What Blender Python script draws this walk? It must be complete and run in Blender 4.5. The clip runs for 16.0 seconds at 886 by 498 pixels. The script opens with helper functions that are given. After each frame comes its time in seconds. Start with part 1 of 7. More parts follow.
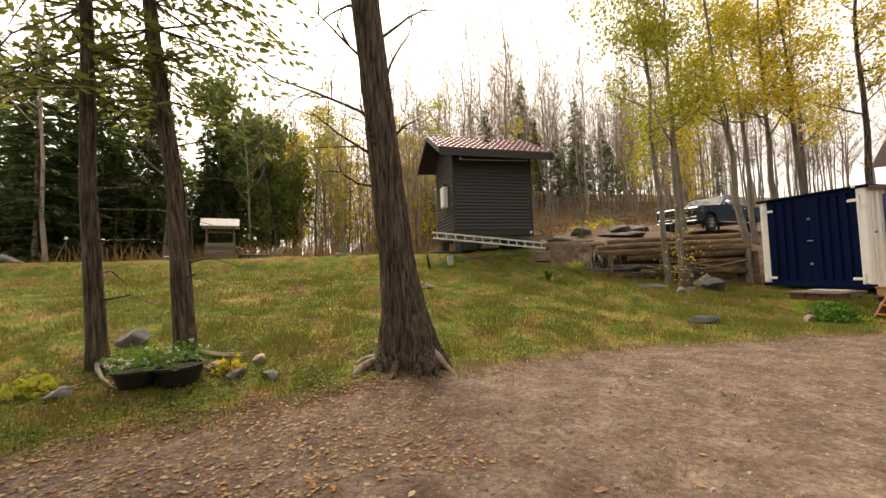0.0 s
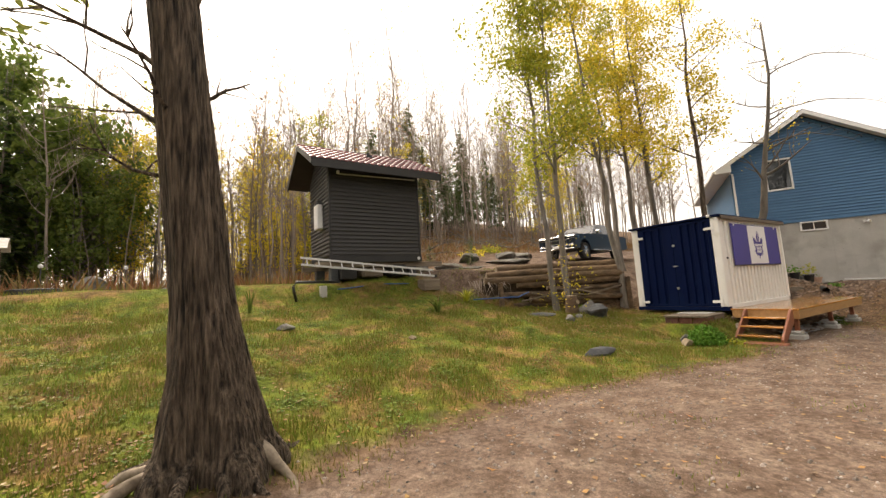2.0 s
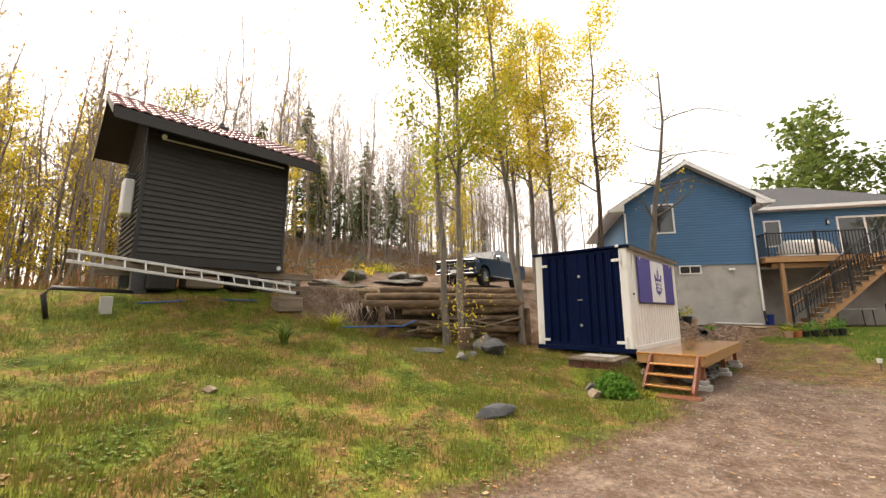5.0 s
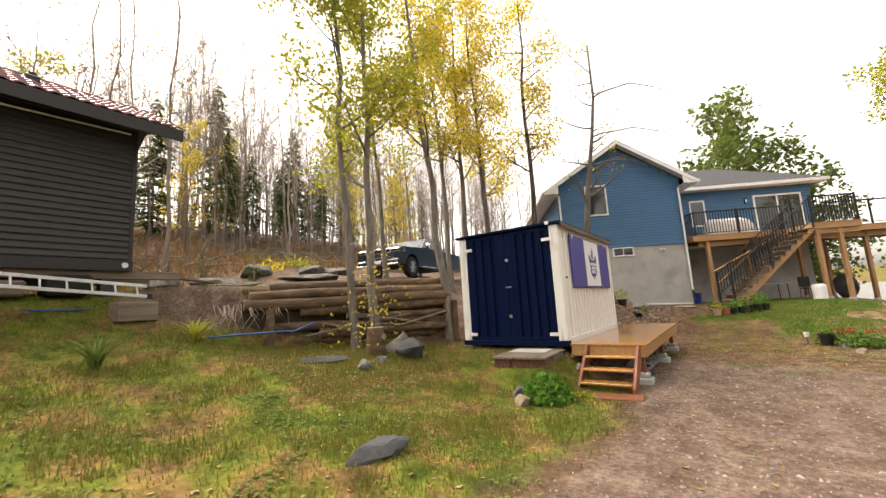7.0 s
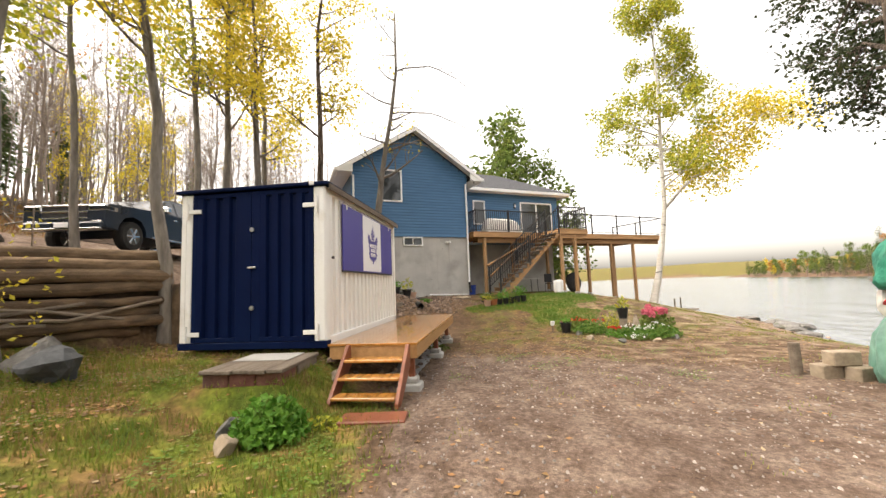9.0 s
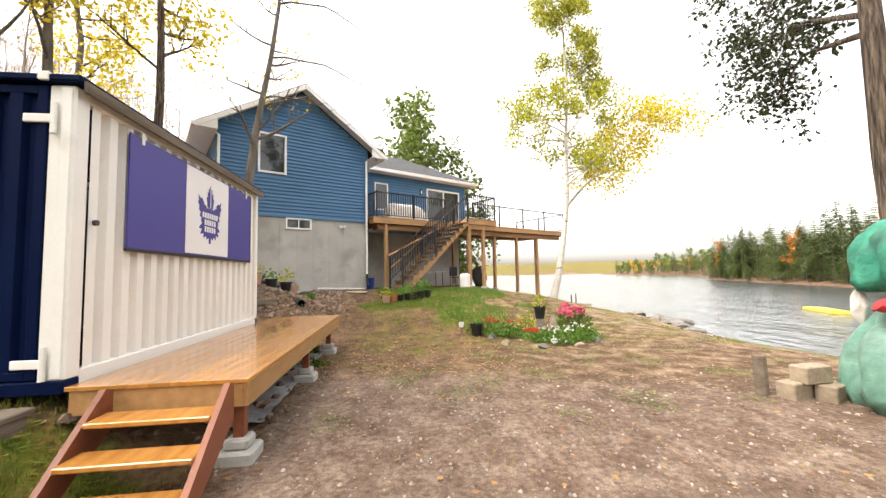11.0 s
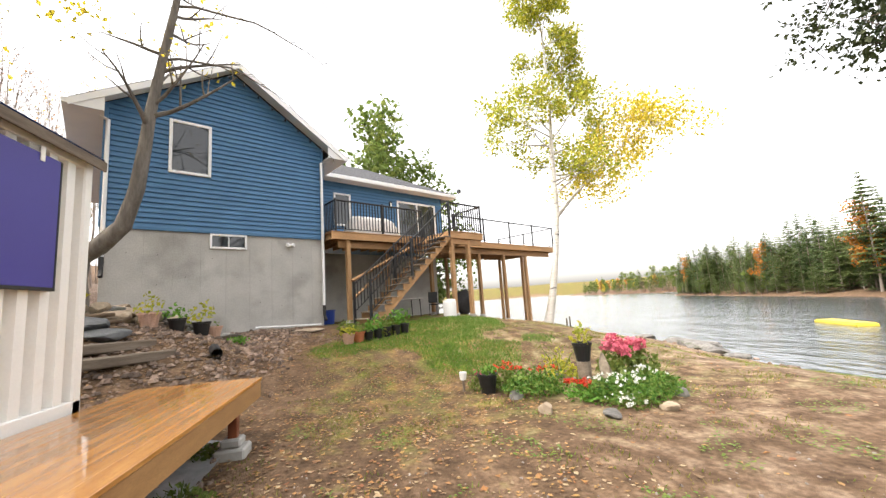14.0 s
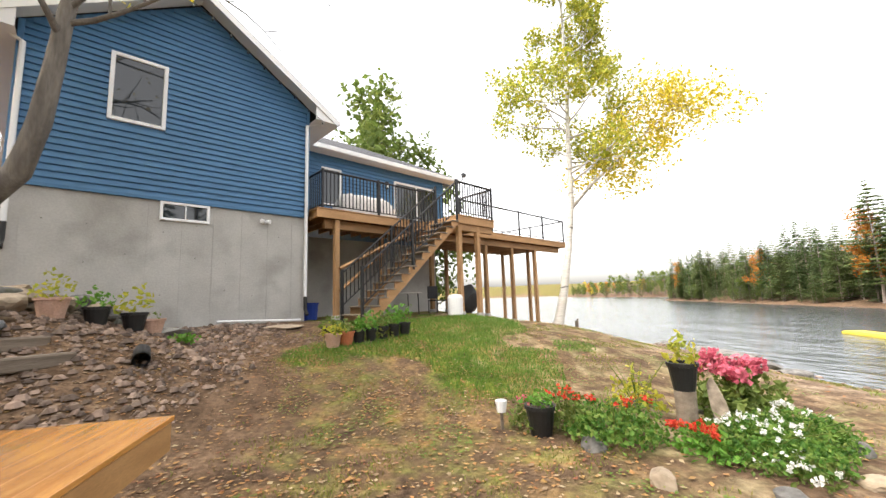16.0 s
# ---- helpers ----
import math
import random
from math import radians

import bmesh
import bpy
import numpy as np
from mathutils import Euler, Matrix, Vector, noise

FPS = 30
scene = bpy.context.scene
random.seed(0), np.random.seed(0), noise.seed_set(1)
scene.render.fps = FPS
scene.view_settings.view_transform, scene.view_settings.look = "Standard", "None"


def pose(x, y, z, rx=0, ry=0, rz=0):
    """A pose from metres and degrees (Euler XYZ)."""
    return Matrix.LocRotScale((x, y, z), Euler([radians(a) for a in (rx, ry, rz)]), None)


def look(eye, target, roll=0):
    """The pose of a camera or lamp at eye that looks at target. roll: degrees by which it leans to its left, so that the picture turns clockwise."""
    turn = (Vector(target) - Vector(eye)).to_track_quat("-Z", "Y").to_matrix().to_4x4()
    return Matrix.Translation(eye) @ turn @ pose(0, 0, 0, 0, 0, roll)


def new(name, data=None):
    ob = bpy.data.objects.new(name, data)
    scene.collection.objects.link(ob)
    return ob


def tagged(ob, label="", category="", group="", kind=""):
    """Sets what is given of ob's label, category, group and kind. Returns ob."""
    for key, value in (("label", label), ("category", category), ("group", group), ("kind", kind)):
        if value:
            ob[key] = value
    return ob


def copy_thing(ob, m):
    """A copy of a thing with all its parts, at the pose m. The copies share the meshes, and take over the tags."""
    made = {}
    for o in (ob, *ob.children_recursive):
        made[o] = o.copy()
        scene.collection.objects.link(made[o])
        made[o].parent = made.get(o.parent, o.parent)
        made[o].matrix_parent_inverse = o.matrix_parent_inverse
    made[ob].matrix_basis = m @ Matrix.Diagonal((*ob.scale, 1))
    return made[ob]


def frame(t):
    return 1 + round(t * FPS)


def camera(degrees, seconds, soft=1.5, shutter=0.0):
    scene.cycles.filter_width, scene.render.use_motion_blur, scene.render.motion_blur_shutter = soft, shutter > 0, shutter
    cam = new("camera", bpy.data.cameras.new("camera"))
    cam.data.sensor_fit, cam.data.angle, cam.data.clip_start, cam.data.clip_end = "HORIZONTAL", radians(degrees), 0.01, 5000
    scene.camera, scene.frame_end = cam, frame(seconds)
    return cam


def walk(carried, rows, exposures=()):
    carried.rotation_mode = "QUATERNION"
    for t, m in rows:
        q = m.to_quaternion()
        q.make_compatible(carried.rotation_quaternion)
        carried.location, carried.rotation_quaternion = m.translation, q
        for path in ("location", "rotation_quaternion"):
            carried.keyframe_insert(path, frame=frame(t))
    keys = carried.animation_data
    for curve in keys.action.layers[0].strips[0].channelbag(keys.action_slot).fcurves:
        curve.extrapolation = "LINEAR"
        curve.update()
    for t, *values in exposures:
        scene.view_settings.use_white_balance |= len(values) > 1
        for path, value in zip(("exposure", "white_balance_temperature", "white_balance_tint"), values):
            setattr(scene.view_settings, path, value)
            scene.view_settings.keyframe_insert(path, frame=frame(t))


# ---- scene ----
cam = camera(97.7, 16.0, soft=1.4, shutter=0.1)
METRES, EYE, TILT, LEAN, TURN = 16.1, 1.5, 0.0, 0.0, -15.7
ROWS = [
    (0.0, 0.0, 0.0, 0.0, 0.1, 2.85, 1.99),
    (0.5, 0.0032, 0.0291, 0.001, -4.59, 3.66, 2.22),
    (1.0, 0.0033, 0.0571, 0.0045, -9.79, 4.62, 2.67),
    (1.5, 0.0133, 0.0791, 0.0042, -13.7, 5.86, 3.05),
    (2.0, 0.0264, 0.1047, 0.0038, -16.1, 6.3, 3.31),
    (2.5, 0.0375, 0.1316, 0.0055, -17.29, 7.22, 3.23),
    (3.0, 0.0529, 0.1545, 0.0055, -17.86, 7.84, 2.86),
    (3.5, 0.0646, 0.1787, 0.0066, -20.04, 8.54, 2.28),
    (4.0, 0.0811, 0.2008, 0.0051, -23.55, 8.44, 1.4),
    (4.5, 0.0996, 0.2185, 0.0061, -27.94, 8.85, 0.2),
    (7.0, 0.2214, 0.2922, 0.0064, -38.1, 8.21, 3.35),
    (7.5, 0.252, 0.3087, 0.0052, -43.22, 6.09, 1.91),
    (8.0, 0.2817, 0.3192, 0.0063, -47.04, 5.67, 1.73),
    (8.5, 0.3117, 0.3278, 0.0031, -56.0, 7.32, 2.94),
    (9.0, 0.3478, 0.3383, 0.001, -67.05, 5.31, 2.16),
    (9.5, 0.3823, 0.3467, 0.0035, -73.55, 3.66, 0.84),
    (12.0, 0.5463, 0.3894, -0.0014, -84.3, 6.0, 1.97),
    (12.5, 0.5786, 0.3984, 0.0021, -85.5, 7.17, 2.08),
    (13.0, 0.6122, 0.4079, 0.0011, -85.46, 7.42, 2.59),
    (13.5, 0.644, 0.4159, 0.0021, -86.55, 7.6, 3.48),
    (14.0, 0.6773, 0.4207, -0.0006, -85.77, 7.71, 3.77),
    (14.5, 0.7063, 0.4281, -0.0014, -83.09, 8.07, 3.64),
    (15.0, 0.7381, 0.4395, -0.0014, -80.17, 8.89, 3.38),
    (15.5, 0.7703, 0.4508, -0.002, -80.42, 8.3, 2.96),
    (16.0, 0.8046, 0.4608, -0.0024, -87.63, 7.25, 1.87),
]
walk(cam, [(t, pose(0, 0, EYE, TILT, LEAN, TURN) @ pose(METRES * x, METRES * y, METRES * z, 90 + pitch, roll, yaw)) for t, x, y, z, yaw, pitch, roll in ROWS],
     exposures=[(0.0, 1.3, 8300, 13), (3.5, 1.65, 7800, 13), (7.0, 1.75, 7700, 13), (9.5, 1.93, 7400, 12), (12.0, 2.2, 7100, 12), (16.0, 2.12, 6900, 11)])

# ---- light: bright overcast evening sky, a faint low sun behind the trees ----
SUN_AZ, SUN_EL = radians(105), radians(58)      # direction the light comes from, counted from +x towards +y
world = bpy.data.worlds.new("sky")
scene.world = world
world.use_nodes = True
wn = world.node_tree
sky = wn.nodes.new("ShaderNodeTexSky")
sky.sky_type = "NISHITA"
sky.sun_disc = False
sky.sun_elevation = SUN_EL
sky.sun_rotation = radians(90) - SUN_AZ
sky.dust_density, sky.air_density, sky.ozone_density = 4.0, 1.0, 1.0
hue = wn.nodes.new("ShaderNodeHueSaturation")
hue.inputs["Saturation"].default_value = 0.22
wn.links.new(sky.outputs[0], hue.inputs["Color"])
wn.links.new(hue.outputs[0], wn.nodes["Background"].inputs[0])
wn.nodes["Background"].inputs[1].default_value = 0.15
sun_data = bpy.data.lights.new("sun", "SUN")
sun_data.energy, sun_data.angle, sun_data.color = 0.5, radians(30), (1.0, 0.93, 0.82)
sun = new("sun", sun_data)
sun.matrix_world = look((40 * math.cos(SUN_AZ), 40 * math.sin(SUN_AZ), 40 * math.tan(SUN_EL)), (0, 0, 0))
# ---- materials ----
def mat(name, c1, c2, scale=2.0, rough=0.7, metal=0.0, bump=0.25, fine=40.0, stretch=(1, 1, 1), vary=0.0, spec=0.4, dirt=None, dirt_scale=0.7, coat=0.0, island=0.0, dirt_from=0.52, grain=0.5, relief=0.02):
    """Two colours over a coarse noise, a fine grain with relief, an optional stain colour, an optional change from piece to piece."""
    m = bpy.data.materials.new(name)
    m.use_nodes = True
    nt = m.node_tree
    N, L = nt.nodes, nt.links
    b = N["Principled BSDF"]
    tc = N.new("ShaderNodeTexCoord")
    mp = N.new("ShaderNodeMapping")
    mp.inputs["Scale"].default_value = stretch
    L.new(tc.outputs["Object"], mp.inputs["Vector"])
    n1, n2 = N.new("ShaderNodeTexNoise"), N.new("ShaderNodeTexNoise")
    n1.inputs["Scale"].default_value, n1.inputs["Detail"].default_value = scale, 6
    n2.inputs["Scale"].default_value, n2.inputs["Detail"].default_value = fine, 3
    L.new(mp.outputs[0], n1.inputs["Vector"]), L.new(mp.outputs[0], n2.inputs["Vector"])
    r = N.new("ShaderNodeValToRGB")
    r.color_ramp.elements[0].position, r.color_ramp.elements[1].position = 0.32, 0.68
    r.color_ramp.elements[0].color, r.color_ramp.elements[1].color = (*c1, 1), (*c2, 1)
    L.new(n1.outputs["Fac"], r.inputs[0])
    colour = r.outputs[0]
    if dirt:
        n3 = N.new("ShaderNodeTexNoise")
        n3.inputs["Scale"].default_value, n3.inputs["Detail"].default_value = dirt_scale, 8
        L.new(mp.outputs[0], n3.inputs["Vector"])
        r3 = N.new("ShaderNodeValToRGB")
        r3.color_ramp.elements[0].position, r3.color_ramp.elements[1].position = dirt_from, dirt_from + 0.16
        L.new(n3.outputs["Fac"], r3.inputs[0])
        mx3 = N.new("ShaderNodeMixRGB")
        mx3.inputs[2].default_value = (*dirt, 1)
        L.new(r3.outputs[0], mx3.inputs[0]), L.new(colour, mx3.inputs[1])
        colour = mx3.outputs[0]
    mx = N.new("ShaderNodeMixRGB")
    mx.blend_type = "MULTIPLY"
    mx.inputs[0].default_value = grain
    g = N.new("ShaderNodeValToRGB")
    g.color_ramp.elements[0].position, g.color_ramp.elements[1].position = 0.25, 0.7
    g.color_ramp.elements[0].color = (0.45, 0.45, 0.45, 1)
    L.new(n2.outputs["Fac"], g.inputs[0])
    L.new(colour, mx.inputs[1]), L.new(g.outputs[0], mx.inputs[2])
    colour = mx.outputs[0]
    if vary or island:
        hs = N.new("ShaderNodeHueSaturation")
        src = N.new("ShaderNodeObjectInfo").outputs["Random"] if vary else N.new("ShaderNodeNewGeometry").outputs["Random Per Island"]
        k = vary or island
        mr = N.new("ShaderNodeMapRange")
        mr.inputs["To Min"].default_value, mr.inputs["To Max"].default_value = 1 - k, 1 + k
        L.new(src, mr.inputs["Value"]), L.new(mr.outputs[0], hs.inputs["Value"]), L.new(colour, hs.inputs["Color"])
        colour = hs.outputs[0]
    L.new(colour, b.inputs["Base Color"])
    b.inputs["Metallic"].default_value = metal
    b.inputs["Specular IOR Level"].default_value = spec
    b.inputs["Coat Weight"].default_value = coat
    rr = N.new("ShaderNodeMapRange")
    rr.inputs["To Min"].default_value, rr.inputs["To Max"].default_value = max(0.03, rough - 0.12), min(1, rough + 0.12)
    L.new(n1.outputs["Fac"], rr.inputs["Value"]), L.new(rr.outputs[0], b.inputs["Roughness"])
    if bump:
        bp = N.new("ShaderNodeBump")
        bp.inputs["Strength"].default_value, bp.inputs["Distance"].default_value = bump, relief
        L.new(n2.outputs["Fac"], bp.inputs["Height"]), L.new(bp.outputs[0], b.inputs["Normal"])
    return m


def leaf_mat(name, cols, gloss=0.55, through_light=0.35):
    """Leaves: each island takes its own colour from the ramp and lets some light through."""
    m = bpy.data.materials.new(name)
    m.use_nodes = True
    N, L = m.node_tree.nodes, m.node_tree.links
    b = N["Principled BSDF"]
    geo = N.new("ShaderNodeNewGeometry")
    r = N.new("ShaderNodeValToRGB")
    e = r.color_ramp.elements
    while len(e) < len(cols):
        e.new(0.5)
    for i, c in enumerate(cols):
        e[i].position, e[i].color = i / (len(cols) - 1), (*c, 1)
    L.new(geo.outputs["Random Per Island"], r.inputs[0])
    L.new(r.outputs[0], b.inputs["Base Color"])
    b.inputs["Roughness"].default_value = gloss
    b.inputs["Specular IOR Level"].default_value = 0.25
    tr = N.new("ShaderNodeBsdfTranslucent")
    L.new(r.outputs[0], tr.inputs["Color"])
    ms = N.new("ShaderNodeMixShader")
    ms.inputs[0].default_value = through_light
    L.new(b.outputs[0], ms.inputs[1]), L.new(tr.outputs[0], ms.inputs[2])
    L.new(ms.outputs[0], N["Material Output"].inputs["Surface"])
    return m


M = {}
M["black_cladding"] = mat("black_cladding", (0.040, 0.039, 0.040), (0.058, 0.056, 0.056), 3, 0.55, bump=0.15, fine=60, stretch=(0.3, 1, 4))
M["black_trim"] = mat("black_trim", (0.022, 0.021, 0.022), (0.032, 0.031, 0.031), 3, 0.5, bump=0.1)
M["roof_red"] = mat("roof_red", (0.14, 0.036, 0.040), (0.20, 0.055, 0.055), 2, 0.22, metal=0.3, bump=0.03, spec=0.9, dirt=(0.12, 0.045, 0.045), grain=0.15, coat=1.0)
M["roof_grey"] = mat("roof_grey", (0.05, 0.052, 0.06), (0.075, 0.077, 0.085), 6, 0.85, bump=0.5, fine=90)
M["navy"] = mat("navy", (0.0008, 0.0060, 0.034), (0.0012, 0.0078, 0.042), 1.5, 0.6, bump=0.04, spec=0.08, dirt=(0.002, 0.010, 0.045), grain=0.15)
M["white_steel"] = mat("white_steel", (0.82, 0.81, 0.77), (0.87, 0.86, 0.83), 1.2, 0.45, bump=0.05, dirt=(0.62, 0.58, 0.48), dirt_scale=1.3, dirt_from=0.6, grain=0.08)
M["white_paint"] = mat("white_paint", (0.76, 0.77, 0.78), (0.82, 0.82, 0.82), 2, 0.4, bump=0.04, grain=0.08)
M["galvanised"] = mat("galvanised", (0.5, 0.51, 0.52), (0.66, 0.66, 0.66), 14, 0.35, metal=0.85, bump=0.05)
M["aluminium"] = mat("aluminium", (0.6, 0.6, 0.6), (0.72, 0.72, 0.71), 9, 0.38, metal=0.8, bump=0.05)
M["banner_blue"] = mat("banner_blue", (0.055, 0.045, 0.26), (0.065, 0.055, 0.30), 1.0, 0.5, bump=0.05, fine=120, grain=0.1)
M["banner_white"] = mat("banner_white", (0.78, 0.78, 0.80), (0.84, 0.84, 0.85), 1.0, 0.5, bump=0.05, fine=120, grain=0.06)
M["blue_siding"] = mat("blue_siding", (0.052, 0.150, 0.285), (0.066, 0.18, 0.33), 1.3, 0.5, bump=0.08, fine=70, stretch=(1, 1, 3), grain=0.2)
M["concrete"] = mat("concrete", (0.40, 0.39, 0.365), (0.50, 0.49, 0.46), 1.1, 0.9, bump=0.15, fine=30, dirt=(0.33, 0.32, 0.295), dirt_scale=0.9, dirt_from=0.5, grain=0.25)
M["cedar_deck"] = mat("cedar_deck", (0.44, 0.185, 0.04), (0.60, 0.28, 0.07), 2.2, 0.2, bump=0.08, fine=30, stretch=(1, 7, 7), vary=0.16, spec=0.55, coat=0.5)
M["cedar_frame"] = mat("cedar_frame", (0.42, 0.22, 0.085), (0.55, 0.31, 0.13), 2.0, 0.5, bump=0.12, fine=30, stretch=(1, 6, 6), vary=0.12)
M["redwood"] = mat("redwood", (0.20, 0.060, 0.032), (0.29, 0.095, 0.045), 2.5, 0.4, bump=0.12, fine=30, stretch=(1, 5, 5), vary=0.12)
M["lumber"] = mat("lumber", (0.36, 0.20, 0.09), (0.50, 0.30, 0.15), 2.0, 0.7, bump=0.15, fine=28, stretch=(3, 3, 0.6), vary=0.15)
M["lumber_flat"] = mat("lumber_flat", (0.36, 0.20, 0.09), (0.50, 0.29, 0.14), 2.0, 0.7, bump=0.15, fine=28, stretch=(0.6, 3, 3), vary=0.15)
M["old_wood"] = mat("old_wood", (0.15, 0.115, 0.085), (0.27, 0.22, 0.17), 2.5, 0.9, bump=0.35, fine=26, stretch=(0.5, 5, 5), vary=0.2)
M["log_wood"] = mat("log_wood", (0.105, 0.068, 0.04), (0.23, 0.155, 0.095), 2.0, 0.9, bump=0.6, fine=22, stretch=(0.5, 5, 5), vary=0.25, dirt=(0.07, 0.05, 0.035))
M["log_end"] = mat("log_end", (0.30, 0.23, 0.15), (0.42, 0.34, 0.24), 6, 0.9, bump=0.3, fine=30)
M["bark"] = mat("bark", (0.022, 0.015, 0.010), (0.30, 0.225, 0.165), 3.0, 0.95, bump=1.0, fine=6, stretch=(9, 9, 0.8), vary=0.1, grain=0.9, relief=0.12)
M["bark_grey"] = mat("bark_grey", (0.13, 0.115, 0.10), (0.24, 0.215, 0.185), 4, 0.95, bump=0.7, fine=18, stretch=(2, 2, 0.4), vary=0.25)
M["bark_brown"] = mat("bark_brown", (0.24, 0.19, 0.16), (0.40, 0.335, 0.285), 4, 0.95, bump=0.5, fine=20, stretch=(2, 2, 0.4), vary=0.3)
M["birch_bark"] = mat("birch_bark", (0.52, 0.49, 0.44), (0.68, 0.66, 0.61), 3, 0.8, bump=0.3, fine=14, stretch=(0.8, 0.8, 4), dirt=(0.05, 0.045, 0.04), dirt_scale=2.2, dirt_from=0.60)
M["root_bare"] = mat("root_bare", (0.16, 0.12, 0.085), (0.42, 0.35, 0.27), 5, 0.85, bump=0.5, fine=20)
M["rock"] = mat("rock", (0.12, 0.115, 0.11), (0.25, 0.24, 0.225), 4, 0.9, bump=0.8, fine=14, vary=0.25, dirt=(0.075, 0.08, 0.05), dirt_scale=2.5, grain=0.7, relief=0.04)
M["rock_brown"] = mat("rock_brown", (0.26, 0.20, 0.14), (0.38, 0.31, 0.23), 3, 0.9, bump=0.5, fine=18, vary=0.25)
M["slate"] = mat("slate", (0.05, 0.054, 0.060), (0.095, 0.10, 0.105), 3, 0.8, bump=0.5, fine=18, vary=0.15)
M["black_metal"] = mat("black_metal", (0.010, 0.010, 0.012), (0.016, 0.016, 0.018), 4, 0.4, bump=0.03)
M["black_plastic"] = mat("black_plastic", (0.012, 0.012, 0.013), (0.022, 0.022, 0.022), 4, 0.5, bump=0.05)
M["terracotta"] = mat("terracotta", (0.42, 0.13, 0.055), (0.52, 0.19, 0.09), 5, 0.8, bump=0.15)
M["brick_red"] = mat("brick_red", (0.15, 0.055, 0.04), (0.24, 0.11, 0.085), 6, 0.9, bump=0.3, fine=30, dirt=(0.10, 0.06, 0.05))
M["pale_clay"] = mat("pale_clay", (0.46, 0.28, 0.20), (0.55, 0.36, 0.28), 5, 0.8, bump=0.15)
M["blue_glaze"] = mat("blue_glaze", (0.01, 0.015, 0.07), (0.02, 0.03, 0.11), 5, 0.2, bump=0.02)
M["tarp"] = mat("tarp", (0.02, 0.20, 0.135), (0.05, 0.29, 0.20), 3.5, 0.55, bump=0.6, fine=7, dirt=(0.045, 0.17, 0.13), dirt_scale=2.0, relief=0.05)
M["tarp_pale"] = mat("tarp_pale", (0.12, 0.27, 0.215), (0.19, 0.36, 0.29), 3.5, 0.5, bump=0.6, fine=7, dirt=(0.14, 0.26, 0.22), dirt_scale=2.0, relief=0.05)
M["tarp_grey"] = mat("tarp_grey", (0.34, 0.36, 0.38), (0.5, 0.52, 0.54), 4, 0.35, bump=0.6, fine=8)
M["red_fabric"] = mat("red_fabric", (0.45, 0.02, 0.03), (0.55, 0.04, 0.05), 4, 0.7)
M["raft_yellow"] = mat("raft_yellow", (0.58, 0.46, 0.04), (0.68, 0.54, 0.06), 2, 0.5, bump=0.05)
M["truck_paint"] = mat("truck_paint", (0.010, 0.018, 0.032), (0.013, 0.023, 0.04), 1.0, 0.3, metal=0.1, bump=0.0, coat=0.35, spec=0.4, dirt=(0.03, 0.03, 0.03), dirt_from=0.66)
M["chrome"] = mat("chrome", (0.7, 0.7, 0.72), (0.8, 0.8, 0.8), 4, 0.12, metal=1.0, bump=0.0)
M["rubber"] = mat("rubber", (0.014, 0.014, 0.014), (0.028, 0.027, 0.026), 8, 0.9, bump=0.2)
M["blue_plastic"] = mat("blue_plastic", (0.015, 0.05, 0.30), (0.02, 0.06, 0.36), 3, 0.45, bump=0.03)
M["hose_blue"] = mat("hose_blue", (0.03, 0.10, 0.30), (0.04, 0.13, 0.36), 3, 0.5, bump=0.0)
M["white_cover"] = mat("white_cover", (0.55, 0.53, 0.50), (0.72, 0.70, 0.67), 2.5, 0.8, bump=0.3, fine=12, dirt=(0.36, 0.35, 0.34))
M["soil"] = mat("soil", (0.045, 0.03, 0.02), (0.09, 0.065, 0.045), 9, 0.95, bump=0.6, fine=40)
# near-black colour that stands in for the unlit rooms behind the glass
M["unlit_room"] = mat("unlit_room", (0.02, 0.018, 0.016), (0.035, 0.03, 0.028), 3, 0.9)

M["leaf_yellow"] = leaf_mat("leaf_yellow", [(0.42, 0.37, 0.04), (0.66, 0.52, 0.06), (0.76, 0.58, 0.08), (0.48, 0.45, 0.06)], through_light=0.68)
M["leaf_lime"] = leaf_mat("leaf_lime", [(0.24, 0.29, 0.035), (0.36, 0.38, 0.05), (0.52, 0.46, 0.06), (0.30, 0.34, 0.05)], through_light=0.5)
M["leaf_green"] = leaf_mat("leaf_green", [(0.09, 0.14, 0.03), (0.14, 0.20, 0.045), (0.20, 0.24, 0.06)], through_light=0.45)
M["leaf_bright"] = leaf_mat("leaf_bright", [(0.065, 0.18, 0.022), (0.11, 0.26, 0.034), (0.17, 0.32, 0.055)], through_light=0.4)
M["leaf_bed"] = leaf_mat("leaf_bed", [(0.045, 0.12, 0.018), (0.08, 0.19, 0.028), (0.14, 0.25, 0.045), (0.20, 0.27, 0.06)], through_light=0.4)
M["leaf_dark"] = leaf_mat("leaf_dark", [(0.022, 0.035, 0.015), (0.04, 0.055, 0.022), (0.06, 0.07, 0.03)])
M["leaf_orange"] = leaf_mat("leaf_orange", [(0.40, 0.16, 0.03), (0.50, 0.24, 0.04), (0.45, 0.12, 0.03)])
M["needle"] = leaf_mat("needle", [(0.065, 0.115, 0.045), (0.095, 0.15, 0.055), (0.15, 0.19, 0.07)], through_light=0.5)
M["needle_pine"] = leaf_mat("needle_pine", [(0.085, 0.13, 0.045), (0.12, 0.165, 0.055), (0.17, 0.20, 0.065)], through_light=0.45)
M["needle_olive"] = leaf_mat("needle_olive", [(0.11, 0.135, 0.035), (0.18, 0.20, 0.05), (0.24, 0.24, 0.07)], through_light=0.5)
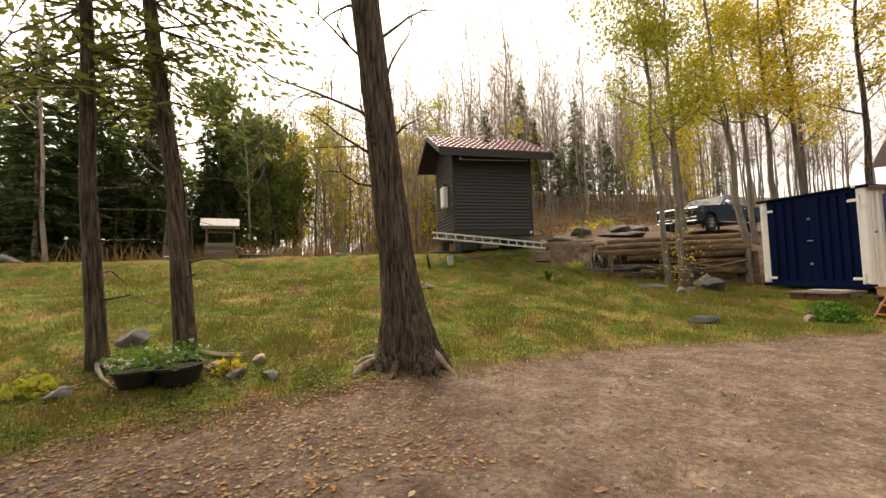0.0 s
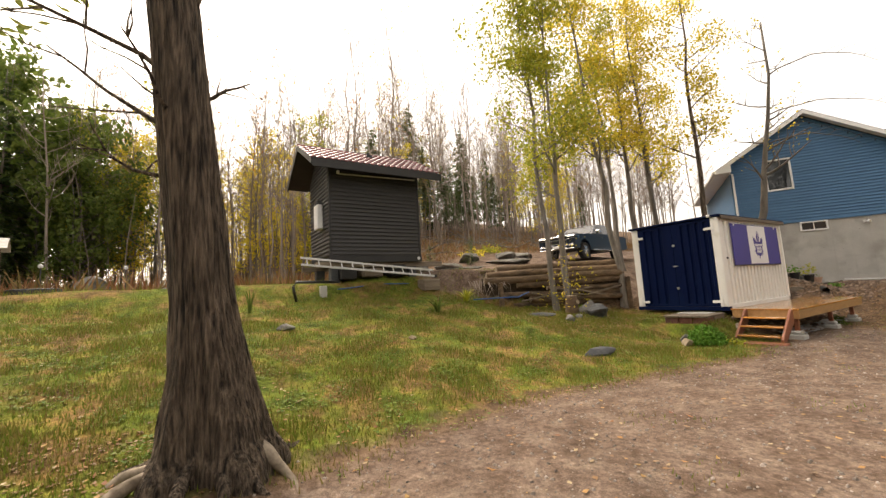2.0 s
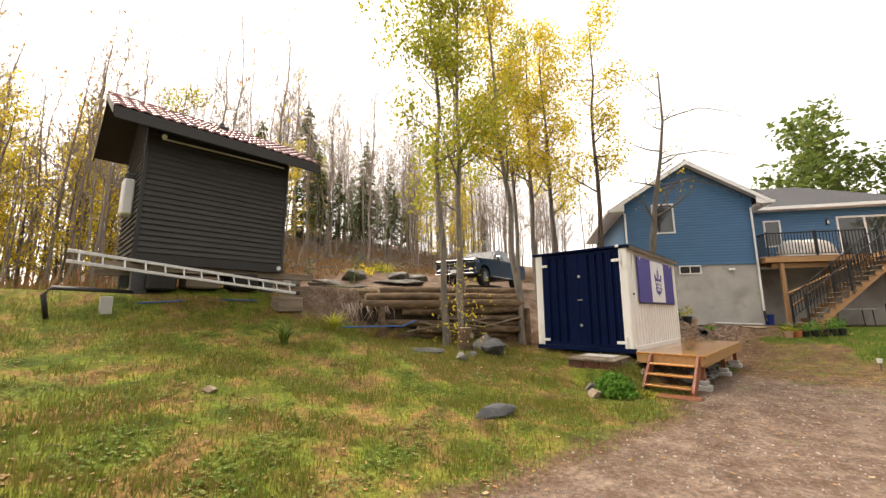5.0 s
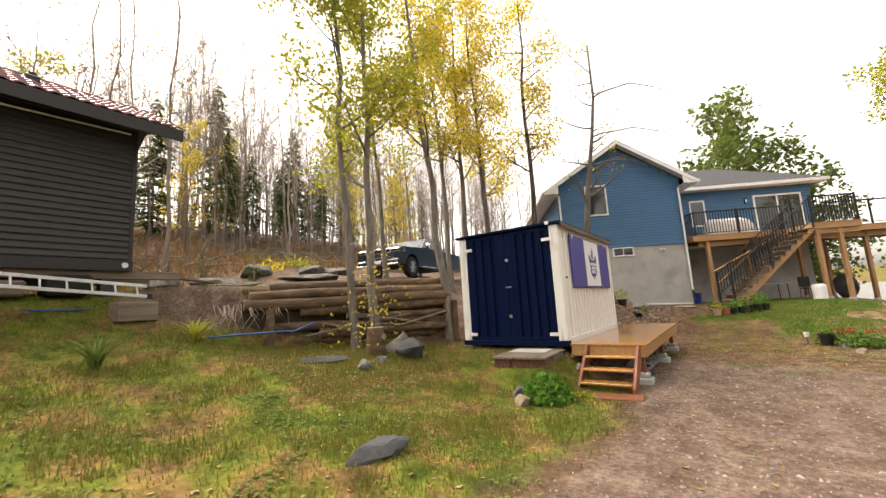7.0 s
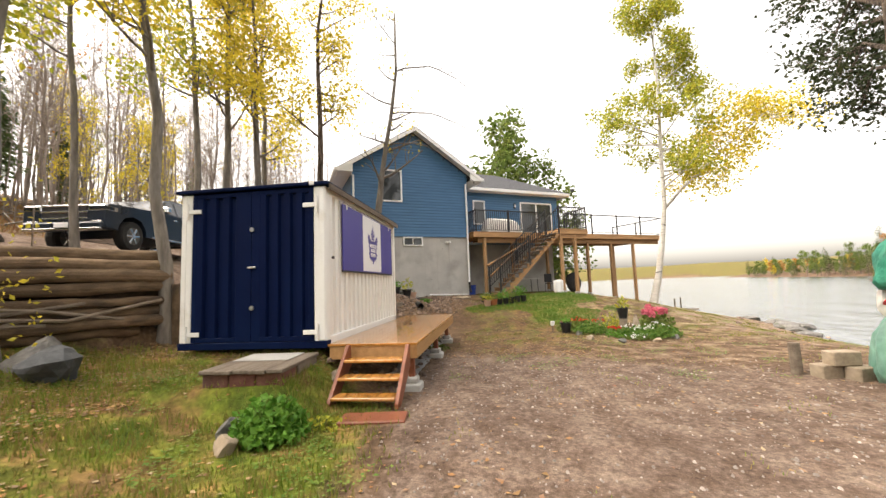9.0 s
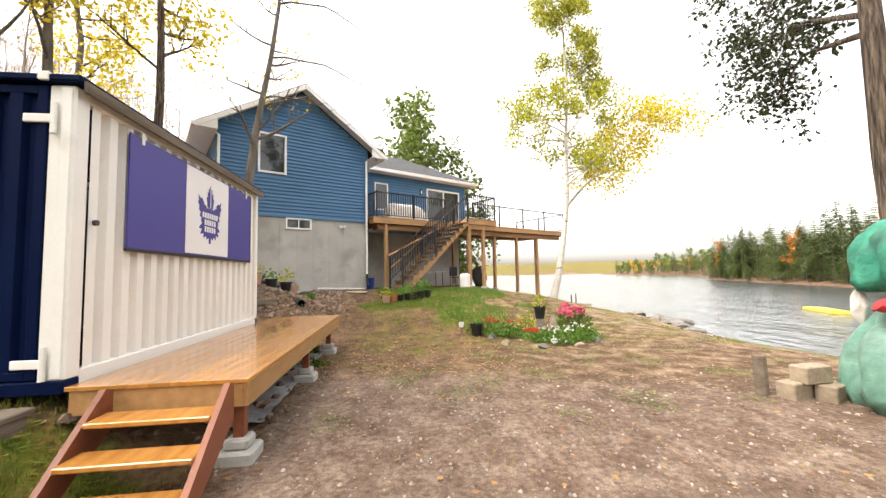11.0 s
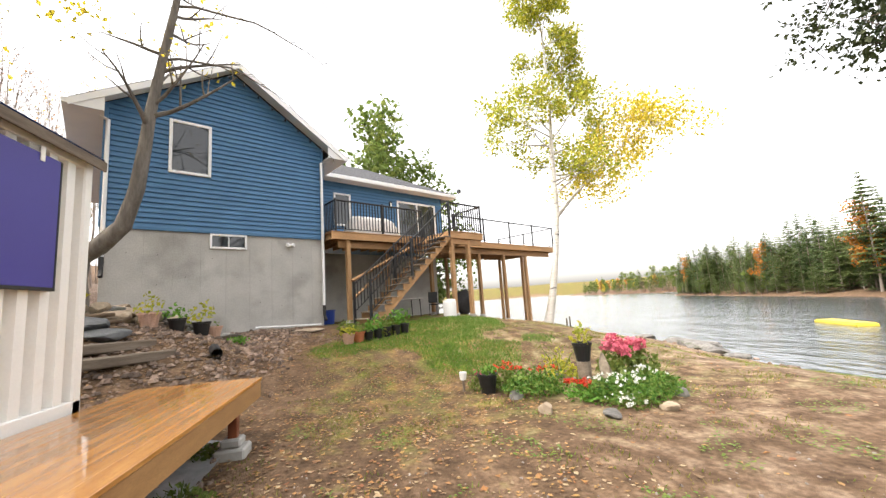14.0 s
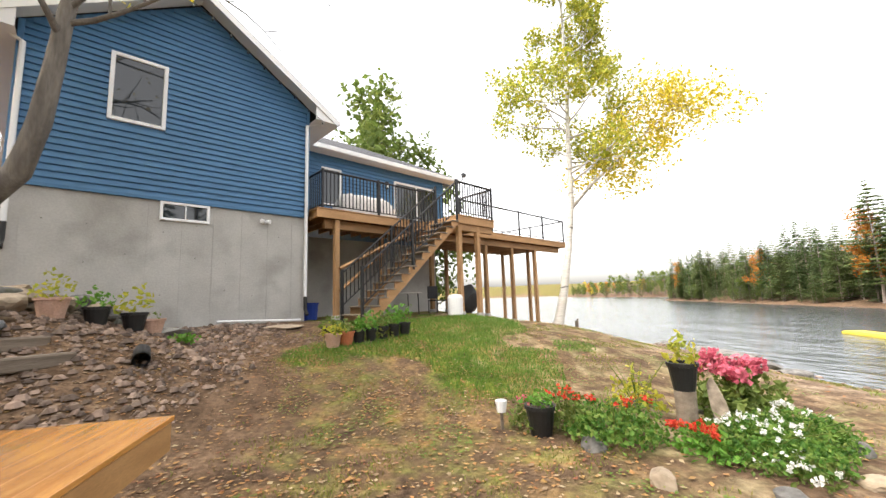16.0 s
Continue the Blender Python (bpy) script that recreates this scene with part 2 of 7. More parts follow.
M["grass"] = leaf_mat("grass", [(0.10, 0.16, 0.02), (0.16, 0.215, 0.03), (0.235, 0.235, 0.05), (0.22, 0.155, 0.055), (0.14, 0.19, 0.026), (0.28, 0.205, 0.085)], through_light=0.3)
M["grass_lush"] = leaf_mat("grass_lush", [(0.07, 0.16, 0.025), (0.10, 0.22, 0.035), (0.17, 0.25, 0.05)], through_light=0.35)
M["litter"] = leaf_mat("litter", [(0.28, 0.115, 0.04), (0.40, 0.23, 0.085), (0.20, 0.07, 0.032), (0.42, 0.33, 0.20), (0.13, 0.07, 0.04), (0.36, 0.22, 0.07), (0.16, 0.08, 0.05)], through_light=0.1)
M["bracken"] = leaf_mat("bracken", [(0.24, 0.10, 0.045), (0.32, 0.17, 0.08), (0.17, 0.17, 0.05), (0.36, 0.22, 0.10), (0.20, 0.09, 0.05)], through_light=0.15)
M["flower_red"] = leaf_mat("flower_red", [(0.55, 0.03, 0.02), (0.65, 0.06, 0.03), (0.6, 0.10, 0.04)])
M["flower_pink"] = leaf_mat("flower_pink", [(0.55, 0.10, 0.16), (0.65, 0.18, 0.24), (0.6, 0.13, 0.2)])
M["flower_white"] = leaf_mat("flower_white", [(0.7, 0.7, 0.66), (0.8, 0.8, 0.78)])


def glass(name, tint=(0.02, 0.025, 0.03)):
    m = bpy.data.materials.new(name)
    m.use_nodes = True
    b = m.node_tree.nodes["Principled BSDF"]
    b.inputs["Base Color"].default_value = (*tint, 1)
    b.inputs["Roughness"].default_value, b.inputs["Specular IOR Level"].default_value = 0.025, 0.75
    return m


M["glass"] = glass("glass")


def water_mat():
    m = bpy.data.materials.new("water")
    m.use_nodes = True
    N, L = m.node_tree.nodes, m.node_tree.links
    b = N["Principled BSDF"]
    b.inputs["Base Color"].default_value = (0.05, 0.06, 0.066, 1)
    b.inputs["Roughness"].default_value = 0.14
    b.inputs["IOR"].default_value = 1.9
    tc = N.new("ShaderNodeTexCoord")
    mp = N.new("ShaderNodeMapping")
    mp.inputs["Scale"].default_value = (0.55, 1.5, 1)
    mp.inputs["Rotation"].default_value = (0, 0, radians(35))
    L.new(tc.outputs["Object"], mp.inputs["Vector"])
    prev = None
    for s, dist, k in ((0.30, 0.25, 0.6), (1.3, 0.11, 0.8), (4.0, 0.03, 0.5)):
        n = N.new("ShaderNodeTexNoise")
        n.inputs["Scale"].default_value, n.inputs["Detail"].default_value = s, 4
        L.new(mp.outputs[0], n.inputs["Vector"])
        bp = N.new("ShaderNodeBump")
        bp.inputs["Strength"].default_value, bp.inputs["Distance"].default_value = k, dist
        L.new(n.outputs["Fac"], bp.inputs["Height"])
        if prev:
            L.new(prev.outputs[0], bp.inputs["Normal"])
        prev = bp
    L.new(prev.outputs[0], b.inputs["Normal"])
    return m


M["water"] = water_mat()
# ---- mesh helpers ----
rng = random.Random(7)


class Mb:
    """Collects vertices and faces of one mesh."""

    def __init__(self):
        self.v, self.f, self.mi = [], [], []

    def add(self, verts, faces, mi=0):
        o = len(self.v)
        self.v += [tuple(p) for p in verts]
        self.f += [tuple(o + i for i in f) for f in faces]
        self.mi += [mi] * len(faces)

    def box(self, x0, x1, y0, y1, z0, z1, c=0.0, m=None, mi=0):
        """A box with chamfered edges of width c."""
        lo, hi = (min(x0, x1), min(y0, y1), min(z0, z1)), (max(x0, x1), max(y0, y1), max(z0, z1))
        mid = [(a + b) / 2 for a, b in zip(lo, hi)]
        V, F = [], []
        if c <= 0:
            V = [((lo, hi)[i][0], (lo, hi)[j][1], (lo, hi)[k][2]) for i in (0, 1) for j in (0, 1) for k in (0, 1)]
            F = [(0, 1, 3, 2), (4, 6, 7, 5), (0, 4, 5, 1), (2, 3, 7, 6), (0, 2, 6, 4), (1, 5, 7, 3)]
        else:
            ix = {}
            for i in (0, 1):
                for j in (0, 1):
                    for k in (0, 1):
                        for ax in range(3):
                            p = [(lo, hi)[s][q] + (0 if q == ax else (c if s == 0 else -c)) for q, s in enumerate((i, j, k))]
                            ix[i, j, k, ax] = len(V)
                            V.append(p)
            ring = ((0, 0), (0, 1), (1, 1), (1, 0))
            for ax in range(3):
                for s in (0, 1):
                    F.append([ix[tuple(list(r[:ax]) + [s] + list(r[ax:])) + (ax,)] for r in ring])
            for a in range(3):
                for b in range(a + 1, 3):
                    o = 3 - a - b
                    for sa in (0, 1):
                        for sb in (0, 1):
                            key = [0, 0, 0]
                            key[a], key[b] = sa, sb
                            k0, k1 = list(key), list(key)
                            k0[o], k1[o] = 0, 1
                            F.append([ix[(*k0, a)], ix[(*k0, b)], ix[(*k1, b)], ix[(*k1, a)]])
            for i in (0, 1):
                for j in (0, 1):
                    for k in (0, 1):
                        F.append([ix[i, j, k, 0], ix[i, j, k, 1], ix[i, j, k, 2]])
        out = []
        for f in F:
            a, b, d = (Vector(V[f[q]]) for q in (0, 1, 2))
            nrm, cen = (b - a).cross(d - a), sum((Vector(V[q]) for q in f), Vector()) / len(f) - Vector(mid)
            out.append(tuple(f) if nrm.dot(cen) > 0 else tuple(reversed(f)))
        if m is not None:
            V = [m @ Vector(p) for p in V]
        self.add(V, out, mi)
        return self

    def prism(self, pts, y0, y1, m=None, mi=0):
        """An outline of (x, z) points, drawn out from y0 to y1."""
        n = len(pts)
        area = sum(pts[i][0] * pts[(i + 1) % n][1] - pts[(i + 1) % n][0] * pts[i][1] for i in range(n))
        if area < 0:
            pts = pts[::-1]
        V = [(x, min(y0, y1), z) for x, z in pts] + [(x, max(y0, y1), z) for x, z in pts]
        F = [tuple(range(n)), tuple(reversed(range(n, 2 * n)))] + [(i, i + n, (i + 1) % n + n, (i + 1) % n) for i in range(n)]
        if m is not None:
            V = [m @ Vector(p) for p in V]
        self.add(V, F, mi)
        return self

    def tube(self, pts, radii, sides=8, caps=True, mi=0):
        """A round bar through the points."""
        pts = [Vector(p) for p in pts]
        if not hasattr(radii, "__len__"):
            radii = [radii] * len(pts)
        V, F = [], []
        up = Vector((0.013, 0.017, 1))
        for i, p in enumerate(pts):
            t = (pts[min(i + 1, len(pts) - 1)] - pts[max(i - 1, 0)]).normalized()
            a = t.cross(up if abs(t.dot(up)) < 0.95 else Vector((1, 0.03, 0))).normalized()
            b = t.cross(a)
            for k in range(sides):
                w = 2 * math.pi * k / sides
                V.append(p + (a * math.cos(w) + b * math.sin(w)) * radii[i])
        for i in range(len(pts) - 1):
            for k in range(sides):
                k2 = (k + 1) % sides
                F.append((i * sides + k, i * sides + k2, (i + 1) * sides + k2, (i + 1) * sides + k))
        if caps and sides > 2:
            F.append(tuple(reversed(range(sides))))
            F.append(tuple(range((len(pts) - 1) * sides, len(pts) * sides)))
        self.add(V, F, mi)
        return self

    def lathe(self, prof, sides=16, at=(0, 0, 0), mi=0):
        """A turned shape: (radius, height) pairs from the bottom up."""
        V, F = [], []
        for r, z in prof:
            for k in range(sides):
                w = 2 * math.pi * k / sides
                V.append((at[0] + r * math.cos(w), at[1] + r * math.sin(w), at[2] + z))
        for i in range(len(prof) - 1):
            for k in range(sides):
                k2 = (k + 1) % sides
                F.append((i * sides + k, i * sides + k2, (i + 1) * sides + k2, (i + 1) * sides + k))
        F.append(tuple(reversed(range(sides))))
        F.append(tuple(range((len(prof) - 1) * sides, len(prof) * sides)))
        self.add(V, F, mi)
        return self

    def mesh(self, name, mats, smooth=False):
        me = bpy.data.meshes.new(name)
        me.from_pydata(self.v, [], self.f)
        for q in mats if isinstance(mats, (list, tuple)) else [mats]:
            me.materials.append(q)
        if any(self.mi):
            me.polygons.foreach_set("material_index", self.mi)
        if smooth:
            me.polygons.foreach_set("use_smooth", [True] * len(me.polygons))
        me.update()
        return me


def part(name, mb, material, parent=None, label="", smooth=False, m=None):
    """One mesh object, a part of its parent (or a thing of its own)."""
    data = mb.mesh(name, material, smooth) if isinstance(mb, Mb) else mb
    ob = new(name, data)
    if parent is not None:
        ob.parent = parent
    if m is not None:
        ob.matrix_basis = m
    if label:
        ob["label"] = label
    return ob


def thing(name, m, label, category, group="", kind=""):
    e = new(name)
    e.empty_display_size = 0.1
    e.matrix_basis = m
    return tagged(e, label, category, group, kind)


def rock_mesh(name, sx, sy, sz, material, seed, detail=2, rough=0.25, flat=0.0):
    bm = bmesh.new()
    bmesh.ops.create_icosphere(bm, subdivisions=max(detail, 3), radius=1)
    rc = random.Random(seed)
    cuts = [(Vector((rc.uniform(-1, 1), rc.uniform(-1, 1), rc.uniform(-0.6, 1))).normalized(), rc.uniform(0.5, 0.85)) for _ in range(11)]
    for v in bm.verts:
        p = v.co
        k = 1 + rough * noise.noise(p * 1.3 + Vector((seed * 7.1, seed * 3.3, 0))) + rough * 0.5 * noise.noise(p * 3.1 + Vector((seed, 0, seed * 2)))
        q = p * k
        for pn, po in cuts:
            over = q.dot(pn) - po
            if over > 0:
                q = q - pn * over * 0.9
        if flat:
            q.z = max(-0.8, min(1 - flat, q.z))
        v.co = Vector((q.x * sx, q.y * sy, q.z * sz))
    me = bpy.data.meshes.new(name)
    bm.to_mesh(me)
    bm.free()
    me.materials.append(material)
    return me


# ---- ground ----
WATER = -0.8


def sm(a, b, v):
    t = np.clip((v - a) / (b - a), 0, 1)
    return t * t * (3 - 2 * t)


def shore(x, y):
    """Distance to the near shore, positive on land."""
    ys = np.interp(x, [-60, 14, 18, 21, 24, 28, 31, 33], [-7.8, -7.6, -7.1, -7.0, -7.8, -8.9, -8.4, -7.4])
    xs = np.interp(y, [-9, -7, -5, 0, 5, 15, 60], [31.0, 32.6, 33.6, 41, 47, 64, 190])
    return np.minimum(y - ys, xs - x)


def far_land(x, y):
    """Distance inland on the shores across the lake."""
    point = np.minimum(-(y + 42 + 0.49 * (x - 37)) * 0.9, 96 - x + 0.35 * (-62 - y))
    second = np.minimum(-(y + 104 + 0.30 * (x - 120)) * 0.9, 330 - x)
    ring = np.hypot(x - 20, y) - 620
    return np.maximum(np.maximum(point, second), ring)


def wall_line(x):
    return np.interp(x, [-40, 8.0, 8.7, 13.7, 17, 21, 40], [12.3, 12.3, 11.85, 9.95, 10.2, 11.5, 12])


def ground_z(x, y):
    x, y = np.asarray(x, float), np.asarray(y, float)
    foot = np.interp(x, [-30, -3, 1, 5, 8, 12, 17, 21, 26, 40], [4.0, 4.0, 4.5, 5.6, 5.9, 6.2, 5.4, 4.0, 5.0, 5.0])
    slope = np.interp(x, [-30, 2, 8, 12.5, 17, 20, 22, 26], [0.22, 0.25, 0.27, 0.22, 0.28, 0.42, 0.40, 0.12])
    rise = np.maximum(0, y - foot)
    rise = rise * rise / (rise + 0.6)
    cap = np.interp(x, [-30, 7.6, 8.6, 13.7, 16, 20], [2.0, 2.0, 1.15, 1.15, 1.9, 3.4])
    bank = slope * rise
    bank = cap * (1 - np.exp(-(bank / cap) ** 1.6)) ** (1 / 1.6) * 1.0
    mound = 0.95 * sm(17.5, 25, x) * sm(-6.5, 1.0, y)
    up = sm(6, 14, x) * (0.21 * np.clip(y - 11, 0, 12) + 0.30 * np.clip(y - 23, 0, 8) + 0.24 * np.clip(y - 31, 0, 40))
    top = 2.05 + np.maximum(up, 0.05 * np.clip(y - 26, 0, 100))
    d = y - wall_line(x)
    wid = np.interp(x, [7.5, 8.7, 13.7, 15, 22], [1.6, 0.5, 0.5, 2.0, 4.0])
    w = sm(-0.1, 1.0, d / wid)
    low = np.maximum(bank, mound) + 0.25 * np.minimum(bank, mound)
    z = low * (1 - w) + np.maximum(top, low) * w
    z = z + 0.035 * np.sin(1.3 * x + 0.7 * y) * np.sin(0.9 * y - 0.5 * x) + 0.015 * np.sin(3.1 * x) * np.sin(2.7 * y + 1)
    pad = sm(11.6, 12.6, x) * sm(18.3, 17.2, x) * sm(5.6, 6.5, y)
    z = np.maximum(z, 0.57 * pad)
    z = np.maximum(z, 0.46 * sm(10.8, 11.25, x) * sm(13.0, 12.6, x) * sm(5.75, 6.25, y))
    z = z + 0.26 * np.exp(-((x - 6.6) / 2.8) ** 2 - ((y - 12.9) / 1.7) ** 2)
    sd = shore(x, y)
    beach = WATER + 0.05 + 0.17 * np.maximum(sd, 0)
    z = np.where(sd > 0, np.minimum(z, beach + (z - beach) * sm(1.0, 6.0, sd)), WATER + 0.05 + 0.25 * sd)
    z = np.maximum(z, -5)
    fl = far_land(x, y)
    return np.where(fl > -8, np.maximum(z, WATER + np.where(fl > 0, np.minimum(0.16 * fl, 22), 0.3 * fl)), z)


def gz(x, y):
    return float(ground_z(x, y))


def lawn_mask(x, y):
    edge = np.interp(x, [-30, -4, -1.5, 0.5, 2.5, 5, 7.5, 10, 11.5, 12.5], [3.4, 4.0, 4.6, 5.1, 5.5, 5.8, 5.3, 4.9, 5.2, 5.4])
    a = sm(-0.5, 0.7, y - edge) * sm(13.2, 11.8, x) * sm(2.0, -0.3, y - wall_line(x) + 0.4 * sm(8, 4, x) * -4)
    b = sm(-0.3, 1.5, 2.9 + 0.5 * np.sin(x * 1.9 + y) + 0.4 * np.sin(2.3 * y - x) - np.hypot((x - 22.6) / 1.25, (y - 1.9) / 0.95))
    c = 0.42 * sm(13.5, 18, x) * sm(5.5, 4.0, y) * sm(0.5, 3, shore(x, y))
    e = 0.55 * sm(14.5, 17, x) * sm(-1.5, -4.0, y) * sm(0.3, 1.2, shore(x, y))
    return np.maximum(np.maximum(np.maximum(a, b), np.maximum(c, e)), 0.55 * ((far_land(x, y) > -3) & (np.hypot(x - 20, y) > 500)))


def gravel_mask(x, y):
    edge = np.interp(x, [-30, -4, -1.5, 0.5, 2.5, 5, 7.5, 10, 11.5, 18, 20], [2.8, 3.3, 4.2, 4.8, 5.2, 5.5, 5.0, 4.6, 4.9, 4.9, 4.0])
    a = sm(0.5, -0.4, y - edge) * sm(17.0, 13.0, x + 0.6 * (3 - y) * 0.6) * sm(0, 3, shore(x, y))
    road = sm(-0.2, 0.4, y - wall_line(x)) * sm(6.5, 8, x) * sm(5.5, 3.5, np.abs(y - 13.0 - 0.15 * (x - 13)))
    return np.maximum(a, road)


def sand_mask(x, y):
    return sm(5.5, 1.0, shore(x, y)) * sm(13, 20, x) * (far_land(x, y) < -3) + 0.4 * sm(11.5, 15, x) * sm(3.6, 0.4, y) * (shore(x, y) > 0) + 0.75 * sm(24.5, 27, x) * sm(1.5, -1, y) * (shore(x, y) > -2)


def ground_mat():
    m = bpy.data.materials.new("ground")
    m.use_nodes = True
    N, L = m.node_tree.nodes, m.node_tree.links
    b = N["Principled BSDF"]
    tc = N.new("ShaderNodeTexCoord")
    at = N.new("ShaderNodeAttribute")
    at.attribute_name = "cover"
    sep = N.new("ShaderNodeSeparateColor")
    L.new(at.outputs["Color"], sep.inputs[0])

    def ns(scale, detail=5):
        n = N.new("ShaderNodeTexNoise")
        n.inputs["Scale"].default_value, n.inputs["Detail"].default_value = scale, detail
        L.new(tc.outputs["Object"], n.inputs["Vector"])
        return n.outputs["Fac"]

    def ramp(src, cols, lo=0.3, hi=0.7):
        r = N.new("ShaderNodeValToRGB")
        e = r.color_ramp.elements
        while len(e) < len(cols):
            e.new(0.5)
        for i, c in enumerate(cols):
            e[i].position, e[i].color = lo + (hi - lo) * i / (len(cols) - 1), (*c, 1)
        L.new(src, r.inputs[0])
        return r.outputs[0]

    def mix(f, a, c, blend="MIX"):
        x = N.new("ShaderNodeMixRGB")
        x.blend_type = blend
        for i, v in enumerate((f, a, c)):
            if isinstance(v, (int, float)):
                x.inputs[i].default_value = v
            else:
                L.new(v, x.inputs[i])
        return x.outputs[0]

    def edge(mask, n, k=0.9):
        """A mask with a ragged rim."""
        a = N.new("ShaderNodeMath")
        a.operation = "MULTIPLY_ADD"
        L.new(n, a.inputs[0])
        a.inputs[1].default_value = k
        L.new(mask, a.inputs[2])
        r = N.new("ShaderNodeMapRange")
        r.inputs["From Min"].default_value, r.inputs["From Max"].default_value = 0.5 + k * 0.5 - 0.18, 0.5 + k * 0.5 + 0.18
        L.new(a.outputs[0], r.inputs["Value"])
        return r.outputs[0]

    big, mid, fine, grit, clump = ns(0.7), ns(3.0), ns(16), ns(70, 3), ns(1.6, 8)
    floor = ramp(mid, [(0.085, 0.055, 0.034), (0.15, 0.097, 0.06), (0.225, 0.15, 0.096)])
    lawn = ramp(clump, [(0.075, 0.11, 0.016), (0.125, 0.16, 0.023), (0.165, 0.165, 0.032), (0.23, 0.15, 0.055), (0.17, 0.11, 0.046)], 0.36, 0.66)
    lawn = mix(0.8, lawn, ramp(mid, [(0.55, 0.55, 0.5), (1.0, 1.0, 1.0), (1.35, 1.3, 1.2)], 0.35, 0.65), "MULTIPLY")
    gravel = ramp(mid, [(0.125, 0.086, 0.063), (0.18, 0.132, 0.104), (0.25, 0.195, 0.158)])
    sand = ramp(mid, [(0.17, 0.118, 0.08), (0.25, 0.182, 0.13), (0.36, 0.28, 0.205)])
    vor = N.new("ShaderNodeTexVoronoi")
    vor.inputs["Scale"].default_value = 75
    L.new(tc.outputs["Object"], vor.inputs["Vector"])
    stones = ramp(vor.outputs["Color"], [(0.62, 0.60, 0.57), (0.95, 0.92, 0.90), (1.5, 1.47, 1.43)], 0.1, 0.95)
    gravel = mix(0.55, gravel, stones, "MULTIPLY")
    gravel = mix(0.4, gravel, ramp(clump, [(0.70, 0.66, 0.63), (1.0, 0.98, 0.96), (1.25, 1.24, 1.23)], 0.36, 0.64), "MULTIPLY")
    c = mix(edge(sep.outputs[0], mid), floor, lawn)
    c = mix(edge(sep.outputs[1], fine, 0.6), c, gravel)
    c = mix(edge(sep.outputs[2], mid), c, sand)
    c = mix(0.8, c, ramp(fine, [(0.45, 0.43, 0.42), (1.3, 1.3, 1.3)]), "MULTIPLY")
    c = mix(0.5, c, ramp(big, [(0.72, 0.70, 0.70), (1.2, 1.2, 1.18)]), "MULTIPLY")
    L.new(c, b.inputs["Base Color"])
    b.inputs["Roughness"].default_value = 0.95
    b.inputs["Specular IOR Level"].default_value = 0.15
    bp = N.new("ShaderNodeBump")
    bp.inputs["Strength"].default_value, bp.inputs["Distance"].default_value = 0.7, 0.03
    hsum = N.new("ShaderNodeMath")
    hsum.operation = "ADD"
    L.new(fine, hsum.inputs[0]), L.new(grit, hsum.inputs[1])
    L.new(hsum.outputs[0], bp.inputs["Height"]), L.new(bp.outputs[0], b.inputs["Normal"])
    return m


M["ground"] = ground_mat()


def spaced(lo, hi, step, reach, grow=1.22):
    mid = list(np.arange(lo, hi + 1e-6, step))
    s, a, left, right = step, lo, [], []
    while a > -reach:
        s *= grow
        a -= s
        left.append(a)
    s, a = step, hi
    while a < reach:
        s *= grow
        a += s
        right.append(a)
    return np.array(left[::-1] + mid + right)


gx, gy = spaced(-8, 34, 0.22, 2500, 1.12), spaced(-10, 19, 0.22, 2500, 1.12)
X, Y = np.meshgrid(gx, gy)
Z = ground_z(X, Y)
nx, ny = len(gx), len(gy)
idx = np.arange(nx * ny).reshape(ny, nx)
quads = np.stack([idx[:-1, :-1], idx[:-1, 1:], idx[1:, 1:], idx[1:, :-1]], -1).reshape(-1, 4)
gm = bpy.data.meshes.new("ground")
gm.from_pydata(np.stack([X, Y, Z], -1).reshape(-1, 3).tolist(), [], quads.tolist())
gm.polygons.foreach_set("use_smooth", [True] * len(gm.polygons))
cover = gm.attributes.new("cover", "FLOAT_COLOR", "POINT")
cols = np.stack([lawn_mask(X, Y), gravel_mask(X, Y), np.clip(sand_mask(X, Y), 0, 1), np.ones_like(X)], -1).reshape(-1)
cover.data.foreach_set("color", cols.astype(np.float32))
gm.materials.append(M["ground"])
ground = tagged(new("ground", gm), "grass, gravel and leaf-strewn earth sloping up from the lake", "ground", kind="structure")

lake = Mb()
lake.add([(-2500, -2500, WATER), (2500, -2500, WATER), (2500, 2500, WATER), (-2500, 2500, WATER)], [(0, 1, 2, 3)])
tagged(part("water", lake, M["water"]), "bright rippled lake water under a white sky", "water", kind="structure")
# ---- blue house: x along its front towards the lake, y into the house ----
HOUSE = pose(25.3, 4.88, 0, 0, 0, -60)
house = thing("house", HOUSE, "blue lap-sided house on a grey concrete basement, white trim", "house")
FZ, EZ, RZ, RX = 3.77, 6.85, 8.62, -2.55       # basement top, wall top at the eaves, ridge, ridge's place
HL, HR, HD = -5.40, 0.15, 9.0


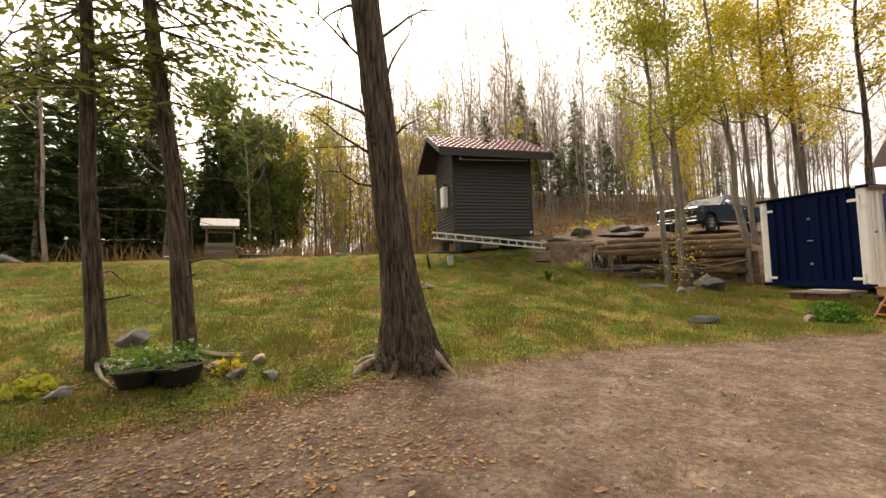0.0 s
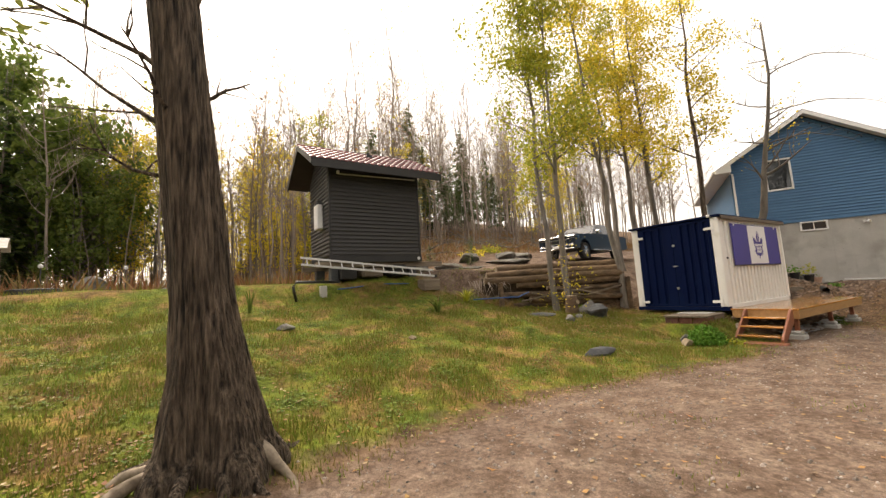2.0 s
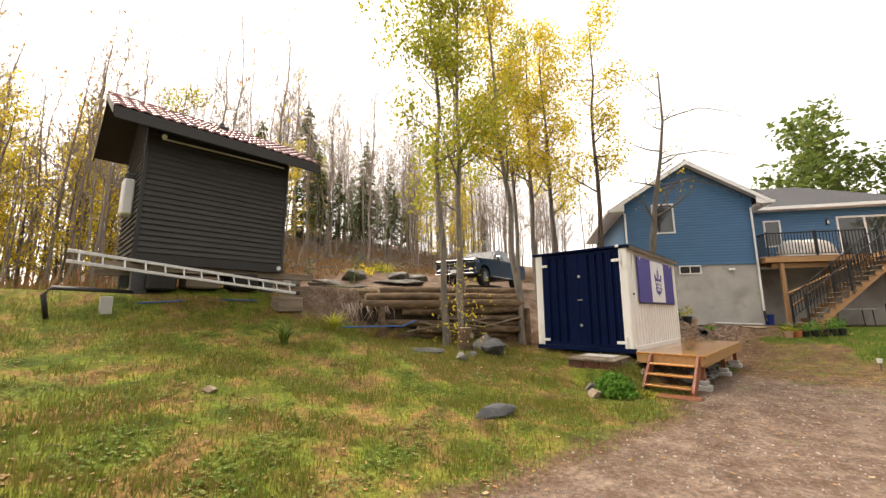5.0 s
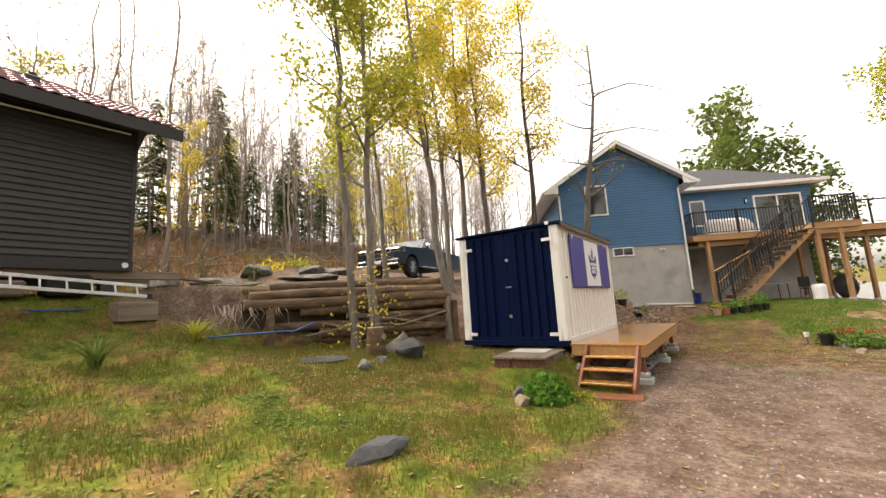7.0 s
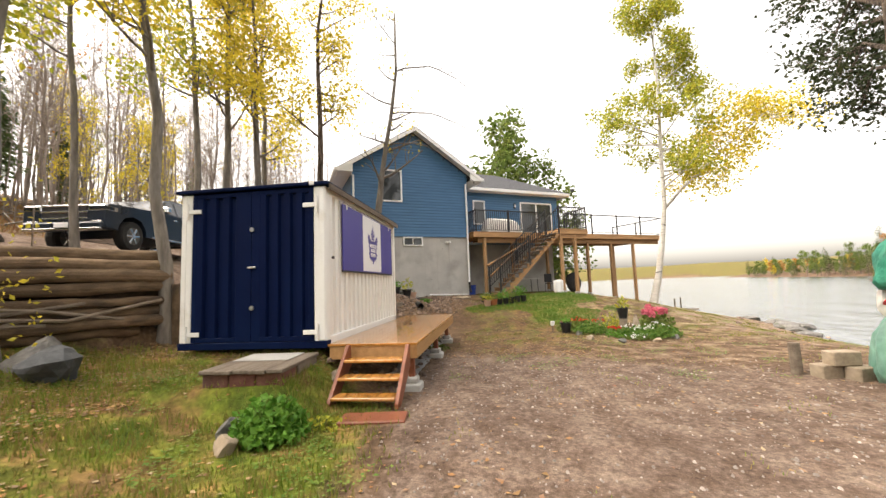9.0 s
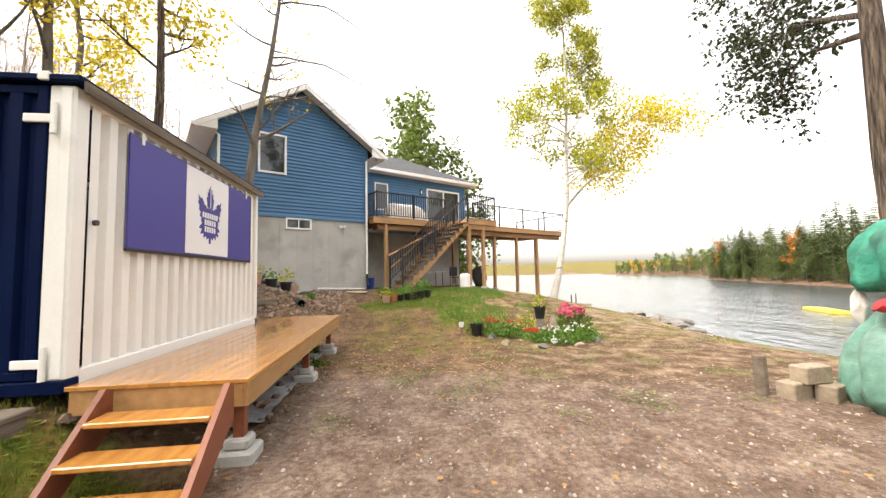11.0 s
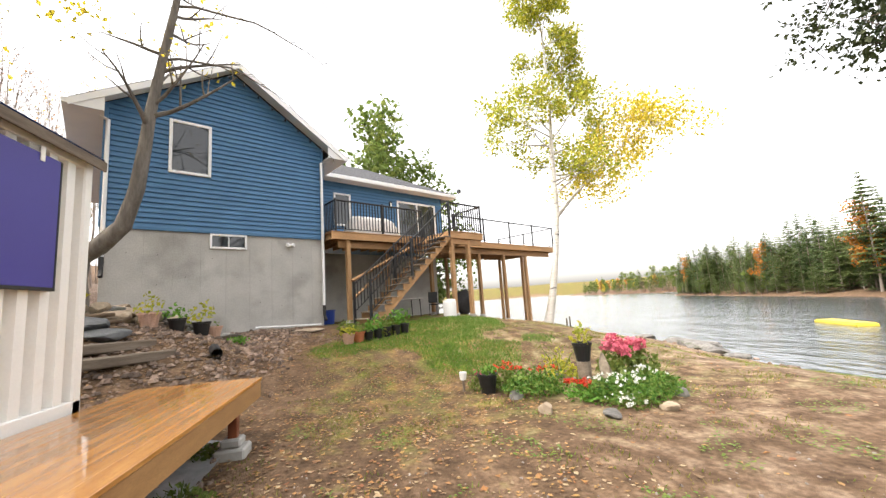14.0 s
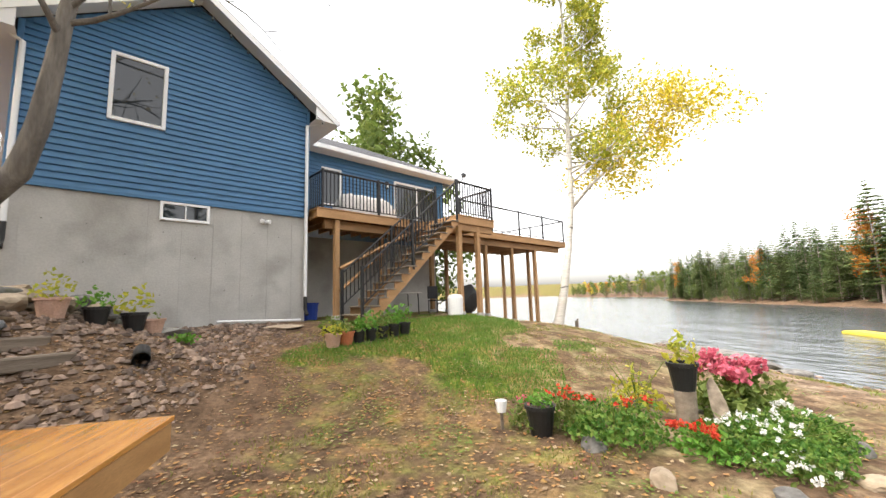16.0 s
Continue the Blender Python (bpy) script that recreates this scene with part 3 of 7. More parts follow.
def boards(parent, x0, x1, z0, z1, pitch, y, material, roofline=None, holes=(), depth=0.034, gap=0.016, name="siding_board"):
    """Lapped boards on a wall that faces -y; each course is a piece of its own."""
    z = z0
    while z < z1 - 0.02:
        t = min(z + pitch, z1)
        a, b = x0, x1
        if roofline:
            a, b = max(x0, roofline(t)[0]), min(x1, roofline(t)[1])
        if b - a > 0.15:
            spans = [(a, b)]
            for hx0, hx1, hz0, hz1 in holes:
                if t > hz0 + 0.03 and z < hz1 - 0.03:
                    spans = [q for s in spans for q in ((s[0], min(s[1], hx0)), (max(s[0], hx1), s[1])) if q[1] - q[0] > 0.02]
            for s in spans:
                mb = Mb()
                e = y - depth
                prof = [(y + 0.002, z + gap), (e, z + gap), (e - 0.001, z + gap + 0.02), (y - 0.004, t), (y + 0.002, t)]
                V = [(s[0], p[0], p[1]) for p in prof] + [(s[1], p[0], p[1]) for p in prof]
                n = len(prof)
                F = [tuple(reversed(range(n))), tuple(range(n, 2 * n))] + [(i, (i + 1) % n, (i + 1) % n + n, i + n) for i in range(n)]
                mb.add(V, [tuple(reversed(f)) for f in F])
                part(name, mb, material, parent)
        z += pitch


def gable(z):
    k = (z - EZ) / (RZ - EZ)
    return (-99, 99) if z <= EZ else (HL + (RX - HL) * k, HR - (HR - RX) * k)


wall = part("wall", Mb().prism([(HL + 0.01, FZ), (HR - 0.01, FZ), (HR - 0.01, EZ), (RX, RZ - 0.02), (HL + 0.01, EZ)], 0.03, HD), M["blue_siding"], house, "blue lap siding")
WIN = (-4.10, -3.12, 5.30, 6.78)
boards(wall, HL, HR, FZ, RZ, 0.133, 0.03, M["blue_siding"], gable, [WIN])
part("corner_trim", Mb().box(HR - 0.08, HR + 0.01, -0.012, 0.10, FZ, EZ, 0.006), M["blue_siding"], house)
part("corner_trim", Mb().box(HL - 0.01, HL + 0.08, -0.012, 0.10, FZ, EZ, 0.006), M["blue_siding"], house)
base = Mb().box(HL + 0.05, HR - 0.05, 0.06, HD - 0.05, 0.2, FZ - 0.004, 0.01)
basement = part("basement_wall", base, M["concrete"], house, "bare grey poured concrete with form marks")
for i in range(9):      # seams and tie holes left by the forms
    sx = HL + 0.25 + i * 0.61
    part("form_seam", Mb().box(sx - 0.004, sx + 0.004, 0.052, 0.062, 1.0, FZ - 0.02), M["concrete"], basement)
    for zz in (1.75, 2.45, 3.15):
        if (i * 7 + int(zz * 10)) % 3:
            part("tie_hole", Mb().box(sx + 0.27, sx + 0.285, 0.054, 0.061, zz + 0.1 * math.sin(i * 2.7 + zz), zz + 0.025 + 0.1 * math.sin(i * 2.7 + zz), 0.003), M["rock"], basement)
part("basement_trim", Mb().box(HL, HR, -0.004, 0.075, FZ - 0.03, FZ + 0.02, 0.004), M["blue_siding"], house)


def window(parent, x0, x1, z0, z1, y, mullion=0, fw=0.075):
    # backing sheet, with the shade of the room put into its colour
    w = part("window", Mb().box(x0 + 0.02, x1 - 0.02, y - 0.004, y + 0.01, z0 + 0.02, z1 - 0.02), M["unlit_room"], parent)
    f = Mb()
    f.box(x0, x0 + fw, y - 0.055, y + 0.01, z0, z1, 0.008).box(x1 - fw, x1, y - 0.055, y + 0.01, z0, z1, 0.008)
    f.box(x0 + fw, x1 - fw, y - 0.053, y + 0.01, z1 - fw, z1, 0.008).box(x0 + fw, x1 - fw, y - 0.053, y + 0.01, z0, z0 + fw, 0.008)
    part("frame", f, M["white_paint"], w, "white vinyl frame")
    n = mullion + 1
    for i in range(n):
        a = x0 + fw + (x1 - x0 - 2 * fw) * i / n
        b = x0 + fw + (x1 - x0 - 2 * fw) * (i + 1) / n
        part("pane", Mb().box(a + 0.012 * (i > 0), b - 0.012 * (i < n - 1), y - 0.018, y - 0.012, z0 + fw, z1 - fw), M["glass"], w, "dark reflecting glass")
        if i:
            part("mullion", Mb().box(a - 0.014, a + 0.014, y - 0.045, y, z0 + fw, z1 - fw, 0.004), M["white_paint"], w)
    return w


window(house, *WIN, 0.02)
window(house, -3.13, -2.19, 3.32, 3.74, 0.055, 1, 0.06)
# roof of the gabled block: two slabs with white rake boards and soffit
OV, FO = 0.62, 0.45
ks = (RZ - EZ) / (HR - RX)


def roof_side(s):
    ex = HR + OV if s > 0 else HL - OV
    ez = EZ + 0.10 - ks * OV
    rx, rz = RX, RZ + 0.10
    r = part("roof", Mb().prism([(rx, rz), (ex, ez), (ex, ez + 0.05), (rx, rz + 0.055)], -FO, HD + 0.3), M["roof_grey"], house, "dark grey shingle roof")
    part("rake_board", Mb().prism([(rx, rz - 0.16), (ex, ez - 0.16), (ex, ez + 0.02), (rx, rz + 0.02)], -FO - 0.025, -FO), M["white_paint"], r, "white rake board")
    part("soffit", Mb().prism([(rx, rz - 0.07), (ex, ez - 0.07), (ex, ez - 0.05), (rx, rz - 0.05)], -FO + 0.003, 0.02), M["white_paint"], r)
    part("gutter", Mb().prism([(ex - 0.02 * s, ez - 0.10), (ex + 0.11 * s, ez - 0.09), (ex + 0.12 * s, ez + 0.02), (ex - 0.02 * s, ez + 0.03)], -FO + 0.01, HD), M["white_paint"], r)
    part("eave_soffit", Mb().box(ex, HR if s > 0 else HL, -FO + 0.01, HD, ez - 0.12, ez - 0.10), M["white_paint"], r)
    part("eave_return", Mb().prism([(ex, ez - 0.12), (HR if s > 0 else HL, ez - 0.12), (HR if s > 0 else HL, ez + ks * OV - 0.08), (ex, ez)], -FO + 0.005, -FO + 0.03), M["white_paint"], r)


roof_side(1), roof_side(-1)


def downspout(x, y, zt, zb, out):
    d = part("downspout", Mb().tube([(x + out, -FO + 0.25, zt + 0.15), (x + out * 0.9, -0.15, zt + 0.02), (x, y, zt - 0.18), (x, y, zb + 0.45)], 0.045, 8), M["white_paint"], house, "white metal downspout")
    part("spout_boot", Mb().tube([(x, y, zb + 0.47), (x, y - 0.02, zb + 0.15), (x, y - 0.12, zb)], 0.05, 8), M["black_plastic"], d, "black plastic boot")


downspout(0.06, -0.07, 6.5, 1.15, 0.55)
downspout(-5.32, -0.07, 6.55, 2.55, -0.5)
lamp_b = part("flood_light", Mb().box(-1.02, -0.94, 0.0, 0.06, 3.46, 3.54, 0.01), M["white_paint"], house, "white twin floodlight")
for s in (-1, 1):
    part("lamp_head", Mb().lathe([(0.02, 0), (0.045, 0.03), (0.06, 0.10), (0.055, 0.11)], 10, (0, 0, 0)), M["white_paint"], lamp_b, m=pose(-0.98 + 0.03 * s, -0.02, 3.52, 100, 0, 40 * s))
# string of small bulbs under the rake
cable = Mb().tube([(RX - 0.25 + 3.1 * i / 8, -FO - 0.05, 8.35 - ks * 0.98 * max(0, 3.1 * i / 8 - 0.2) - 0.10 - 0.05 * (i % 2)) for i in range(9)], 0.008, 5)
lights = part("light_string", cable, M["black_plastic"], house, "dark cable of small bulbs under the rake")
for i in range(9):
    part("bulb", Mb().lathe([(0.012, -0.09), (0.028, -0.06), (0.02, -0.02), (0.012, 0)], 8, (RX - 0.25 + 3.1 * i / 8, -FO - 0.05, 8.22 - ks * 0.98 * max(0, 3.1 * i / 8 - 0.2))), M["glass"], lights)

# wing behind the deck
WY = 2.15
wing = part("wing_wall", Mb().box(HR, 7.3, WY, HD, 3.9, 6.75), M["blue_siding"], house, "blue lap siding")
boards(wing, HR, 7.3, 3.95, 6.7, 0.133, WY, M["blue_siding"], None, [(1.5, 2.35, 4.7, 6.15), (4.6, 6.9, 3.9, 6.15)])
wr = Mb()
wr.add([(HR - 0.2, WY - 0.5, 6.72), (7.9, WY - 0.5, 6.72), (5.0, WY + 3.1, 8.62), (HR - 0.2, WY + 3.1, 8.62), (7.9, HD, 6.72), (5.0, HD, 8.62), (HR - 0.2, HD, 8.62)],
       [(0, 1, 2, 3), (1, 4, 5, 2), (3, 2, 5, 6)])
wroof = part("wing_roof", wr, M["roof_grey"], house, "dark grey shingle hip roof")
part("fascia", Mb().box(HR, 7.92, WY - 0.53, WY - 0.49, 6.56, 6.71, 0.006), M["white_paint"], wroof, "white fascia and gutter")
part("fascia", Mb().box(7.88, 7.92, WY - 0.49, HD, 6.54, 6.74, 0.006), M["white_paint"], wroof)
part("soffit", Mb().box(HR, 7.88, WY - 0.49, WY - 0.02, 6.55, 6.57), M["white_paint"], wroof)
window(house, 1.55, 2.30, 4.75, 6.10, WY - 0.01)
# near-black sheet behind the door panes, in place of a shaded room
door = part("patio_door", Mb().box(4.65, 6.85, WY - 0.012, WY + 0.01, 3.97, 6.10), M["unlit_room"], house, "white framed glass patio door")
fr = Mb()
for a in (4.62, 5.70, 6.79):
    fr.box(a, a + 0.09, WY - 0.05, WY, 3.97, 6.13, 0.006)
fr.box(4.62, 6.88, WY - 0.052, WY, 6.06, 6.15, 0.006).box(4.62, 6.88, WY - 0.052, WY, 3.97, 4.06, 0.006)
part("frame", fr, M["white_paint"], door, "white frame")
for a, b in ((4.71, 5.70), (5.79, 6.79)):
    part("pane", Mb().box(a, b, WY - 0.03, WY - 0.022, 4.06, 6.06), M["glass"], door)
wl = part("wall_lamp", Mb().box(4.20, 4.32, WY - 0.10, WY, 5.75, 6.05, 0.02), M["black_metal"], house, "black lantern by the patio door")
part("lamp_glass", Mb().box(4.215, 4.305, WY - 0.105, WY - 0.01, 5.80, 5.98, 0.01), M["white_paint"], wl)
part("back_wall", Mb().box(HR + 0.02, 7.2, WY + 0.5, WY + 0.7, 0.3, 3.7), M["concrete"], house, "grey concrete basement wall under the deck")

# ---- deck on the lake side ----
DZ, DF = 3.97, -0.45
deck = thing("wooden_deck", HOUSE, "raised new lumber deck with black metal railing and stairs", "deck")
DE = 13.0
for i in range(32):
    xx = HR + 0.1 + i * 0.405
    part("joist", Mb().box(xx, xx + 0.04, DF + 0.04, (WY - 0.02 if xx < 7.3 else 3.4), DZ - 0.24, DZ - 0.03), M["lumber_flat"], deck)
rim = part("rim_board", Mb().box(HR + 0.02, DE, DF - 0.04, DF, DZ - 0.26, DZ - 0.03, 0.006), M["lumber_flat"], deck)
part("rim_board", Mb().box(DE - 0.04, DE, DF, 3.4, DZ - 0.26, DZ - 0.03, 0.006), M["lumber_flat"], deck)
yy = DF - 0.06
while yy < 3.4:
    b = DE + 0.02
    if yy + 0.14 > WY - 0.02:
        part("deck_board", Mb().box(7.34, b, yy, yy + 0.136, DZ - 0.028, DZ, 0.004), M["lumber_flat"], deck)
    else:
        part("deck_board", Mb().box(HR + 0.02, b, yy, yy + 0.136, DZ - 0.028, DZ, 0.004), M["lumber_flat"], deck)
    yy += 0.142
# landing in front of the deck
LX0, LX1, LY = 3.95, 5.65, -2.0
landing = part("landing", Mb().box(LX0, LX1, LY, LY + 0.04, DZ - 0.26, DZ - 0.03, 0.006).box(LX1 - 0.04, LX1, LY + 0.04, DF - 0.05, DZ - 0.26, DZ - 0.03, 0.006)
               .box(LX0, LX0 + 0.04, LY + 0.04, DF - 0.05, DZ - 0.26, DZ - 0.03, 0.006).box(LX0, LX1, LY + 0.8, LY + 0.84, DZ - 0.26, DZ - 0.03), M["lumber_flat"], deck)
for i in range(12):
    part("deck_board", Mb().box(LX0 - 0.01, LX1 + 0.02, LY - 0.02 + i * 0.126, LY + 0.10 + i * 0.126, DZ - 0.027, DZ + 0.001, 0.004), M["lumber_flat"], landing)


def h_at(s, o):
    p = HOUSE @ Vector((s, o, 0))
    return gz(p.x, p.y)


for s, o in ((0.80, DF + 0.1), (LX0 + 0.12, LY + 0.12), (LX1 - 0.75, LY + 0.12), (5.4, 0.9), (7.25, DF + 0.25), (8.95, DF + 0.25), (10.65, DF + 0.25), (12.5, 1.4), (8.2, 3.0), (12.6, 3.1), (3.4, 1.3)):
    g = h_at(s, o)
    post = part("post", Mb().box(s - 0.07, s + 0.07, o - 0.07, o + 0.07, g + 0.12, DZ - 0.27, 0.01), M["lumber"], deck, "square lumber post")
    part("footing", Mb().lathe([(0.13, -0.25), (0.13, 0.1), (0.11, 0.13)], 14, (s, o, g)), M["concrete"], post)
part("beam", Mb().box(0.5, DE - 0.3, DF + 0.18, DF + 0.30, DZ - 0.5, DZ - 0.27, 0.008), M["lumber_flat"], deck)
part("beam", Mb().box(LX0 + 0.04, LX1 - 0.04, LY + 0.06, LY + 0.18, DZ - 0.46, DZ - 0.265, 0.008), M["lumber_flat"], deck)


def railing(parent, p, q, ends=(True, True), h=1.05, gap=0.115, bars=True):
    """Black metal railing from p to q, floor points."""
    p, q = Vector(p), Vector(q)
    r = part("railing", Mb().tube([p + Vector((0, 0, h)), q + Vector((0, 0, h))], 0.032, 6), M["black_metal"], parent, "black metal railing")
    part("bottom_rail", Mb().tube([p + Vector((0, 0, 0.10)), q + Vector((0, 0, 0.10))], 0.016, 6), M["black_metal"], r)
    L = (q - p).length
    n = max(2, round(L / gap))
    for i in range(1, n if bars else 1):
        a = p.lerp(q, i / n)
        part("baluster", Mb().box(a.x - 0.012, a.x + 0.012, a.y - 0.012, a.y + 0.012, a.z + 0.1, a.z + h), M["black_metal"], r)
    k = max(1, round(L / 1.75))
    for i in range(k + 1):
        if (i == 0 and not ends[0]) or (i == k and not ends[1]):
            continue
        a = p.lerp(q, i / k)
        part("rail_post", Mb().box(a.x - 0.03, a.x + 0.03, a.y - 0.03, a.y + 0.03, a.z - 0.03, a.z + h + 0.06, 0.006), M["black_metal"], r)
    return r


railing(deck, (HR + 0.2, DF + 0.02, DZ), (LX0, DF + 0.02, DZ))
railing(deck, (HR + 0.2, DF + 0.1, DZ), (HR + 0.2, WY - 0.1, DZ), (False, True))
railing(deck, (LX1 - 0.04, LY + 0.05, DZ), (LX1 - 0.04, DF, DZ))
railing(deck, (LX0 + 0.05, LY + 0.05, DZ), (LX1 - 0.04, LY + 0.05, DZ), (True, False))
railing(deck, (LX1, DF + 0.02, DZ), (DE - 0.05, DF + 0.02, DZ), (False, True), bars=False)
railing(deck, (DE - 0.05, DF + 0.05, DZ), (DE - 0.05, 3.3, DZ), (False, True), bars=False)
# stairs along the front, from the landing down towards the corner of the house
SB = h_at(0.6, -1.6) + 0.02
steps, run = 14, (LX0 - 0.62) / 14
stair = part("stair", Mb(), M["lumber_flat"], deck)
rise = (DZ - SB) / (steps + 1)
for o in (LY + 0.02, LY + 0.98):
    pts = [(LX0, DZ - 0.30), (LX0, DZ - 0.02)]
    for i in range(steps):
        z = DZ - rise * (i + 1) - 0.035
        pts += [(LX0 - run * i, z), (LX0 - run * (i + 1), z)]
    pts += [(LX0 - run * steps, SB), (LX0 - run * steps + 0.30, SB)]
    part("stringer", Mb().prism(pts, o, o + 0.04), M["lumber_flat"], stair)
for i in range(steps):
    z = DZ - rise * (i + 1)
    part("tread", Mb().box(LX0 - run * (i + 1) - 0.03, LX0 - run * i, LY - 0.02, LY + 1.04, z - 0.035, z, 0.006), M["old_wood"], stair)


def stair_z(s):
    return DZ + (s - LX0) / run * rise


for o in (LY + 0.04, LY + 1.0):
    a, b = Vector((0.62, o, stair_z(0.62) + 0.05)), Vector((LX0, o, DZ))
    rl = part("stair_railing", Mb().tube([a + Vector((0, 0, 1.0)), b + Vector((0, 0, 1.03))], 0.026, 6), M["black_metal"], stair, "black metal stair railing")
    part("bottom_rail", Mb().tube([a + Vector((0, 0, 0.16)), b + Vector((0, 0, 0.16))], 0.016, 6), M["black_metal"], rl)
    for i in range(1, 28):
        c = a.lerp(b, i / 28)
        part("baluster", Mb().box(c.x - 0.012, c.x + 0.012, o - 0.012, o + 0.012, c.z + 0.16, c.z + 1.0), M["black_metal"], rl)
    for k in (0, 0.47, 1):
        c = a.lerp(b, k)
        part("rail_post", Mb().box(c.x - 0.035, c.x + 0.035, o - 0.035, o + 0.035, c.z - 0.25, c.z + 1.1, 0.006), M["black_metal"], rl)
part("brace", Mb().tube([(0.85, DF - 0.02, 2.35), (LX0 - 0.2, DF - 0.02, DZ - 0.20)], 0.055, 4), M["lumber_flat"], deck, "diagonal lumber brace")
part("brace", Mb().tube([(0.85, DF - 0.02, 1.75), (2.3, DF - 0.02, 2.9)], 0.055, 4), M["lumber_flat"], deck)

# ---- black hut on the crest of the lawn ----
HUT = pose(4.16, 13.2, 0)
hut = thing("hut", HUT, "small black clad hut with a dark red metal tile roof", "hut")
HW, HDP, HB, HT = 3.15, 2.3, 2.66, 5.62
hb = part("wall", Mb().box(0.02, HW - 0.02, 0.02, HDP, HB, HT), M["black_cladding"], hut, "black horizontal siding")
boards(hb, 0.06, HW - 0.06, HB + 0.2, HT, 0.124, 0.02, M["black_cladding"], depth=0.036, gap=0.016)
for xx in (0.0, HW - 0.07):
    part("corner_trim", Mb().box(xx, xx + 0.07, -0.02, 0.06, HB + 0.18, HT, 0.006), M["black_trim"], hut)
part("skirt", Mb().box(-0.01, HW + 0.01, -0.03, 0.02, HB - 0.02, HB + 0.19, 0.006), M["black_trim"], hut)
# side wall boards, facing -x
AP = 6.62
gb = Mb()
gb.add([(0.02, 0.02, HT), (0.02, HDP, HT), (0.02, 1.2, AP - 0.05), (HW - 0.02, 0.02, HT), (HW - 0.02, HDP, HT), (HW - 0.02, 1.2, AP - 0.05)], [(0, 2, 1), (3, 4, 5), (0, 3, 5, 2), (1, 2, 5, 4)])
side = part("gable_wall", gb, M["black_cladding"], hut)
z = HB + 0.2
while z < AP - 0.3:
    k = max(0, (z + 0.122 - HT) / (AP - HT))
    a, b = 0.02 + 1.18 * k, HDP - (HDP - 1.2) * k
    bd = Mb()
    bd.add([(0.02, a, z), (-0.012, a, z + 0.004), (-0.012, a, z + 0.025), (0.018, a, z + 0.122), (0.02, b, z), (-0.012, b, z + 0.004), (-0.012, b, z + 0.025), (0.018, b, z + 0.122)],
           [(1, 2, 6, 5), (2, 3, 7, 6), (0, 1, 5, 4), (0, 3, 2, 1), (4, 5, 6, 7)])
    part("siding_board", bd, M["black_cladding"], side)
    z += 0.124
# roof with rows of pressed metal tiles
hr0, hr1, fe, be = -0.62, HW + 0.60, -0.62, HDP + 0.75
ez_f = HT - 0.0
ez_b = AP - (be - 1.2) * (AP - ez_f) / (1.2 - fe) * 0.92
hroof = part("roof", Mb().prism([(fe, ez_f), (1.2, AP), (be, ez_b), (be, ez_b - 0.09), (1.2, AP - 0.12), (fe, ez_f - 0.1)], hr0, hr1, m=Matrix(((0, 1, 0, 0), (1, 0, 0, 0), (0, 0, 1, 0), (0, 0, 0, 1)))), M["black_trim"], hut, "black boarded roof underside")
rows_n, cols_n = 6, 21
sl = Vector((0, 1.2 - fe, AP - ez_f))
nrm = Vector((0, -(AP - ez_f), 1.2 - fe)).normalized()
tile = Mb()
tw, tl = (hr1 - hr0 + 0.06) / cols_n, sl.length / rows_n
prof = [0, 0.012, 0.030, 0.036, 0.030, 0.012, 0]
V, F = [], []
for j, lift in ((0, 0.026), (1, 0.0)):
    for i, p in enumerate(prof):
        V.append(Vector((tw * i / 6, 0, 0)) + sl.normalized() * (tl * j * 1.02) + nrm * (p + lift))
for i, p in enumerate(prof):
    V.append(Vector((tw * i / 6, 0, 0)) + nrm * (p - 0.004))
for i in range(6):
    F += [(i, i + 1, i + 8, i + 7), (14 + i, 15 + i, i + 1, i)]
tile.add(V, F)
tile_mesh = tile.mesh("roof_tile", M["roof_red"], True)
for r in range(rows_n):
    for c in range(cols_n):
        o = Vector((hr0 - 0.03 + tw * c, fe - 0.03, ez_f + 0.006)) + sl.normalized() * (tl * r)
        part("roof_tile", tile_mesh, None, hroof, m=Matrix.Translation(o))
part("ridge_cap", Mb().tube([(hr0 - 0.04, 1.2, AP + 0.02), (hr1 + 0.04, 1.2, AP + 0.02)], 0.06, 8), M["roof_red"], hroof, "dark red ridge cap")
part("roof_bracket", Mb().box(1.55, 1.66, 0.62, 0.70, AP - 0.32, AP - 0.10, 0.01).box(1.5, 1.71, 0.5, 0.56, AP - 0.34, AP - 0.22, 0.01), M["black_metal"], hroof)
part("fascia_board", Mb().box(hr0, hr1, fe - 0.03, fe, ez_f - 0.24, ez_f + 0.01, 0.006), M["black_trim"], hroof, "black fascia board")
part("rake_board", Mb().prism([(fe, ez_f - 0.16), (1.2, AP - 0.16), (be, ez_b - 0.16), (be, ez_b + 0.03), (1.2, AP + 0.03), (fe, ez_f + 0.03)], hr0 - 0.025, hr0, m=Matrix(((0, 1, 0, 0), (1, 0, 0, 0), (0, 0, 1, 0), (0, 0, 0, 1)))), M["black_trim"], hroof)
part("conduit", Mb().tube([(0.32, -0.05, HT - 0.20), (HW - 0.15, -0.05, HT - 0.13)], 0.022, 6), M["aluminium"], hut, "thin grey pipe under the eave")
part("eave_lamp", Mb().lathe([(0.03, -0.06), (0.05, -0.03), (0.05, 0.04), (0.02, 0.06)], 10, (0.3, -0.08, HT - 0.16)), M["white_paint"], hut, "small white lamp")
mbx = part("meter_box", Mb().box(-0.22, -0.02, 0.55, 0.95, 3.75, 4.55, 0.03), M["white_paint"], hut, "white electric meter box on the side wall")
part("box_cap", Mb().box(-0.20, -0.03, 0.62, 0.88, 4.55, 4.70, 0.03), M["slate"], mbx)
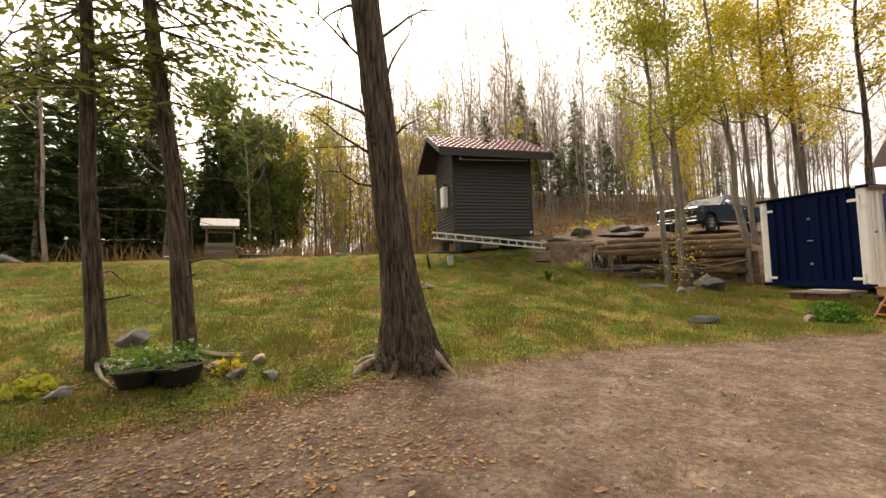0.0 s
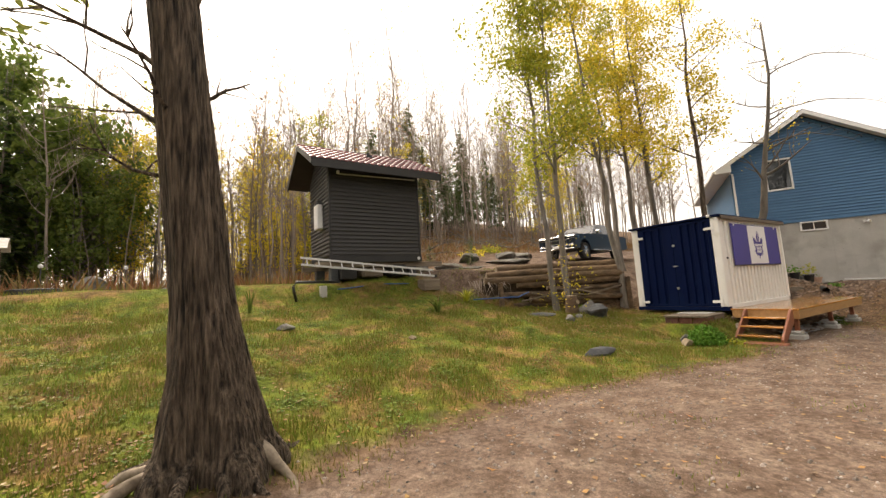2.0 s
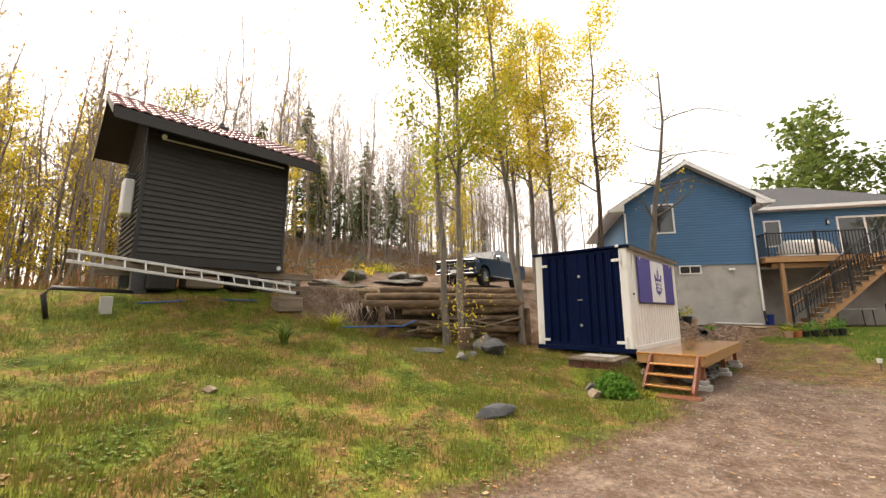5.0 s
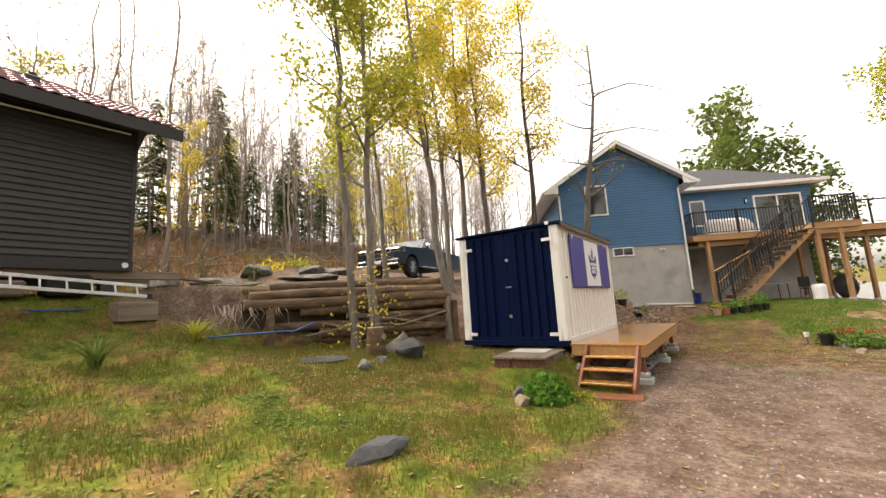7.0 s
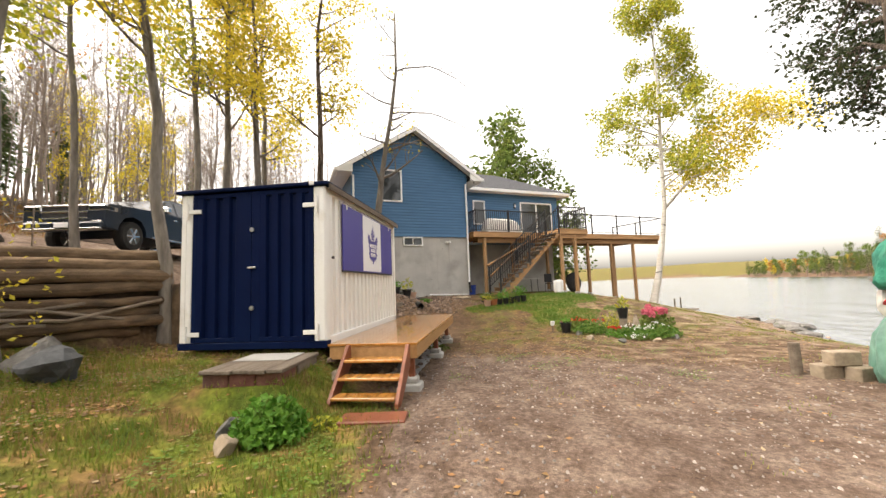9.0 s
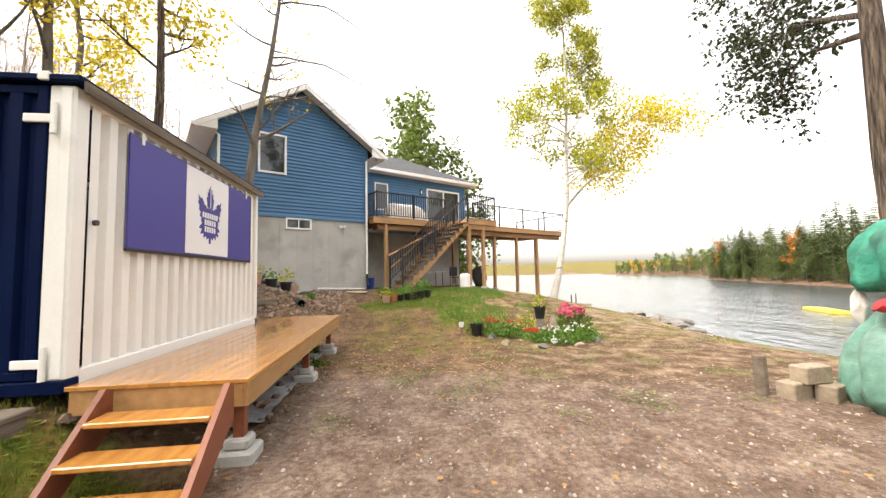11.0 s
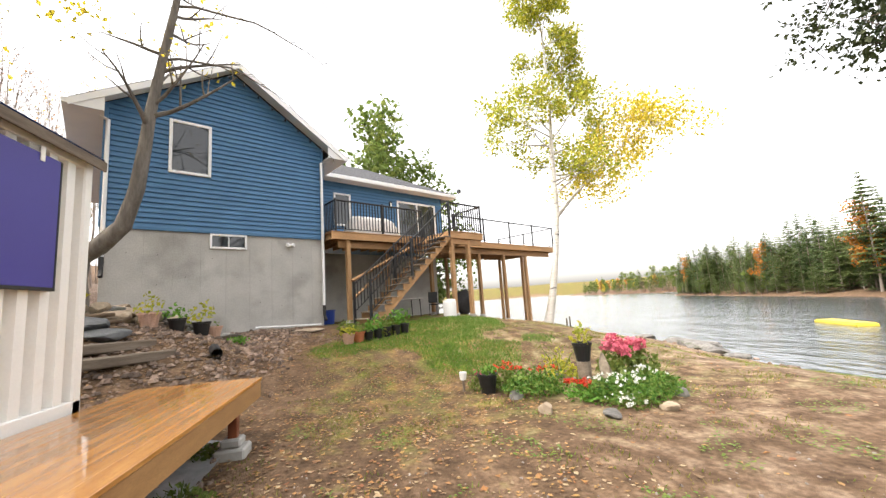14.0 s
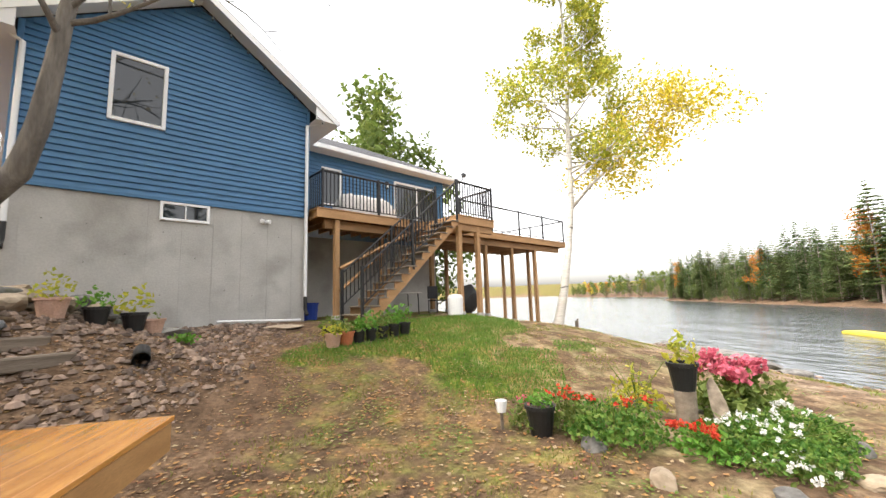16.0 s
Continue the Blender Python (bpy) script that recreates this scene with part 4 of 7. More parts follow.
part("vent", Mb().tube([(HW - 0.12, -0.06, HB + 0.09), (HW - 0.12, 0.0, HB + 0.09)], 0.055, 12), M["aluminium"], hut, "round vent")
for sx, sy in ((0.2, 0.25), (HW - 0.3, 0.25), (0.2, HDP - 0.3), (HW - 0.3, HDP - 0.3)):
    g = gz(4.16 + sx, 13.2 + sy)
    part("pier", Mb().box(sx - 0.14, sx + 0.14, sy - 0.14, sy + 0.14, g - 0.1, HB - 0.15, 0.01), M["slate"], hut, "dark block pier")
for sy in (0.1, HDP - 0.4):
    part("skid", Mb().box(-0.4, HW + 0.9, sy, sy + 0.14, HB - 0.17, HB - 0.01, 0.008), M["old_wood"], hut, "dark timber skid")

# ---- shipping container ----
CON = pose(12.52, 6.24, 0)
con = thing("shipping_container", CON, "short white shipping container with navy end doors and flat lid", "container")
CW, CL, CB, CT = 2.46, 4.28, 0.66, 3.16


def corrugated(length, z0, z1, pitch, depth, flip=False):
    """A pressed steel sheet along x, facing -y."""
    mb, xs, n = Mb(), [], round(length / pitch)
    p = length / n
    for i in range(n):
        for u, d in ((0.0, 0.0), (0.46, 0.0), (0.58, 1.0), (0.88, 1.0)):
            xs.append((i * p + u * p, d * depth))
    xs.append((length, 0.0))
    V = [(x, d, z0) for x, d in xs] + [(x, d, z1) for x, d in xs]
    k = len(xs)
    mb.add(V, [(i, i + 1, i + 1 + k, i + k) for i in range(k - 1)])
    return mb


part("side_panel", corrugated(CL - 0.30, CB + 0.14, CT - 0.12, 0.218, 0.09), M["white_steel"], con, "white corrugated steel", m=Matrix.Translation((0.2, 0.02, 0)))
part("side_panel", corrugated(CL - 0.30, CB + 0.14, CT - 0.12, 0.30, 0.042), M["white_steel"], con, m=pose(CL - 0.1, CW - 0.02, 0, 0, 0, 180))
part("end_panel", Mb().box(CL - 0.05, CL - 0.03, 0.1, CW - 0.1, CB + 0.1, CT - 0.1), M["white_steel"], con)
for y0 in (0.0, CW - 0.20):
    part("corner_post", Mb().box(0, 0.16, y0, y0 + 0.20, CB + 0.08, CT - 0.03, 0.015).box(-0.012, 0.02, y0 + (0.02 if y0 == 0 else 0.10), y0 + (0.10 if y0 == 0 else 0.18), CB + 0.1, CT - 0.05, 0.006), M["white_steel"], con, "white corner post")
    part("corner_post", Mb().box(CL - 0.12, CL, y0, y0 + 0.2, CB, CT - 0.03, 0.015), M["white_steel"], con)
part("sill", Mb().box(-0.02, 0.14, -0.01, CW + 0.01, CB - 0.02, CB + 0.085, 0.008), M["navy"], con, "navy steel sill")
for y0 in (0.0, CW - 0.1):
    part("bottom_rail", Mb().box(0.14, CL, y0, y0 + 0.1, CB - 0.02, CB + 0.14, 0.008), M["white_steel"], con)
    part("top_rail", Mb().box(0.14, CL, y0 + 0.004, y0 + 0.096, CT - 0.12, CT - 0.02, 0.008), M["white_steel"], con)
part("floor_plate", Mb().box(0.1, CL - 0.05, 0.1, CW - 0.1, CB, CB + 0.12), M["old_wood"], con)
lid = part("lid", Mb().box(-0.06, CL + 0.05, -0.07, CW + 0.07, CT - 0.02, CT + 0.035, 0.01), M["navy"], con, "flat navy roof cap")
part("lid_edge", Mb().box(-0.02, CL + 0.05, -0.09, -0.066, CT - 0.10, CT - 0.0, 0.004), M["old_wood"], lid, "wooden fascia strip")
part("lid_clip", Mb().box(-0.07, -0.03, 0.16, 0.24, CT - 0.02, CT + 0.05, 0.006), M["white_steel"], lid)
# two door leaves of pressed vertical ribs
for k, (y0, y1) in enumerate(((0.205, 1.228), (1.236, CW - 0.205))):
    w = y1 - y0
    leaf = part("door", Mb().box(0.058, 0.075, y0, y1, CB + 0.095, CT - 0.04, 0.004), M["navy"], con, "navy steel door leaf")
    ya, yb = ((0.28, 1.085), (1.50, 2.18))[k]
    part("door_skin", corrugated(yb - ya, CB + 0.16, CT - 0.11, 0.215, 0.05), M["navy"], leaf, m=Matrix(((0, 1, 0, 0.0), (-1, 0, 0, yb), (0, 0, 1, 0), (0, 0, 0, 1))))
    part("door_rim", Mb().box(-0.004, 0.056, y0, ya, CB + 0.095, CT - 0.04, 0.004).box(-0.004, 0.056, yb, y1, CB + 0.095, CT - 0.04, 0.004)
         .box(-0.003, 0.056, ya, yb, CB + 0.095, CB + 0.16, 0.004).box(-0.003, 0.056, ya, yb, CT - 0.11, CT - 0.04, 0.004), M["navy"], leaf)
    for hz in (CB + 0.22, CT - 0.32):
        hy = y0 + 0.05 if k == 0 else y1 - 0.05
        s = -1 if k == 0 else 1
        hg = part("hinge", Mb().box(-0.028, -0.004, hy - 0.11, hy + 0.11, hz - 0.035, hz + 0.035, 0.006), M["white_steel"], leaf, "white painted hinge")
        part("hinge_pin", Mb().tube([(-0.03, hy + s * 0.12, hz - 0.13), (-0.03, hy + s * 0.12, hz + 0.13)], 0.022, 8), M["white_steel"], hg)
handle = part("door_handle", Mb().box(-0.05, -0.005, 1.14, 1.27, 1.885, 1.915, 0.008), M["galvanised"], con, "bright metal lever handle")
for z in (1.27, 2.50):
    part("lock_knob", Mb().tube([(-0.03, 1.21, z), (0.0, 1.21, z)], 0.036, 12), M["galvanised"], con, "round bright metal lock")
# banner on the side
banner = part("banner", Mb().box(0.62, 3.80, -0.030, -0.012, 1.83, 2.97, 0.003), M["banner_blue"], con, "blue and white team banner with a leaf")
part("white_field", Mb().box(1.65, 2.86, -0.035, -0.0305, 1.85, 2.955), M["banner_white"], banner)
part("banner_edge", Mb().box(0.60, 3.82, -0.033, -0.010, 1.80, 1.83, 0.003).box(3.80, 3.82, -0.033, -0.010, 1.83, 2.97, 0.003), M["black_plastic"], banner)
for cx in (0.78, 3.56):
    part("clip", Mb().box(cx, cx + 0.05, -0.04, -0.03, 2.90, 3.03, 0.004), M["white_steel"], banner)
# leaf with a serrated outline, mirrored about its middle
half = [(0, 0.50), (0.03, 0.42), (0.06, 0.435), (0.055, 0.36), (0.095, 0.375), (0.085, 0.29), (0.125, 0.29), (0.10, 0.20), (0.095, 0.12), (0.13, 0.10), (0.20, 0.20), (0.235, 0.19), (0.265, 0.255),
        (0.295, 0.235), (0.375, 0.29), (0.35, 0.205), (0.385, 0.17), (0.335, 0.12), (0.345, 0.06), (0.29, 0.03), (0.33, -0.02), (0.265, -0.05), (0.285, -0.10), (0.245, -0.12), (0.345, -0.20), (0.255, -0.215),
        (0.30, -0.29), (0.20, -0.275), (0.20, -0.345), (0.12, -0.305), (0.10, -0.36), (0.035, -0.325), (0.03, -0.41), (0.01, -0.42)]
out = half + [(-x, z) for x, z in reversed(half[1:])]
lf = Mb()
lf.add([(0, -0.001, 0.0)] + [(x, 0, z) for x, z in out], [(0, 1 + (i + 1) % len(out), 1 + i) for i in range(len(out))])
for f_i, f in enumerate(lf.f):
    lf.f[f_i] = tuple(reversed(f))
part("leaf_emblem", lf, M["banner_blue"], banner, "blue leaf emblem", m=Matrix.Translation((2.27, -0.0385, 2.38)) @ Matrix.Scale(0.9, 4))


def letter_row(count, step, height, z):
    """A row of plain white marks on the emblem."""
    bars = Mb()
    for k in range(count):
        x = 2.27 + (k - (count - 1) / 2) * step
        bars.box(x - 0.34 * step, x + 0.34 * step, -0.042, -0.040, z, z + height)
    part("lettering", bars, M["banner_white"], banner)


letter_row(7, 0.066, 0.075, 2.35)
letter_row(5, 0.068, 0.075, 2.255)
letter_row(5, 0.066, 0.075, 2.16)
for a, b in (((0, 0.14), (0, 0.42)), ((-0.04, 0.13), (-0.20, 0.18)), ((0.04, 0.13), (0.20, 0.18))):
    part("leaf_vein", Mb().tube([(2.27 + a[0], -0.041, 2.36 + a[1]), (2.27 + b[0], -0.041, 2.36 + b[1])], 0.006, 4), M["banner_white"], banner)
part("side_lock", Mb().tube([(0.24, -0.03, 2.02), (0.24, 0.0, 2.02)], 0.025, 10), M["slate"], con)

# ---- low deck and steps beside the container ----
low = thing("porch_deck", pose(12.5, 4.85, 0), "varnished cedar platform on concrete deck blocks", "deck")
PT = 0.70
n = 9
for i in range(n):
    y0 = 1.36 * i / n
    part("plank", Mb().box(-0.02, 5.22, y0 + 0.0015, y0 + 1.36 / n - 0.0015, PT - 0.035, PT, 0.003), M["cedar_deck"], low)
part("rim_board", Mb().box(0.0, 5.2, 0.01, 0.05, PT - 0.23, PT - 0.036, 0.006), M["cedar_frame"], low, "pale cedar rim board")
part("rim_board", Mb().box(0.0, 0.04, 0.05, 1.34, PT - 0.23, PT - 0.036, 0.006), M["cedar_frame"], low)
part("rim_board", Mb().box(5.16, 5.2, 0.05, 1.34, PT - 0.23, PT - 0.036, 0.006), M["cedar_frame"], low)
for xx in (1.3, 2.6, 3.9):
    part("joist", Mb().box(xx, xx + 0.04, 0.05, 1.33, PT - 0.2, PT - 0.036), M["cedar_frame"], low)
for xx in (0.15, 2.6, 4.55):
    g = gz(12.5 + xx, 5.0)
    leg = part("leg", Mb().box(xx - 0.045, xx + 0.045, 0.08, 0.17, g + 0.16, PT - 0.036, 0.006), M["redwood"], low, "short stained post")
    part("deck_block", Mb().box(xx - 0.15, xx + 0.15, -0.02, 0.28, g - 0.05, g + 0.10, 0.02).box(xx - 0.10, xx + 0.10, 0.03, 0.23, g + 0.1, g + 0.19, 0.02), M["concrete"], leg, "grey concrete deck block")
steps_t = thing("wooden_steps", pose(12.46, 4.95, 0), "red-stained stringers with three cedar treads", "steps")
g0 = gz(11.75, 5.3)
for y0 in (0.0, 0.88):
    part("stringer", Mb().prism([(-0.02, PT - 0.02), (-0.02, PT - 0.30), (-0.62, g0 + 0.02), (-0.80, g0 + 0.02), (-0.80, g0 + 0.08), (-0.10, PT + 0.0)], y0, y0 + 0.045), M["redwood"], steps_t, "red-brown stringer")
for i in range(3):
    zt = PT - 0.03 - (PT - g0) * (i + 0.75) / 3.7
    xc = -0.14 - 0.235 * i
    part("tread", Mb().box(xc - 0.19, xc + 0.06, 0.047, 0.878, zt - 0.04, zt, 0.008), M["cedar_deck"], steps_t, "varnished cedar tread")
slab = part("step_slab", Mb().box(-0.17, 0.17, -0.38, 0.38, -0.03, 0.04, 0.012), M["redwood"], None, m=pose(11.3, 5.15, gz(11.3, 5.15), 0, 0, 6))
tagged(slab, "flat red-brown paving slab before the steps", "paving slab")
# ---- trees ----
def rvec(r, k=1.0):
    return Vector((r.uniform(-k, k), r.uniform(-k, k), r.uniform(-k, k)))


def leaf_mesh(name, pts, size, r, material, droop=0.0, aspect=0.62, spread=0.35):
    """Small pointed leaves, one island each, round the given points."""
    V, F = [], []
    for p in pts:
        c = Vector(p) + rvec(r, spread * 0.5)
        a = rvec(r).normalized()
        a.z -= droop
        a.normalize()
        b = a.cross(rvec(r)).normalized()
        s = size * r.uniform(0.6, 1.3)
        n = a.cross(b) * s * 0.12
        o = len(V)
        V += [c - a * s * 0.5, c + b * s * aspect * 0.5 + n, c + a * s * 0.5, c - b * s * aspect * 0.5 + n]
        F.append((o, o + 1, o + 2, o + 3))
    me = bpy.data.meshes.new(name)
    me.from_pydata([tuple(v) for v in V], [], F)
    me.materials.append(material)
    return me


def limb(mb, p, d, length, rad, level, r, tips, up=0.25, sides=5, kids=4, wiggle=0.16, top=0.25):
    """A tapered limb with smaller limbs on it; gathers points where leaves grow."""
    n = 5 if level < 2 else 3
    pts, rr = [Vector(p)], [rad]
    d = Vector(d).normalized()
    for i in range(n):
        d = (d + rvec(r, wiggle) + Vector((0, 0, up * 0.25))).normalized()
        pts.append(pts[-1] + d * length / n)
        rr.append(rad * (1 - (1 - top) * (i + 1) / n))
    mb.tube(pts, rr, sides if level == 0 else (4 if level == 1 else 3), caps=level == 0)
    if level >= 2 or length < 0.5:
        tips += [pts[-1], pts[-2], (pts[-1] + pts[-2]) / 2]
        return
    for k in range(kids):
        f = r.uniform(0.3, 1.0)
        i = min(n - 1, int(f * n))
        q = pts[i].lerp(pts[i + 1], f * n - i)
        side = d.cross(rvec(r)).normalized()
        limb(mb, q, d * 0.55 + side * 0.8 + Vector((0, 0, up)), length * r.uniform(0.35, 0.6), max(rr[i] * 0.6, 0.011), level + 1, r, tips, up, sides, max(2, kids - 1), wiggle)
    tips.append(pts[-1])


def trunk_path(base, top, r, n=9, sway=0.12):
    b, t = Vector(base), Vector(top)
    return [b.lerp(t, i / n) + Vector((r.uniform(-sway, sway), r.uniform(-sway, sway), 0)) * (0 if i in (0,) else 1) for i in range(n + 1)]


def broadleaf(name, seed, path, r0, crown, branches, blen, leaves, leaf_size, leaf_material, bark, label, group="", m=None, up=0.35, leaf_spread=0.5, rtop=0.12, kids=4, flare=1.5, droop=0.0, sides=9):
    """A tree with a tapered trunk along path, limbs from the share `crown` of it upwards, and leaves."""
    r = random.Random(seed)
    t = thing(name, m or Matrix.Translation(path[0]), label, "tree", group)
    o = Vector(path[0])
    pts = [Vector(p) - o for p in path]
    n = len(pts) - 1
    rad = [r0 * (1 - (1 - rtop) * i / n) for i in range(n + 1)]
    fine_p, fine_r = [pts[0] - Vector((0, 0, 0.15)), pts[0].lerp(pts[1], 0.05), pts[0].lerp(pts[1], 0.25)], [r0 * flare * 1.1, r0 * flare * 0.85, r0 * 1.08]
    tr = Mb().tube(fine_p + pts[1:], fine_r + rad[1:], sides)
    tips = []
    for k in range(branches):
        f = crown + (1 - crown) * (k + r.random()) / branches
        i = min(n - 1, int(f * n))
        q = pts[i].lerp(pts[i + 1], f * n - i)
        a = r.uniform(0, 2 * math.pi)
        L = blen * (1.15 - 0.65 * f) * r.uniform(0.6, 1.2)
        limb(tr, q, (math.cos(a), math.sin(a), r.uniform(0.15, 0.7)), L, rad[i] * 0.5, 1, r, tips, up, kids=kids)
    part("trunk", tr, bark, t, smooth=True)
    if leaves:
        pick = [r.choice(tips) for _ in range(leaves)]
        part("crown", leaf_mesh("crown", pick, leaf_size, r, leaf_material, droop, spread=leaf_spread), None, t)
    return t


def conifer(name, seed, height, r0, bare, width, material, bark, label, group="", m=None, droop=0.25, step=0.42, density=1.0, dead=0, spray=0.36):
    """A trunk with whorls of boughs, each of many small sprays; dead twigs below."""
    r = random.Random(seed)
    t = thing(name, m or Matrix(), label, "tree", group)
    path = [Vector((0, 0, -0.2)), Vector((0, 0, 0.3))] + [Vector((r.uniform(-.08, .08), r.uniform(-.08, .08), height * k / 6)) for k in range(1, 7)]
    tr = Mb().tube(path, [r0 * 1.35, r0 * 1.05] + [r0 * (1 - 0.93 * k / 6) for k in range(1, 7)], 7)
    for k in range(dead):
        z = r.uniform(0.12, 1) * height * bare
        a = r.uniform(0, 6.28)
        L = r.uniform(0.6, 1.6)
        tr.tube([(0, 0, z), (math.cos(a) * L * 0.5, math.sin(a) * L * 0.5, z + 0.05), (math.cos(a) * L, math.sin(a) * L, z - 0.15)], [0.018, 0.012, 0.004], 3, caps=False)
    V, F = [], []
    z = height * bare
    while z < height * 0.99:
        f = (z - height * bare) / (height * (1 - bare))
        L0 = width * (1 - f) ** 0.75 * (0.55 + 0.45 * min(1, f * 5)) + 0.12
        for k in range(r.choice((6, 7, 8))):
            a = r.uniform(0, 6.28)
            L = L0 * r.uniform(0.55, 1.15)
            dr = Vector((math.cos(a), math.sin(a), 0))
            sd = Vector((-dr.y, dr.x, 0))
            n = max(4, int(L * 7.5 * density))
            if L > 0.8:
                tr.tube([(0, 0, z), dr * L * 0.6 + Vector((0, 0, z - droop * L * 0.2)), dr * L + Vector((0, 0, z - droop * L))], [0.02, 0.012, 0.004], 3, caps=False)
            for j in range(n):
                u = 0.18 + 0.82 * (j + r.random()) / n
                c = dr * (L * u) + sd * r.uniform(-0.32, 0.32) * L * (1 - 0.55 * u) + Vector((0, 0, z - droop * L * u * u + r.uniform(-0.10, 0.10)))
                s = spray * r.uniform(0.65, 1.35) * (0.6 + 0.4 * min(1, L))
                ax = (dr * r.uniform(0.4, 1) + sd * r.uniform(-0.9, 0.9) + Vector((0, 0, r.uniform(-0.5, 0.15)))).normalized()
                bx = ax.cross(Vector((r.uniform(-.5, .5), r.uniform(-.5, .5), 1))).normalized()
                o = len(V)
                V += [c - ax * s * 0.5, c + bx * s * 0.24, c + ax * s * 0.6, c - bx * s * 0.24]
                F.append((o, o + 1, o + 2, o + 3))
        z += step * r.uniform(0.7, 1.2)
    part("trunk", tr, bark, t, smooth=True)
    me = bpy.data.meshes.new("foliage")
    me.from_pydata([tuple(v) for v in V], [], F)
    me.materials.append(material)
    part("foliage", me, None, t)
    return t


# big cedar-like trunk beside the drive, with flaring roots and dead lower branches
r = random.Random(11)
bx, by = 1.02, 5.62
big = thing("tree", pose(bx, by, gz(bx, by)), "tall rough-barked tree with flared roots and dead lower branches", "tree")
H = 15.0
lean = Vector((-0.62, 0.05, 0))
tp, trd = [], []
for z, rad in ((-0.2, 0.52), (0.05, 0.47), (0.18, 0.40), (0.40, 0.37), (0.75, 0.315), (1.4, 0.25), (2.4, 0.23), (4.0, 0.21), (6.0, 0.20), (9.0, 0.15), (15.0, 0.03)):
    tp.append(Vector((0, 0, z)) + lean * (z / 6.5))
    trd.append(rad)
tm = Mb()
V, F, S = [], [], 110
zs = [-0.2 + 1.4 * (i / 18) for i in range(18)] + [1.2 + 13.8 * (i / 60) ** 1.3 for i in range(61)]
for z in zs:
    rad = float(np.interp(z, [q.z for q in tp], trd))
    p = lean * (z / 6.5)
    fl = max(0, 1 - max(z, 0) / 1.1)
    for k in range(S):
        w = 2 * math.pi * k / S
        rib = 1 + 0.30 * fl * (0.5 * math.cos(5 * w + 0.6) + 0.5 * math.cos(3 * w + 2))
        e = Vector((math.cos(w), math.sin(w), 0))
        crack = noise.noise(Vector((e.x * 4.5, e.y * 4.5, z * 0.9))) * 0.05 + abs(noise.noise(Vector((e.x * 9, e.y * 9, z * 1.6 + 5)))) * 0.09 - 0.11 * max(0, 0.25 - abs(noise.noise(Vector((e.x * 8, e.y * 8, z * 0.8 + 9)))) * 2)
        V.append((p.x + rad * (rib + crack) * e.x, p.y + rad * (rib + crack) * e.y, z))
for i in range(len(zs) - 1):
    for k in range(S):
        F.append((i * S + k, i * S + (k + 1) % S, (i + 1) * S + (k + 1) % S, (i + 1) * S + k))
tm.add(V, F)
part("trunk", tm, M["bark"], big, smooth=True)
for a, L, rad in ((-2.55, 1.05, 0.085), (-2.15, 0.75, 0.075), (-1.75, 0.6, 0.07), (-1.1, 0.75, 0.06), (-0.55, 0.8, 0.075), (0.1, 0.6, 0.07), (2.9, 0.7, 0.08), (-2.9, 0.8, 0.07), (1.8, 0.5, 0.08)):
    pts, rr = [], []
    for i in range(15):
        u = i / 14
        q = 0.26 + L * u
        w = a + 0.45 * u * math.sin(a * 3) + 0.13 * math.sin(8 * u + 4 * a) * u ** 0.5
        x, y = q * math.cos(w), q * math.sin(w)
        g = gz(bx + x, by + y) - gz(bx, by)
        pts.append((x, y, g + 0.26 * (1 - u) ** 2.6 - 0.015 - 0.07 * u * u + 0.022 * math.sin(10 * u + a)))
        rr.append(rad * (0.95 - 0.80 * u) * (1 + 0.22 * math.sin(13 * u + 2 * a)))
    part("root", Mb().tube(pts, rr, 8), M["root_bare"] if L > 0.76 else M["bark"], big, "bare weathered root", smooth=True)
for z, a, L, up in ((2.9, 2.6, 1.5, 0.30), (3.4, 2.9, 1.9, 0.55), (3.9, -0.2, 1.2, 0.9), (4.3, 3.4, 1.2, 0.2), (4.6, 0.4, 1.7, 0.7), (3.2, 0.1, 0.7, 0.3), (5.2, 2.2, 1.6, 0.3), (2.5, 3.0, 0.8, 0.0), (3.0, -2.6, 0.9, 0.2), (5.6, -0.6, 1.4, 0.5)):
    b = Mb()
    limb(b, lean * (z / 6.5) + Vector((0, 0, z)), (math.cos(a), math.sin(a), up), L, 0.028, 1, r, [], 0.2, kids=4, wiggle=0.3)
    part("dead_branch", b, M["bark"], big, smooth=True)

HEM = "hemlock with a grey-brown trunk and drooping green boughs"
for (x, y), s, rad, tilt in (((-2.95, 6.05), 21, 0.11, -2.2), ((-2.02, 6.28), 22, 0.14, -4.6)):
    conifer("hemlock_tree", s, 13.5, rad, 0.27, 2.3, M["needle_olive"], M["bark"], HEM, "hemlocks beside the drive", pose(x, y, gz(x, y), 0, tilt, 0), droop=0.4, step=0.5, density=3.2, dead=8, spray=0.14)
r = random.Random(5)
for (x, y) in ((-2.95, 6.05), (-2.02, 6.28)):       # surface roots of the two
    for k in range(6):
        a = r.uniform(-2.9, -0.2)
        pts = [(x + q * math.cos(a + q * 0.4), y + q * math.sin(a + q * 0.4), gz(x + q * math.cos(a + q * 0.4), y + q * math.sin(a + q * 0.4)) + 0.10 * (1 - q / 0.95) ** 2 + 0.005) for q in (0.1, 0.25, 0.45, 0.7, 0.95)]
        tagged(part("tree_root", Mb().tube(pts, [0.034, 0.030, 0.024, 0.016, 0.006], 6), M["root_bare"], smooth=True), "bare pale root over brown leaf litter", "root", "roots of the hemlocks")

# slender autumn trees by the log wall and behind the container
CL_ = "slender tree with grey bark and sparse yellow-green leaves"
GR = "young trees by the log wall"
r = random.Random(3)


